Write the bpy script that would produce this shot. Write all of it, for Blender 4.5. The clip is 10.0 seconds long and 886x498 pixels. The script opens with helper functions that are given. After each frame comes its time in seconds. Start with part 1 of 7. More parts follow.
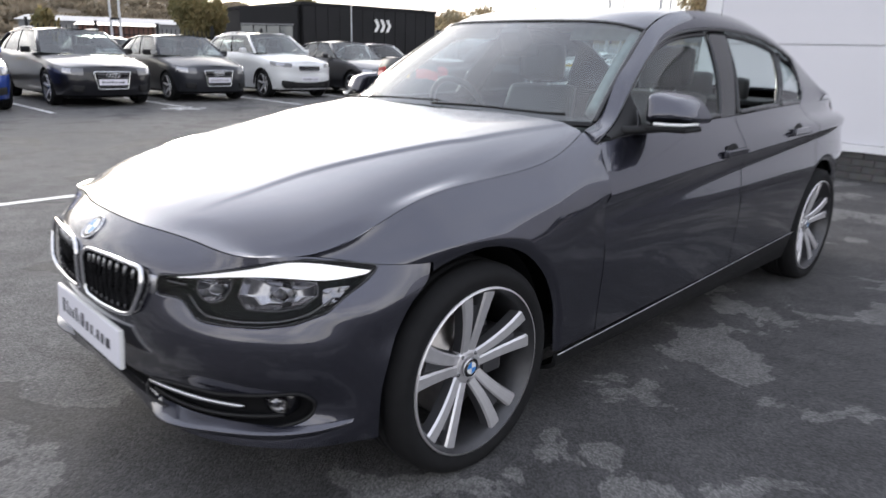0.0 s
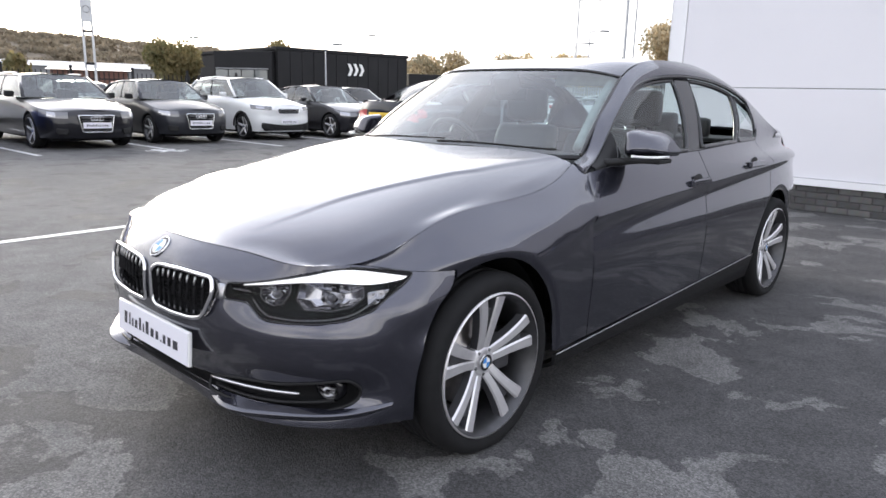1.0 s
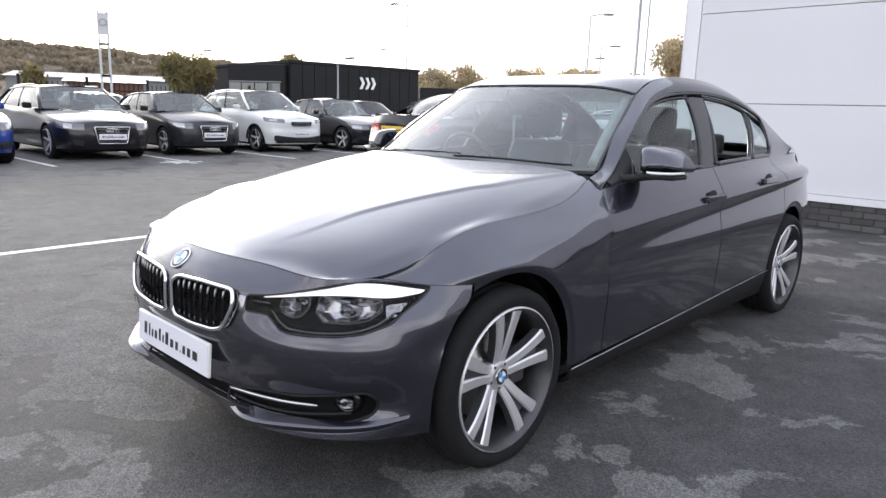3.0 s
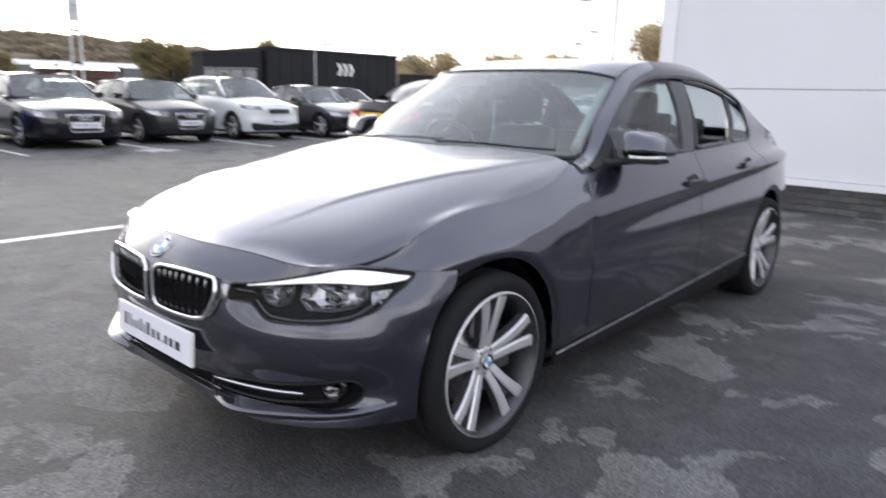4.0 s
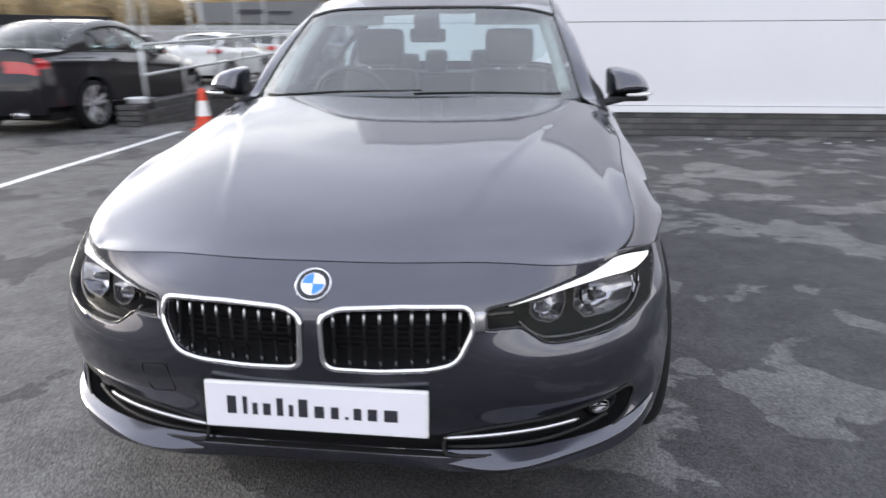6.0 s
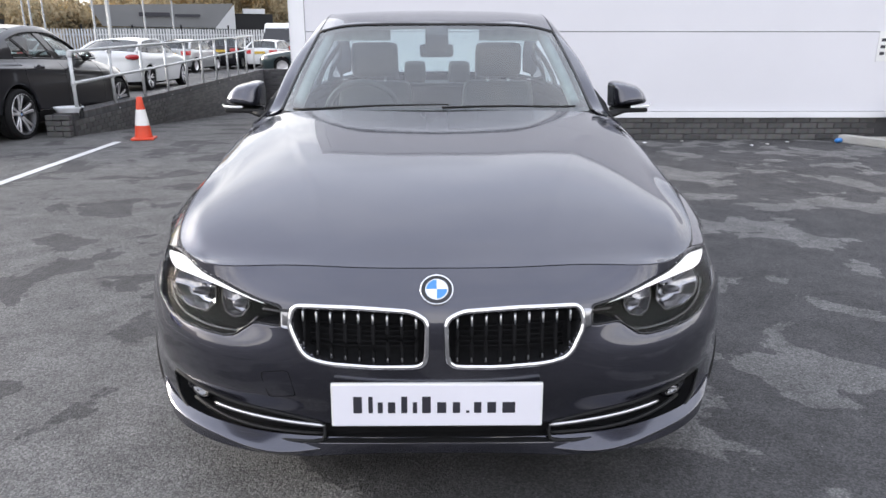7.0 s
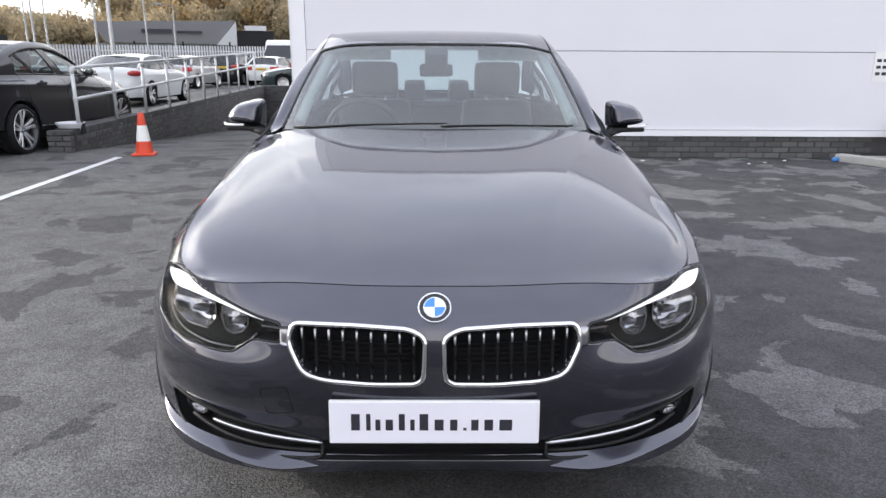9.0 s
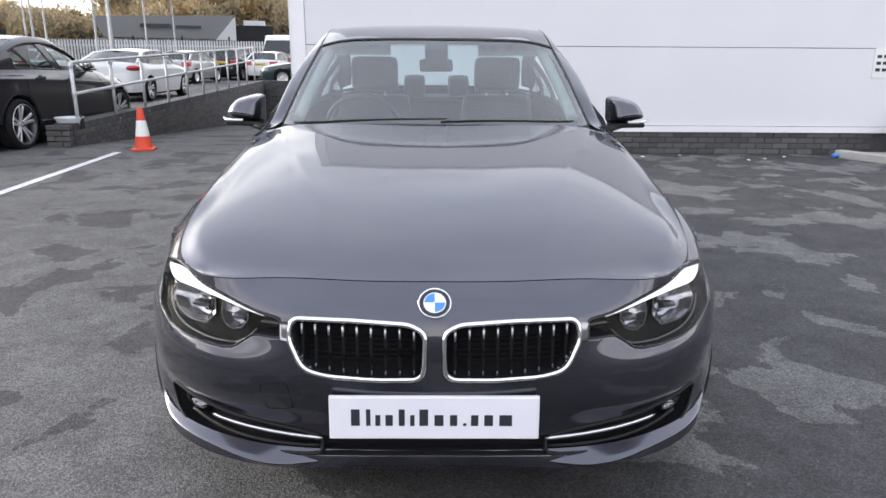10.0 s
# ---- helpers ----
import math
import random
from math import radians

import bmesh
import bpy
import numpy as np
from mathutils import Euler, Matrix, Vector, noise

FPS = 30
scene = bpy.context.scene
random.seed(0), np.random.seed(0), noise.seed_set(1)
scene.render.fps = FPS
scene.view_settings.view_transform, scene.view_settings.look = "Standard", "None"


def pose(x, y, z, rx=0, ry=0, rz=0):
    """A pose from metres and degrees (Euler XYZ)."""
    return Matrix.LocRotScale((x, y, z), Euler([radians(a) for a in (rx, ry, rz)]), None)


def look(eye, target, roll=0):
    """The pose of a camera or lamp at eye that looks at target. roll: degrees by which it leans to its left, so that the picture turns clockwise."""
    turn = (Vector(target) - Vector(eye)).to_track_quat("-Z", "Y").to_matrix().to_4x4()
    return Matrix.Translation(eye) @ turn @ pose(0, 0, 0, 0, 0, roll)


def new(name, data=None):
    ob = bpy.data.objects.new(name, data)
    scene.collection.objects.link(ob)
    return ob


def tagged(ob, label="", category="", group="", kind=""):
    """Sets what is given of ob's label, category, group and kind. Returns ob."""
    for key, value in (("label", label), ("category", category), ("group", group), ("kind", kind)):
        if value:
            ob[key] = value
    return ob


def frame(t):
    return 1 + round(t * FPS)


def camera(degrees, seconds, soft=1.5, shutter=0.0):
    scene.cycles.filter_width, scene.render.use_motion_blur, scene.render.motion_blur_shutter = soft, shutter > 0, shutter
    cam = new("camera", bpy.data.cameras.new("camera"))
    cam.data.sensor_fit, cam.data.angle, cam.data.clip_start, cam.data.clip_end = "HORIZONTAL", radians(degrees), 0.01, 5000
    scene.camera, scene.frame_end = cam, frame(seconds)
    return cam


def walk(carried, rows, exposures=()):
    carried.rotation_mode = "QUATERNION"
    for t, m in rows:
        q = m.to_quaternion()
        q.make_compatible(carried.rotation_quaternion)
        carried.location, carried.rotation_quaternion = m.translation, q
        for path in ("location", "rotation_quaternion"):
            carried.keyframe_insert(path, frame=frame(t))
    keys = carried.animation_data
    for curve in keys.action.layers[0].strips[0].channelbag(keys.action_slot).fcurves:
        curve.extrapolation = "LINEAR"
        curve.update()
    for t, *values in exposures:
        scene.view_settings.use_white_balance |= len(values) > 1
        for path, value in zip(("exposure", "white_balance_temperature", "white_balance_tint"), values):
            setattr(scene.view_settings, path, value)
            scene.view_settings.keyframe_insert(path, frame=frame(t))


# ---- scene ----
# ---- camera and its walk: x to the car's left, y towards its tail, nose of the car near y = 0 ----
cam = camera(66.0, 10.0, soft=1.5, shutter=0.75)
PATH = [
    (0.0, (2.077, -0.539, 1.190), (0.717, 0.819, 0.638), 1.7),
    (0.5, (2.199, -0.802, 1.198), (0.872, 0.618, 0.726), 2.2),
    (1.0, (2.227, -0.908, 1.193), (0.903, 0.527, 0.757), 1.5),
    (1.5, (2.229, -0.926, 1.198), (0.894, 0.505, 0.787), 1.8),
    (2.0, (2.229, -0.933, 1.198), (0.888, 0.491, 0.782), 1.8),
    (2.5, (2.222, -0.938, 1.201), (0.871, 0.481, 0.797), 1.8),
    (3.8, (2.220, -0.942, 1.201), (0.884, 0.483, 0.806), 1.7),
    (4.0, (2.203, -0.944, 1.194), (0.902, 0.512, 0.759), 1.6),
    (4.5, (1.902, -1.079, 1.170), (0.877, 0.447, 0.689), 1.9),
    (4.8, (1.574, -1.083, 1.153), (0.588, 0.467, 0.666), 1.6),
    (5.0, (1.340, -1.096, 1.134), (0.371, 0.458, 0.626), -1.1),
    (5.2, (1.135, -1.127, 1.152), (0.184, 0.437, 0.640), -1.6),
    (5.5, (0.857, -1.220, 1.140), (0.136, 0.471, 0.660), -1.7),
    (5.7, (0.696, -1.255, 1.165), (0.208, 0.496, 0.611), -1.3),
    (6.8, (0.022, -1.436, 1.238), (0.067, 0.480, 0.665), 0.4),
    (7.0, (0.003, -1.468, 1.251), (0.018, 0.446, 0.673), 0.0),
    (7.5, (0.015, -1.483, 1.254), (0.038, 0.434, 0.685), 0.4),
    (8.0, (0.011, -1.481, 1.257), (0.033, 0.440, 0.701), 0.3),
    (8.5, (0.009, -1.485, 1.258), (0.026, 0.439, 0.714), 0.3),
    (9.0, (0.005, -1.485, 1.262), (0.023, 0.443, 0.729), 0.3),
    (9.5, (0.005, -1.485, 1.259), (0.024, 0.443, 0.727), 0.5),
    (10.0, (0.003, -1.483, 1.261), (0.023, 0.441, 0.716), 0.4),
]
walk(cam, [(t, look(eye, target, roll)) for t, eye, target, roll in PATH],
     [(0.0, 1.06), (0.4, 1.22), (1.0, 1.39), (2.7, 1.33), (4.0, 1.27), (5.0, 1.46), (5.7, 1.38), (7.0, 1.42), (8.5, 1.38), (10.0, 1.35)])

# ---- sky and sun: bright broken overcast ----
world = bpy.data.worlds.new("sky")
scene.world = world
world.use_nodes = True
wn, wl = world.node_tree.nodes, world.node_tree.links
wn.clear()
SUN_ELEVATION, SUN_TURN = 15.0, 72.0
nishita = wn.new("ShaderNodeTexSky")
nishita.sky_type, nishita.sun_disc = "NISHITA", False
nishita.sun_elevation, nishita.sun_rotation = radians(SUN_ELEVATION), radians(-SUN_TURN)
nishita.dust_density, nishita.air_density = 3.0, 1.0
coord = wn.new("ShaderNodeTexCoord")
stretch = wn.new("ShaderNodeMapping")
stretch.inputs["Scale"].default_value = (1.6, 1.6, 4.0)
cloud = wn.new("ShaderNodeTexNoise")
cloud.inputs["Scale"].default_value, cloud.inputs["Detail"].default_value = 2.3, 9.0
ramp = wn.new("ShaderNodeValToRGB")
ramp.color_ramp.elements[0].position, ramp.color_ramp.elements[0].color = 0.40, (6.1, 6.2, 6.8, 1)
ramp.color_ramp.elements[1].position, ramp.color_ramp.elements[1].color = 0.62, (12.2, 11.9, 11.6, 1)
# overhead the cloud is thinner and bluer than towards the horizon
height = wn.new("ShaderNodeSeparateXYZ")
wl.new(coord.outputs["Generated"], height.inputs["Vector"])
ragged = wn.new("ShaderNodeMath")
ragged.operation = "MULTIPLY_ADD"
ragged.inputs[1].default_value = 0.55
wl.new(cloud.outputs["Fac"], ragged.inputs[0])
wl.new(height.outputs["Z"], ragged.inputs[2])
thin = wn.new("ShaderNodeMapRange")
thin.interpolation_type = "SMOOTHSTEP"
thin.inputs["From Min"].default_value, thin.inputs["From Max"].default_value = 0.60, 0.90
thin.inputs["To Min"].default_value, thin.inputs["To Max"].default_value = 0.0, 0.85
wl.new(ragged.outputs[0], thin.inputs["Value"])
overhead = wn.new("ShaderNodeMixRGB")
overhead.inputs["Color2"].default_value = (6.3, 6.7, 7.9, 1)
wl.new(thin.outputs["Result"], overhead.inputs["Fac"])
# the cloud glows round the veiled sun
towards = wn.new("ShaderNodeVectorMath")
towards.operation = "DOT_PRODUCT"
towards.inputs[1].default_value = (-math.cos(radians(SUN_ELEVATION)) * math.sin(radians(SUN_TURN)), math.cos(radians(SUN_ELEVATION)) * math.cos(radians(SUN_TURN)), math.sin(radians(SUN_ELEVATION)))
glow = wn.new("ShaderNodeMapRange")
glow.interpolation_type = "SMOOTHSTEP"
glow.inputs["From Min"].default_value, glow.inputs["From Max"].default_value = 0.80, 1.0
glow.inputs["To Min"].default_value, glow.inputs["To Max"].default_value = 0.96, 2.0
veil = wn.new("ShaderNodeVectorMath")
veil.operation = "SCALE"
blend = wn.new("ShaderNodeMixRGB")
blend.inputs["Fac"].default_value = 0.82
back = wn.new("ShaderNodeBackground")
back.inputs["Strength"].default_value = 0.1
wout = wn.new("ShaderNodeOutputWorld")
wl.new(coord.outputs["Generated"], stretch.inputs["Vector"])
wl.new(stretch.outputs["Vector"], cloud.inputs["Vector"])
wl.new(cloud.outputs["Fac"], ramp.inputs["Fac"])
wl.new(nishita.outputs["Color"], blend.inputs["Color1"])
wl.new(coord.outputs["Generated"], towards.inputs[0])
wl.new(towards.outputs["Value"], glow.inputs["Value"])
wl.new(ramp.outputs["Color"], overhead.inputs["Color1"])
wl.new(overhead.outputs["Color"], veil.inputs[0])
wl.new(glow.outputs["Result"], veil.inputs["Scale"])
wl.new(veil.outputs["Vector"], blend.inputs["Color2"])
wl.new(blend.outputs["Color"], back.inputs["Color"])
wl.new(back.outputs["Background"], wout.inputs["Surface"])
sun = new("sun", bpy.data.lights.new("sun", "SUN"))
sun.data.energy, sun.data.angle, sun.data.color = 0.9, radians(14), (1.0, 0.95, 0.88)
sun.matrix_world = pose(0, 0, 30, 90 - SUN_ELEVATION, 0, 180 + SUN_TURN)
scene.view_settings.exposure = 1.2

# ---- materials ----
def principled(name, colour, rough=0.5, metal=0.0, coat=0.0, coat_rough=0.03, grain=None, grain_amount=0.25, bump=0.0, bump_scale=60.0, spec=0.5, space="Object"):
    """A material with large and fine variation of its base colour, and a fine relief."""
    m = bpy.data.materials.new(name)
    m.use_nodes = True
    nt = m.node_tree
    b = nt.nodes["Principled BSDF"]
    b.inputs["Base Color"].default_value = (*colour, 1)
    b.inputs["Roughness"].default_value = rough
    b.inputs["Metallic"].default_value = metal
    b.inputs["Specular IOR Level"].default_value = spec
    b.inputs["Coat Weight"].default_value = coat
    b.inputs["Coat Roughness"].default_value = coat_rough
    if grain or bump:
        tc = nt.nodes.new("ShaderNodeTexCoord")
    if grain:
        big = nt.nodes.new("ShaderNodeTexNoise")
        big.inputs["Scale"].default_value, big.inputs["Detail"].default_value = grain, 8.0
        mx = nt.nodes.new("ShaderNodeMixRGB")
        mx.inputs["Color1"].default_value = (*[c * (1 - grain_amount) for c in colour], 1)
        mx.inputs["Color2"].default_value = (*[min(1, c * (1 + grain_amount)) for c in colour], 1)
        nt.links.new(tc.outputs[space], big.inputs["Vector"])
        nt.links.new(big.outputs["Fac"], mx.inputs["Fac"])
        nt.links.new(mx.outputs["Color"], b.inputs["Base Color"])
    if bump:
        fine = nt.nodes.new("ShaderNodeTexNoise")
        fine.inputs["Scale"].default_value, fine.inputs["Detail"].default_value = bump_scale, 5.0
        bp = nt.nodes.new("ShaderNodeBump")
        bp.inputs["Strength"].default_value, bp.inputs["Distance"].default_value = bump, 0.004
        nt.links.new(tc.outputs[space], fine.inputs["Vector"])
        nt.links.new(fine.outputs["Fac"], bp.inputs["Height"])
        nt.links.new(bp.outputs["Normal"], b.inputs["Normal"])
    return m


def glass(name, tint, rough=0.0, f0=0.07, power=4.6):
    """Thin car glass: clear, tinted, with a mirror-like surface that strengthens at a slant, alike from both sides."""
    m = bpy.data.materials.new(name)
    m.use_nodes = True
    nt = m.node_tree
    nt.nodes.clear()
    out = nt.nodes.new("ShaderNodeOutputMaterial")
    mix = nt.nodes.new("ShaderNodeMixShader")
    tr = nt.nodes.new("ShaderNodeBsdfTransparent")
    tr.inputs["Color"].default_value = (*tint, 1)
    gl = nt.nodes.new("ShaderNodeBsdfGlossy")
    gl.inputs["Roughness"].default_value = rough
    lw = nt.nodes.new("ShaderNodeLayerWeight")
    lw.inputs["Blend"].default_value = 0.5
    pw = nt.nodes.new("ShaderNodeMath")
    pw.operation = "POWER"
    pw.inputs[1].default_value = power
    mr = nt.nodes.new("ShaderNodeMapRange")
    mr.inputs["To Min"].default_value, mr.inputs["To Max"].default_value = f0, 1.0
    nt.links.new(lw.outputs["Facing"], pw.inputs[0])
    nt.links.new(pw.outputs[0], mr.inputs["Value"])
    nt.links.new(mr.outputs["Result"], mix.inputs["Fac"])
    nt.links.new(tr.outputs["BSDF"], mix.inputs[1])
    nt.links.new(gl.outputs["BSDF"], mix.inputs[2])
    nt.links.new(mix.outputs["Shader"], out.inputs["Surface"])
    return m


def car_paint(name, colour, metal=0.55, rough=0.34, coat=1.0):
    m = principled(name, colour, rough, metal, coat, 0.02, spec=0.2)
    nt = m.node_tree
    b = nt.nodes["Principled BSDF"]
    tc = nt.nodes.new("ShaderNodeTexCoord")
    flake = nt.nodes.new("ShaderNodeTexNoise")
    flake.inputs["Scale"].default_value, flake.inputs["Detail"].default_value = 900.0, 2.0
    dust = nt.nodes.new("ShaderNodeTexNoise")
    dust.inputs["Scale"].default_value, dust.inputs["Detail"].default_value = 3.5, 8.0
    mx = nt.nodes.new("ShaderNodeMixRGB")
    mx.inputs["Color1"].default_value = (*[c * 0.8 for c in colour], 1)
    mx.inputs["Color2"].default_value = (*[min(1, c * 1.25) for c in colour], 1)
    rr = nt.nodes.new("ShaderNodeMapRange")
    rr.inputs["To Min"].default_value, rr.inputs["To Max"].default_value = 0.015, 0.06
    nt.links.new(tc.outputs["Object"], flake.inputs["Vector"])
    nt.links.new(tc.outputs["Object"], dust.inputs["Vector"])
    nt.links.new(flake.outputs["Fac"], mx.inputs["Fac"])
    nt.links.new(mx.outputs["Color"], b.inputs["Base Color"])
    nt.links.new(dust.outputs["Fac"], rr.inputs["Value"])
    nt.links.new(rr.outputs["Result"], b.inputs["Coat Roughness"])
    return m


PAINT = car_paint("mineral_grey_paint", (0.045, 0.046, 0.065), .85, .24)
PAINT.node_tree.nodes["Principled BSDF"].inputs["Coat IOR"].default_value = 1.74
CHROME = principled("chrome", (0.82, 0.82, 0.84), 0.08, 1.0)
SATIN = principled("satin_aluminium", (0.62, 0.62, 0.64), 0.28, 1.0)
ALLOY = principled("machined_alloy", (0.70, 0.69, 0.71), 0.36, 0.65, 0.3, grain=40.0, grain_amount=0.1)
ALLOY_MID = principled("rim_barrel_alloy", (0.08, 0.08, 0.085), 0.4, 0.8, grain=30.0)
ALLOY_DARK = principled("grey_alloy_paint", (0.11, 0.11, 0.12), 0.35, 0.6, 0.5)
GLOSS_BLACK = principled("gloss_black_plastic", (0.008, 0.008, 0.010), 0.14, coat=0.3)
BLACK = principled("black_plastic", (0.011, 0.011, 0.012), 0.6, spec=0.3, grain=30.0, bump=0.15, bump_scale=400.0)
VOID = principled("dark_inner_metal", (0.012, 0.012, 0.013), 0.9, spec=0.1)
RUBBER = principled("tyre_rubber", (0.010, 0.010, 0.011), 0.85, spec=0.25, grain=25.0, grain_amount=0.35, bump=0.2, bump_scale=250.0)
LEATHER = principled("dark_leather", (0.030, 0.029, 0.030), 0.5, grain=12.0, bump=0.25, bump_scale=180.0)
DASH = principled("dashboard_plastic", (0.02, 0.02, 0.022), 0.62, grain=30.0, bump=0.2, bump_scale=500.0)
HEADLINER = principled("grey_headliner", (0.38, 0.37, 0.35), 0.9, grain=20.0)
SCREEN = glass("windscreen_glass", (0.64, 0.77, 0.78), f0=0.17)
SIDE_GLASS = glass("side_glass", (0.80, 0.88, 0.87))
TINT_GLASS = glass("dark_glass", (0.30, 0.33, 0.34))
LENS = glass("headlamp_lens", (0.95, 0.95, 0.96), f0=0.012, power=6.5)
LAMP_CHROME = principled("lamp_reflector", (0.40, 0.40, 0.42), 0.14, 1.0)
WHITE_PLATE = principled("plate_white", (0.78, 0.77, 0.84), 0.35, coat=0.4, grain=6.0, grain_amount=0.04)
YELLOW_PLATE = principled("plate_yellow", (0.75, 0.5, 0.05), 0.35, coat=0.4, grain=6.0, grain_amount=0.05)
INK = principled("dark_lettering", (0.02, 0.02, 0.03), 0.5)
BLUE = principled("badge_blue", (0.03, 0.22, 0.62), 0.3, coat=1.0)
WHITE = principled("badge_white", (0.8, 0.8, 0.8), 0.3, coat=1.0)
RED_LENS = principled("red_lamp_lens", (0.42, 0.012, 0.016), 0.15, coat=1.0)
AMBER = principled("clear_lamp_lens", (0.16, 0.16, 0.17), 0.12, 0.5, 0.8)
DISC = principled("brake_disc_steel", (0.33, 0.31, 0.30), 0.35, 0.9, grain=50.0)


def asphalt():
    """Worn asphalt: grit, broad pale wear and dark damp patches with a gloss of their own."""
    m = bpy.data.materials.new("damp_asphalt")
    m.use_nodes = True
    nt = m.node_tree
    n, l = nt.nodes, nt.links
    b = n["Principled BSDF"]
    tc = n.new("ShaderNodeTexCoord")

    def noise_node(scale, detail, rough=0.55, distort=0.0):
        t = n.new("ShaderNodeTexNoise")
        t.inputs["Scale"].default_value, t.inputs["Detail"].default_value = scale, detail
        t.inputs["Roughness"].default_value, t.inputs["Distortion"].default_value = rough, distort
        l.new(tc.outputs["Object"], t.inputs["Vector"])
        return t

    def ramp_node(src, a, b2, ca, cb):
        r = n.new("ShaderNodeValToRGB")
        r.color_ramp.elements[0].position, r.color_ramp.elements[0].color = a, (*ca, 1)
        r.color_ramp.elements[1].position, r.color_ramp.elements[1].color = b2, (*cb, 1)
        l.new(src, r.inputs["Fac"])
        return r

    sep = n.new("ShaderNodeSeparateXYZ")
    l.new(tc.outputs["Object"], sep.inputs["Vector"])
    # mostly dry in the west and by the building, mostly damp beside the car
    drift = n.new("ShaderNodeMapRange")
    drift.inputs["From Min"].default_value, drift.inputs["From Max"].default_value = 0.5, -1.0
    drift.inputs["To Min"].default_value, drift.inputs["To Max"].default_value = -0.072, 0.085
    l.new(sep.outputs["X"], drift.inputs["Value"])
    along = n.new("ShaderNodeMapRange")
    along.inputs["From Min"].default_value, along.inputs["From Max"].default_value = 2.3, 3.7
    along.inputs["To Min"].default_value, along.inputs["To Max"].default_value = 0.0, 0.050
    l.new(sep.outputs["Y"], along.inputs["Value"])
    outward = n.new("ShaderNodeMath")
    outward.operation = "MAXIMUM"
    north = n.new("ShaderNodeMath")
    l.new(along.outputs["Result"], north.inputs[0])
    north.inputs[1].default_value = -0.058
    l.new(drift.outputs["Result"], outward.inputs[0])
    l.new(north.outputs[0], outward.inputs[1])
    # patches that have dried, and a few that stayed wet
    patches = [(.96, 1.08, .20, .12), (.98, .80, .22, .12), (.95, .56, .24, .12), (1.36, .96, .20, .12), (1.38, .76, .22, .11), (1.12, 1.17, .09, .12),
               (1.76, 2.26, .42, .13), (1.63, .92, .20, .11), (.84, 2.78, .18, .12), (-1.33, .72, .26, -.09), (-.82, .52, .20, -.09), (-1.30, .42, .18, -.09), (-2.3, 2.0, .5, -.05)]
    for px, py, pr, amount in patches:
        away = n.new("ShaderNodeVectorMath")
        away.operation = "DISTANCE"
        away.inputs[1].default_value = (px, py, 0)
        l.new(tc.outputs["Object"], away.inputs[0])
        spot = n.new("ShaderNodeMapRange")
        spot.interpolation_type = "SMOOTHSTEP"
        spot.inputs["From Min"].default_value, spot.inputs["From Max"].default_value = pr * .2, pr * 1.15
        spot.inputs["To Min"].default_value, spot.inputs["To Max"].default_value = amount, 0.0
        l.new(away.outputs["Value"], spot.inputs["Value"])
        both = n.new("ShaderNodeMath")
        l.new(outward.outputs[0], both.inputs[0])
        l.new(spot.outputs["Result"], both.inputs[1])
        outward = both
    soak = n.new("ShaderNodeMath")
    l.new(noise_node(1.45, 10, 0.585, 0.35).outputs["Fac"], soak.inputs[0])
    l.new(outward.outputs[0], soak.inputs[1])
    broad = ramp_node(noise_node(0.35, 5, 0.6).outputs["Fac"], 0.34, 0.68, (0.165, 0.164, 0.164), (0.215, 0.212, 0.211))
    # stones of the aggregate, each with its own shade, in dark binder
    stones = n.new("ShaderNodeTexVoronoi")
    stones.inputs["Scale"].default_value = 150.0
    l.new(tc.outputs["Object"], stones.inputs["Vector"])
    shade = n.new("ShaderNodeSeparateColor")
    l.new(stones.outputs["Color"], shade.inputs["Color"])
    grit = ramp_node(shade.outputs["Red"], 0.0, 1.0, (0.66, 0.66, 0.66), (1.36, 1.35, 1.34))
    pits = ramp_node(stones.outputs["Distance"], 0.30, 0.75, (1.08, 1.08, 1.08), (0.70, 0.70, 0.70))
    # a few pale chips pressed into the surface
    chips = n.new("ShaderNodeTexVoronoi")
    chips.inputs["Scale"].default_value = 17.0
    l.new(tc.outputs["Object"], chips.inputs["Vector"])
    fleck = ramp_node(chips.outputs["Distance"], 0.040, 0.060, (2.2, 2.16, 2.1), (1, 1, 1))
    damp = ramp_node(soak.outputs[0], 0.519, 0.526, (0.43, 0.43, 0.445), (0.93, 0.93, 0.93))
    stain = ramp_node(noise_node(4.0, 9, 0.72).outputs["Fac"], 0.32, 0.70, (0.66, 0.66, 0.66), (1.25, 1.25, 1.25))
    col = broad.outputs["Color"]
    # the base colour is darker towards the west
    eastward = n.new("ShaderNodeMapRange")
    eastward.inputs["From Min"].default_value, eastward.inputs["From Max"].default_value = -1.6, 0.8
    eastward.inputs["To Min"].default_value, eastward.inputs["To Max"].default_value = 0.0, 1.0
    l.new(sep.outputs["X"], eastward.inputs["Value"])
    tone = ramp_node(eastward.outputs["Result"], 0.0, 1.0, (0.80, 0.80, 0.80), (1.04, 1.04, 1.04))
    for other in (tone, grit, pits, fleck, damp, stain):
        mul = n.new("ShaderNodeMixRGB")
        mul.blend_type, mul.inputs["Fac"].default_value = "MULTIPLY", 1.0
        l.new(col, mul.inputs["Color1"])
        l.new(other.outputs["Color"], mul.inputs["Color2"])
        col = mul.outputs["Color"]
    l.new(col, b.inputs["Base Color"])
    rr = n.new("ShaderNodeMapRange")
    rr.inputs["From Min"].default_value, rr.inputs["From Max"].default_value = 0.5, 1.0
    rr.inputs["To Min"].default_value, rr.inputs["To Max"].default_value = 0.78, 0.92
    b.inputs["Specular IOR Level"].default_value = 0.3
    l.new(damp.outputs["Color"], rr.inputs["Value"])
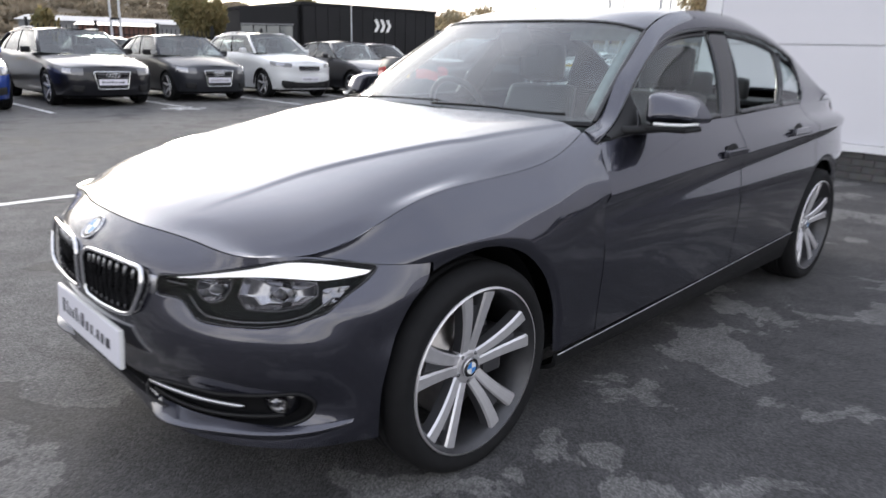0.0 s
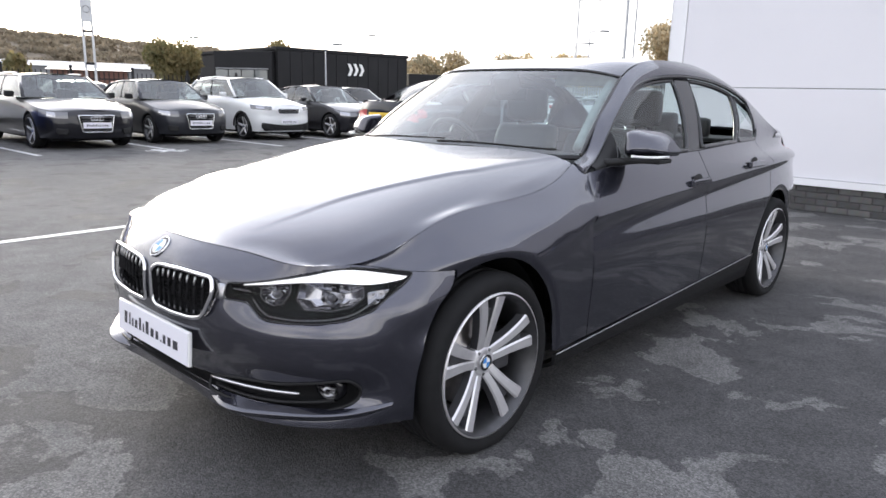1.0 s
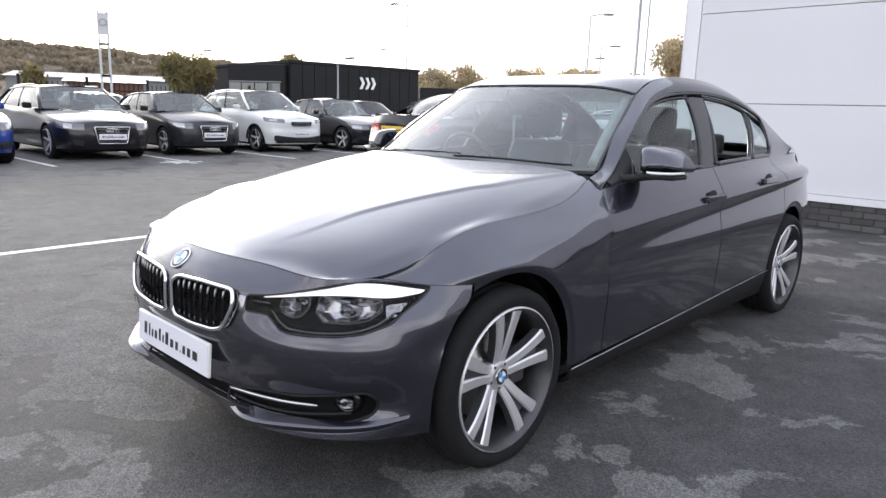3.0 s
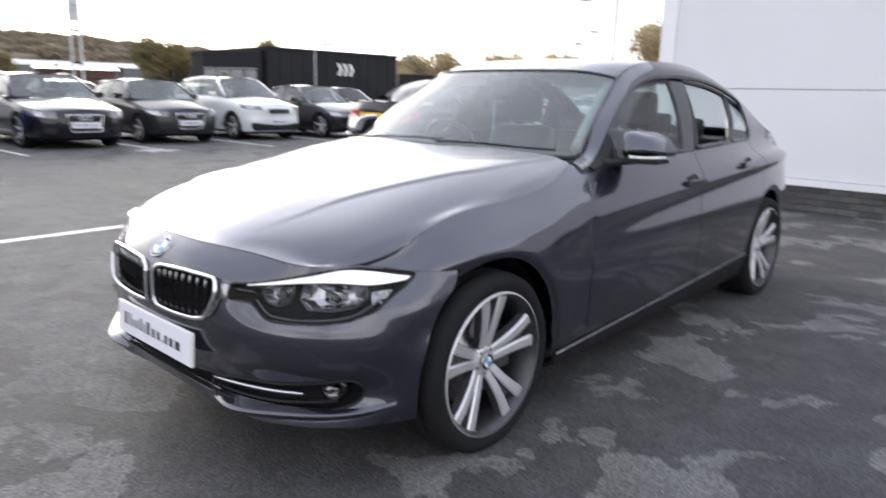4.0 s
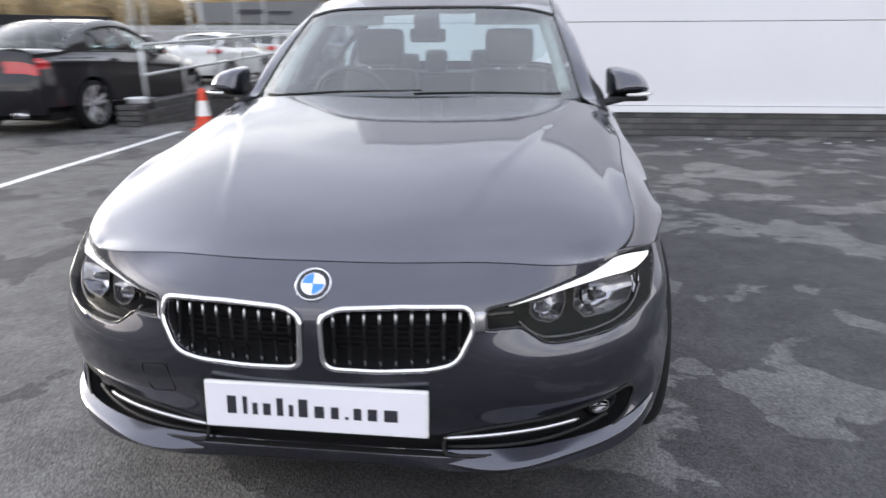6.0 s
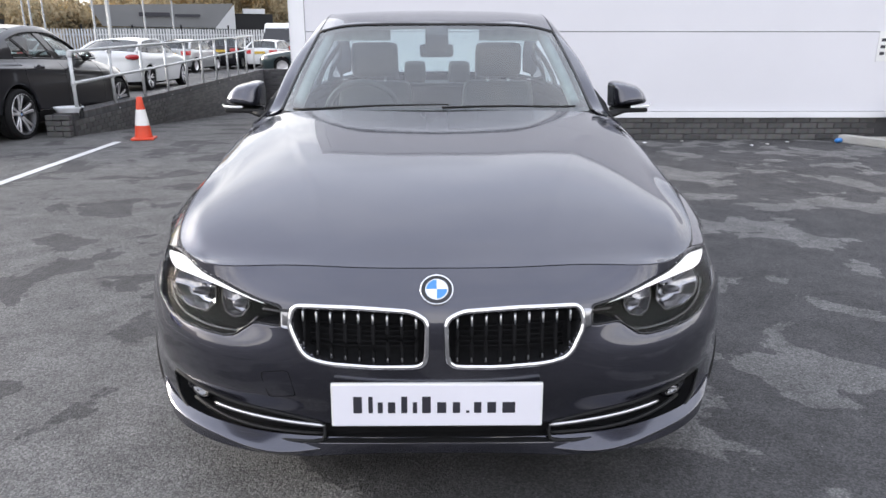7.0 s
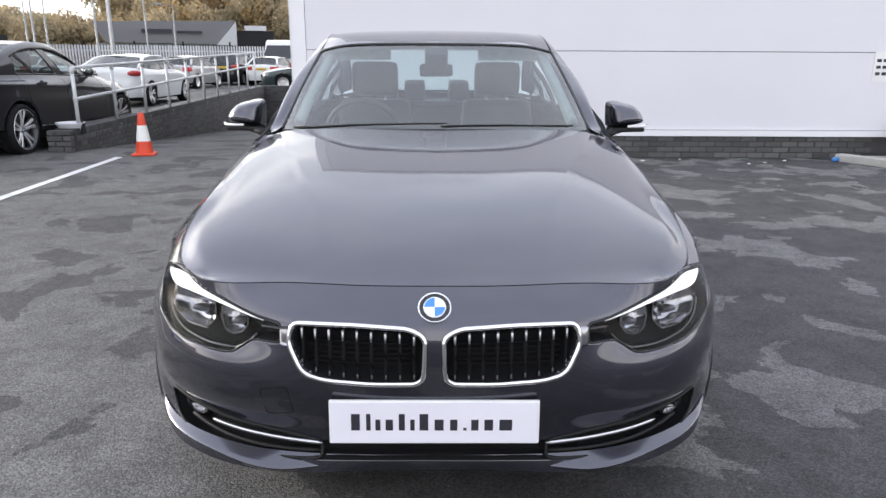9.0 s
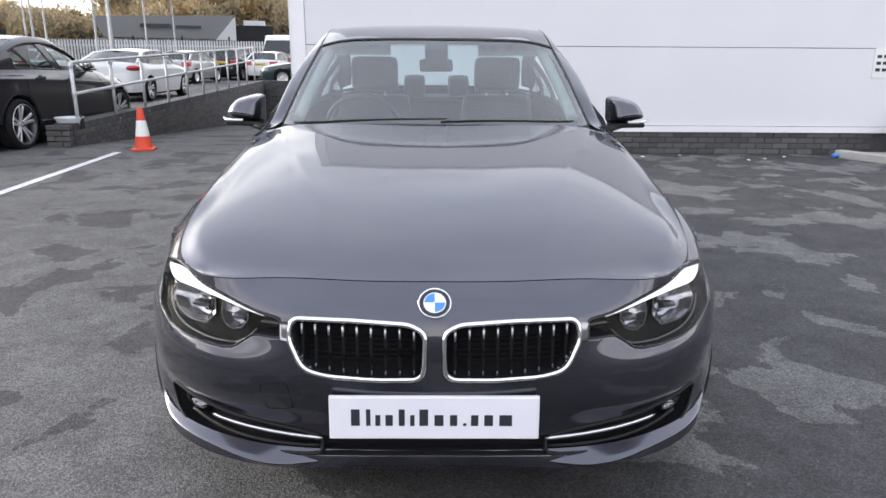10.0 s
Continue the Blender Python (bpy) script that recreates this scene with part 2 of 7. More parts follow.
    l.new(rr.outputs["Result"], b.inputs["Roughness"])
    bp = n.new("ShaderNodeBump")
    bp.inputs["Strength"].default_value, bp.inputs["Distance"].default_value = 0.6, 0.006
    dome = n.new("ShaderNodeMath")
    dome.operation = "SUBTRACT"
    l.new(noise_node(190, 3, 0.7).outputs["Fac"], dome.inputs[0])
    l.new(stones.outputs["Distance"], dome.inputs[1])
    l.new(dome.outputs[0], bp.inputs["Height"])
    l.new(bp.outputs["Normal"], b.inputs["Normal"])
    return m


ASPHALT = asphalt()
ROAD_PAINT = principled("white_road_paint", (0.60, 0.60, 0.60), 0.7, grain=7.0, grain_amount=0.4, bump=0.3, bump_scale=150.0)
CLADDING = principled("white_cladding_panel", (0.735, 0.73, 0.775), 0.42, grain=0.8, grain_amount=0.05, bump=0.04, bump_scale=30.0)
FLASHING = principled("white_metal_flashing", (0.82, 0.82, 0.85), 0.35, grain=3.0, grain_amount=0.05)
SEAM = principled("grey_joint", (0.22, 0.22, 0.24), 0.6)
MORTAR = principled("dark_mortar", (0.060, 0.059, 0.061), 0.9, grain=20.0, bump=0.4, bump_scale=120.0)


def brick_material(name="blue_grey_brick", joined=False):
    m = principled(name, (0.075, 0.073, 0.078), 0.62, bump=0.5, bump_scale=90.0)
    nt = m.node_tree
    b = nt.nodes["Principled BSDF"]
    info = nt.nodes.new("ShaderNodeNewGeometry" if joined else "ShaderNodeObjectInfo")
    r = nt.nodes.new("ShaderNodeValToRGB")
    r.color_ramp.elements[0].color, r.color_ramp.elements[1].color = (0.072, 0.070, 0.075, 1), (0.150, 0.146, 0.150, 1)
    nt.links.new(info.outputs["Random Per Island" if joined else "Random"], r.inputs["Fac"])
    tc = nt.nodes.new("ShaderNodeTexCoord")
    sp = nt.nodes.new("ShaderNodeTexNoise")
    sp.inputs["Scale"].default_value, sp.inputs["Detail"].default_value = 18.0, 6.0
    mul = nt.nodes.new("ShaderNodeMixRGB")
    mul.blend_type, mul.inputs["Fac"].default_value = "MULTIPLY", 0.5
    nt.links.new(tc.outputs["Object"], sp.inputs["Vector"])
    nt.links.new(r.outputs["Color"], mul.inputs["Color1"])
    nt.links.new(sp.outputs["Color"], mul.inputs["Color2"])
    nt.links.new(mul.outputs["Color"], b.inputs["Base Color"])
    return m


BRICK = brick_material()
BRICK_JOINED = brick_material("blue_grey_brick_courses", True)
GALVANISED = principled("galvanised_steel", (0.60, 0.61, 0.62), 0.45, 0.35, grain=14.0, grain_amount=0.2)
KERB = principled("concrete_kerb", (0.42, 0.41, 0.39), 0.85, grain=5.0, grain_amount=0.25, bump=0.4, bump_scale=70.0)
CONE_ORANGE = principled("cone_orange", (0.66, 0.060, 0.02), 0.5, grain=9.0, grain_amount=0.2)
CONE_WHITE = principled("cone_reflective_white", (0.78, 0.77, 0.76), 0.4, grain=12.0, grain_amount=0.12)
BARK = principled("bark", (0.10, 0.075, 0.055), 0.9, grain=6.0, bump=0.5)

# ---- building helpers ----
def mesh_object(name, verts, faces, mats, parent=None, label="", index=None, smooth=True):
    me = bpy.data.meshes.new(name)
    me.from_pydata([tuple(v) for v in verts], [], faces)
    for m in mats if isinstance(mats, (list, tuple)) else [mats]:
        me.materials.append(m)
    if index is not None:
        me.polygons.foreach_set("material_index", index)
    me.polygons.foreach_set("use_smooth", [smooth] * len(me.polygons))
    me.update()
    ob = new(name, me)
    ob.parent = parent
    if label:
        ob["label"] = label
    return ob


def part(name, bm, material, parent=None, label="", smooth=False):
    """Links a bmesh as one mesh object under a thing or a part."""
    me = bpy.data.meshes.new(name)
    bm.to_mesh(me)
    bm.free()
    for m in material if isinstance(material, (list, tuple)) else [material]:
        me.materials.append(m)
    if smooth:
        me.polygons.foreach_set("use_smooth", [True] * len(me.polygons))
    ob = new(name, me)
    ob.parent = parent
    if label:
        ob["label"] = label
    return ob


def thing(name, label, category, m=None, group="", kind=""):
    ob = new(name)
    ob.empty_display_size = 0.2
    if m is not None:
        ob.matrix_world = m
    return tagged(ob, label, category, group, kind)


def box(bm, x0, x1, y0, y1, z0, z1, bevel=0.0, m=None):
    """Adds a box, its edges bevelled, to a bmesh."""
    made = bmesh.ops.create_cube(bm, size=1.0)["verts"]
    for v in made:
        v.co = Vector((x0 + (x1 - x0) * (v.co.x + 0.5), y0 + (y1 - y0) * (v.co.y + 0.5), z0 + (z1 - z0) * (v.co.z + 0.5)))
    if bevel:
        edges = list({e for v in made for e in v.link_edges})
        res = bmesh.ops.bevel(bm, geom=edges, offset=bevel, segments=2, affect="EDGES", profile=0.6)
        made = list({v for f in res["faces"] for v in f.verts} | {v for v in made if v.is_valid})
    if m is not None:
        bmesh.ops.transform(bm, matrix=m, verts=[v for v in made if v.is_valid])
    return made


def box_part(name, dims, material, parent=None, label="", bevel=0.004, m=None):
    bm = bmesh.new()
    box(bm, *dims, bevel=bevel, m=m)
    return part(name, bm, material, parent, label)


def spline(points, t):
    """A natural cubic spline through points (first axis), knots spaced by their distance, at t in 0..1."""
    P = np.asarray(points, float)
    n = len(P)
    flat = P.reshape(n, -1)
    d = np.sqrt((np.diff(flat, axis=0) ** 2).sum(1)) + 1e-6
    k = np.concatenate([[0], np.cumsum(d)])
    k /= k[-1]
    h = np.diff(k)
    A, R = np.eye(n), np.zeros_like(flat)
    for i in range(1, n - 1):
        A[i, i - 1], A[i, i], A[i, i + 1] = h[i - 1], 2 * (h[i - 1] + h[i]), h[i]
        R[i] = 6 * ((flat[i + 1] - flat[i]) / h[i] - (flat[i] - flat[i - 1]) / h[i - 1])
    M = np.linalg.solve(A, R)
    t = np.clip(np.asarray(t, float), 0, 1)
    i = np.clip(np.searchsorted(k, t, side="right") - 1, 0, n - 2)
    a, b, hh = (k[i + 1] - t)[:, None], (t - k[i])[:, None], h[i][:, None]
    out = M[i] * a ** 3 / (6 * hh) + M[i + 1] * b ** 3 / (6 * hh) + (flat[i] / hh - M[i] * hh / 6) * a + (flat[i + 1] / hh - M[i + 1] * hh / 6) * b
    return out.reshape((len(t),) + P.shape[1:])


def loft(rows, nu, nv, us=None, vs=None):
    """A smooth surface through rows of stations: an array [nv][nu][3]."""
    us = np.linspace(0, 1, nu) if us is None else us
    vs = np.linspace(0, 1, nv) if vs is None else vs
    along = np.stack([spline(r, us) for r in rows])
    return np.stack([spline(along[:, j], vs) for j in range(len(us))], axis=1)


def normals_of(P):
    du, dv = np.gradient(P, axis=1), np.gradient(P, axis=0)
    N = np.cross(du, dv)
    return N / (np.linalg.norm(N, axis=2, keepdims=True) + 1e-12)


def panel(name, P, material, parent, label="", inside=(0.0, 2.3, 0.55), flange=0.015, both=False, side=1, skip=None, mats=None, index=None):
    """A pressed panel from a grid of points, its rim folded inwards. both: mirrored into one mesh across x = 0; side=-1: the mirrored twin."""
    P = np.array(P)
    if both:
        Q = P[:, ::-1] * np.array([-1, 1, 1])
        P = np.concatenate([Q[:, :-1], P], axis=1)
    elif side < 0:
        P = P * np.array([-1, 1, 1])
    N = normals_of(P)
    mid = P - np.array(inside)
    if (N * mid).sum() < 0:
        N, turn = -N, True
    else:
        turn = False
    nv, nu = P.shape[:2]
    verts = [tuple(p) for p in P.reshape(-1, 3)]
    faces, idx = [], []
    for i in range(nv - 1):
        for j in range(nu - 1):
            if skip is not None and skip[i, j]:
                continue
            f = (i * nu + j, i * nu + j + 1, (i + 1) * nu + j + 1, (i + 1) * nu + j)
            faces.append(f[::-1] if turn else f)
            idx.append(0 if index is None else int(index[i, j]))
    if flange:
        ring = [(0, j) for j in range(nu)] + [(i, nu - 1) for i in range(1, nv)] + [(nv - 1, j) for j in range(nu - 2, -1, -1)] + [(i, 0) for i in range(nv - 2, 0, -1)]
        base = len(verts)
        for i, j in ring:
            verts.append(tuple(P[i, j]))
            verts.append(tuple(P[i, j] - N[i, j] * flange))
        for k in range(len(ring)):
            a, b = base + 2 * k, base + 2 * ((k + 1) % len(ring))
            faces.append((a, a + 1, b + 1, b))
            idx.append(0)
    return mesh_object(name, verts, faces, mats or material, parent, label, idx if index is not None else None)


def tube(name, path, radius, material, parent, label="", closed=False, sides=8, flat=1.0, up=None):
    """A bar of round or oval section along a path."""
    P = np.array(path, float)
    n = len(P)
    T = np.roll(P, -1, 0) - np.roll(P, 1, 0) if closed else np.gradient(P, axis=0)
    T /= np.linalg.norm(T, axis=1, keepdims=True) + 1e-12
    ref = np.array(up if up is not None else (0, 0, 1.0))
    verts, faces = [], []
    rad = np.full(n, radius) if np.isscalar(radius) else np.asarray(radius)
    for i in range(n):
        s = np.cross(T[i], ref)
        if np.linalg.norm(s) < 1e-5:
            s = np.cross(T[i], (1.0, 0, 0))
        s /= np.linalg.norm(s)
        u = np.cross(s, T[i])
        for k in range(sides):
            a = 2 * math.pi * k / sides
            verts.append(P[i] + rad[i] * (math.cos(a) * s + flat * math.sin(a) * u))
    for i in range(n if closed else n - 1):
        for k in range(sides):
            a, b = i * sides + k, i * sides + (k + 1) % sides
            c, d = ((i + 1) % n) * sides + (k + 1) % sides, ((i + 1) % n) * sides + k
            faces.append((a, b, c, d))
    if not closed:
        faces.append(tuple(range(sides))[::-1])
        faces.append(tuple((n - 1) * sides + k for k in range(sides)))
    return mesh_object(name, verts, faces, material, parent, label)


def lathe(name, profile, material, parent, label="", steps=48, axis="x", m=None, closed=False):
    """A turned shape: profile of (radius, along) round the x, y or z axis."""
    verts, faces = [], []
    n = len(profile)
    for k in range(steps):
        a = 2 * math.pi * k / steps
        for r, s in profile:
            c, d = r * math.cos(a), r * math.sin(a)
            v = Vector((s, c, d)) if axis == "x" else Vector((c, s, d)) if axis == "y" else Vector((c, d, s))
            verts.append(m @ v if m is not None else v)
    for k in range(steps):
        for i in range(n if closed else n - 1):
            a, b = k * n + i, k * n + (i + 1) % n
            c, d = ((k + 1) % steps) * n + (i + 1) % n, ((k + 1) % steps) * n + i
            faces.append((a, b, c, d))
    return mesh_object(name, verts, faces, material, parent, label)


def in_outline(px, pz, outline):
    """Which points lie inside a closed outline."""
    inside = np.zeros(np.shape(px), bool)
    n = len(outline)
    for i in range(n):
        (x0, z0), (x1, z1) = outline[i], outline[(i + 1) % n]
        cond = (z0 > pz) != (z1 > pz)
        xc = (x1 - x0) * (pz - z0) / (z1 - z0 + 1e-12) + x0
        inside ^= cond & (px < xc)
    return inside


def outline_distance(px, pz, outline):
    best = np.full(np.shape(px), 9.0)
    n = len(outline)
    for i in range(n):
        a, b = np.array(outline[i]), np.array(outline[(i + 1) % n])
        ab = b - a
        t = np.clip(((px - a[0]) * ab[0] + (pz - a[1]) * ab[1]) / (ab @ ab + 1e-12), 0, 1)
        best = np.minimum(best, np.hypot(px - a[0] - t * ab[0], pz - a[1] - t * ab[1]))
    return best


def rounded(points, r, n=5):
    """A closed outline with each corner rounded off."""
    out = []
    k = len(points)
    for i in range(k):
        p, a, b = np.array(points[i]), np.array(points[i - 1]), np.array(points[(i + 1) % k])
        da, db = (a - p), (b - p)
        ra = min(r, 0.45 * np.linalg.norm(da), 0.45 * np.linalg.norm(db))
        s, e = p + da / np.linalg.norm(da) * ra, p + db / np.linalg.norm(db) * ra
        for q in range(n + 1):
            t = q / n
            out.append((1 - t) ** 2 * s + 2 * t * (1 - t) * p + t ** 2 * e)
    return np.array(out)


# ---- the grey saloon: surfaces ----
FRONT_WHEEL, REAR_WHEEL = (0.817, 0.306), (3.627, 0.308)
ARCH, ARCH_LONG = 0.372, 0.94


def level(z, pts):
    return [(x, y, z) for x, y in pts]


def fascia_rows():
    rows = [
        level(0.215, ((0, .100), (.2, .098), (.37, .092), (.58, .150), (.70, .232), (.775, .32), (.815, .40), (.846, .470))),
        level(0.255, ((0, .092), (.2, .092), (.37, .102), (.58, .165), (.70, .247), (.780, .335), (.826, .41), (.852, .468))),
        level(0.300, ((0, .088), (.2, .095), (.37, .122), (.58, .200), (.70, .280), (.783, .362), (.830, .420), (.857, .466))),
        level(0.380, ((0, .072), (.2, .078), (.37, .104), (.58, .168), (.708, .257), (.792, .354), (.838, .425), (.863, .473))),
        level(0.440, ((0, .060), (.2, .066), (.37, .091), (.58, .157), (.711, .247), (.798, .346), (.843, .434), (.867, .489))),
        level(0.500, ((0, .055), (.2, .060), (.36, .088), (.58, .162), (.712, .253), (.801, .354), (.846, .451), (.863, .514))),
        level(0.532, ((0, .052), (.2, .057), (.36, .091), (.58, .175), (.712, .267), (.802, .366), (.848, .461), (.863, .534))),
        level(0.570, ((0, .052), (.2, .058), (.36, .097), (.58, .197), (.712, .290), (.804, .384), (.849, .478), (.862, .564))),
        level(0.630, ((0, .064), (.2, .072), (.36, .112), (.58, .222), (.702, .314), (.790, .420), (.838, .525), (.857, .630))),
    ]
    rows.append([(0, .145, .713), (.2, .157, .711), (.42, .203, .703), (.616, .259, .693), (.697, .353, .698), (.752, .432, .686), (.803, .502, .674), (.852, .640, .663)])
    return rows


FASCIA = fascia_rows()
FU, FV = np.linspace(0, 1, 230), np.linspace(0, 1, 120)
FASCIA_GRID = loft(FASCIA, 0, 0, FU, FV)


def on_front(x, z, proud=0.0):
    """The place on the nose at a width and a height."""
    G = FASCIA_GRID
    ax = abs(x)
    d = (G[:, :, 0] - ax) ** 2 + (G[:, :, 2] - z) ** 2
    i, j = np.unravel_index(d.argmin(), d.shape)
    i, j = min(max(i, 1), G.shape[0] - 2), min(max(j, 1), G.shape[1] - 2)
    du, dv = (G[i, j + 1] - G[i, j - 1]) / 2, (G[i + 1, j] - G[i - 1, j]) / 2
    A = np.array([[du[0], dv[0]], [du[2], dv[2]]])
    s = np.linalg.lstsq(A, np.array([ax - G[i, j, 0], z - G[i, j, 2]]), rcond=None)[0]
    s = np.clip(s, -2, 2)
    p = G[i, j] + s[0] * du + s[1] * dv
    n = np.cross(du, dv)
    n /= np.linalg.norm(n)
    if n[1] > 0:
        n = -n
    p = p + proud * n
    return np.array([p[0] if x >= 0 else -p[0], p[1], p[2]])


KIDNEY = [(.023, .612), (.062, .630), (.20, .636), (.348, .629), (.357, .585), (.325, .512), (.27, .497), (.16, .490), (.026, .492)]
LAMP = [(.388, .622), (.388, .576), (.464, .575), (.492, .556), (.520, .536), (.545, .531), (.61, .530), (.68, .534), (.735, .545), (.785, .575), (.806, .640), (.806, .673), (.757, .683), (.697, .691), (.66, .682), (.616, .668), (.55, .651), (.50, .639), (.45, .629)]
INTAKE_MID = [(.0, .300), (.310, .300), (.310, .255), (.0, .252)]
INTAKE_SIDE = [(.292, .302), (.40, .316), (.55, .325), (.66, .345), (.742, .362), (.760, .335), (.752, .285), (.70, .262), (.50, .254), (.36, .254), (.292, .256)]
KIDNEY_O = rounded(KIDNEY, 0.034, 7)
LAMP_O = rounded(LAMP, 0.010, 3)
SIDE_O = rounded(INTAKE_SIDE, 0.03, 4)


def hood_rows():
    return [
        [(0, .150, .711), (0, .36, .794), (0, .62, .860), (0, .93, .920), (0, 1.2, .958), (0, 1.385, .982)],
        [(.17, .162, .709), (.18, .36, .789), (.21, .62, .854), (.25, .93, .913), (.30, 1.2, .951), (.33, 1.397, .979)],
        [(.31, .187, .704), (.325, .37, .785), (.37, .62, .848), (.48, .93, .900), (.57, 1.2, .934), (.605, 1.45, .969)],
        [(.345, .194, .702), (.365, .374, .778), (.412, .626, .842), (.522, .935, .893), (.610, 1.205, .931), (.632, 1.46, .966)],
        [(.50, .228, .693), (.55, .40, .760), (.60, .66, .828), (.67, .94, .874), (.712, 1.2, .902), (.692, 1.468, .955)],
        [(.614, .263, .694), (.709, .368, .704), (.752, .67, .804), (.769, .95, .841), (.783, 1.23, .878), (.735, 1.452, .943)],
    ]


def even_sheet(P):
    """Replaces the heights of a surface grid by one smooth sheet, level across the middle line; its front and outer rim stay."""
    nu, nv = P.shape[:2]
    u, v = np.meshgrid(np.linspace(-1, 1, nu), np.linspace(-1, 1, nv), indexing="ij")
    terms = [((1 + u) / 2) ** a * v ** b for a in (0, 2, 4) for b in range(4)]
    A = np.stack([t.ravel() for t in terms], 1)
    fit = (A @ np.linalg.lstsq(A, P[:, :, 2].ravel(), rcond=None)[0]).reshape(nu, nv)
    w = np.minimum(np.clip((1 - u) / .16, 0, 1), np.clip((1 + v) / .16, 0, 1))
    w = w * w * (3 - 2 * w)
    Q = P.copy()
    Q[:, :, 2] = (1 - w) * P[:, :, 2] + w * fit
    return Q


def crease_bonnet(P):
    """Raises the flat middle of the bonnet to a crease on each side, from which the flank falls away."""
    P = P.copy()
    X, Y = P[:, :, 0], P[:, :, 1]
    xc = np.interp(Y, (.15, .26, .42, .57, .75, 1.0, 1.08, 1.38, 1.45), (.22, .27, .33, .368, .428, .512, .55, .628, .645))
    S = np.maximum(P[-1][None, :, 0] - xc, .03)
    g = np.clip((Y - .22) / .50, 0, 1)
    g = g * g * (3 - 2 * g)
    u = np.clip((X - xc) / S, 0, 1)
    inner = .011 * np.clip(X / xc, 0, 1) ** 2
    step = np.clip((X - xc) / .026, 0, 1)
    P[:, :, 2] += g * (inner - .0042 * step * step * (3 - 2 * step)) * (1 - u ** 2.2)
    return P


def fender_rows():
    return [
        [(.712, .372, .699), (.756, .68, .806), (.772, .95, .841), (.786, 1.18, .870), (.786, 1.33, .898), (.739, 1.456, .942)],
        [(.755, .432, .687), (.790, .69, .774), (.799, .95, .815), (.806, 1.18, .848), (.803, 1.33, .882), (.789, 1.490, .909)],
        [(.804, .502, .674), (.826, .70, .742), (.838, .95, .776), (.846, 1.18, .806), (.842, 1.33, .834), (.829, 1.455, .856)],
        [(.826, .545, .670), (.852, .70, .713), (.871, .95, .737), (.883, 1.18, .760), (.886, 1.33, .760), (.890, 1.424, .760)],
        [(.853, .644, .664), (.873, .72, .690), (.893, .95, .693), (.895, 1.18, .704), (.892, 1.33, .712), (.888, 1.409, .732)],
        [(.872, .640, .560), (.895, .73, .580), (.906, .95, .590), (.902, 1.18, .612), (.896, 1.33, .625), (.8945, 1.402, .631)],
        [(.882, .650, .40), (.900, .74, .40), (.905, .95, .40), (.900, 1.18, .42), (.897, 1.33, .425), (.897, 1.401, .43)],
        [(.880, .650, .26), (.892, .74, .26), (.894, .95, .262), (.892, 1.18, .264), (.890, 1.33, .268), (.890, 1.401, .270)],
    ]


def side_rows():
    ys = (1.405, 1.9, 2.45, 3.0, 3.4, 3.8, 4.15, 4.42)
    lean = (.092, .056, .026, .020, .010, 0, 0, 0)
    inset = (0, 0, 0, 0, .004, .028, .095, .205)
    belt_x, belt_z = (.789, .798, .798, .786, .766, .748, .746, .740), (.909, .940, .955, .974, .982, .986, .980, .965)
    crease = (.748, .778, .806, .834, .852, .864, .868, .862)
    sill = (.270, .286, .304, .326, .335, .335, .335, .335)
    k = range(8)

    def row(n, width, height, pull=1.0):
        return [(width(i) - inset[i] * pull, ys[i] + (lean[n] if i == 0 else 0), height(i)) for i in k]

    return [
        row(0, lambda i: belt_x[i], lambda i: belt_z[i], .6),
        row(1, lambda i: belt_x[i] + .040, lambda i: belt_z[i] - .053, .8),
        row(2, lambda i: .888, lambda i: crease[i] + .014),
        row(3, lambda i: .892, lambda i: crease[i]),
        row(4, lambda i: .8892, lambda i: crease[i] - .013),
        row(5, lambda i: .8945, lambda i: crease[i] - .135, .95),
        row(6, lambda i: .897, lambda i: .430 + .04 * (i > 2), .95),
        row(7, lambda i: .890, lambda i: sill[i], .95),
    ]


def belt_at(y):
    r = np.array(side_rows()[0])
    return np.array([np.interp(y, r[:, 1], r[:, 0]), y, np.interp(y, r[:, 1], r[:, 2])])


RAIL = np.array([(.788, 1.470, .916), (.766, 1.555, .942), (.745, 1.637, .973), (.718, 1.757, 1.063), (.678, 1.93, 1.184), (.634, 2.145, 1.278), (.626, 2.30, 1.312), (.631, 2.50, 1.332), (.636, 2.70, 1.336), (.642, 2.95, 1.324), (.656, 3.20, 1.288), (.682, 3.45, 1.215), (.712, 3.70, 1.110), (.738, 3.92, 1.022)])
DITCH = np.array([(.732, 1.470, .949), (.708, 1.55, .958), (.688, 1.62, .974), (.655, 1.75, 1.085), (.620, 1.89, 1.183), (.586, 2.05, 1.285), (.570, 2.18, 1.346), (.564, 2.32, 1.386), (.566, 2.55, 1.404), (.570, 2.85, 1.398), (.580, 3.10, 1.366), (.598, 3.35, 1.304), (.622, 3.65, 1.192), (.655, 3.92, 1.056)])
RAIL_FINE = spline(RAIL, np.linspace(0, 1, 200))


def rail_at(y):
    return np.array([np.interp(y, RAIL_FINE[:, 1], RAIL_FINE[:, 0]), y, np.interp(y, RAIL_FINE[:, 1], RAIL_FINE[:, 2])])


def clip_arch(column, centre):
    """Cuts a column of surface points (top to bottom) where it enters the wheel arch, and spreads it again."""
    inside = np.hypot((column[:, 1] - centre[0]) / ARCH_LONG, column[:, 2] - centre[1]) < ARCH
    if not inside.any():
        return column
    e = int(np.argmax(inside))
    if e == 0:
        return np.repeat(column[:1], len(column), 0)
    return spline(column[:e], np.linspace(0, 1, len(column)))


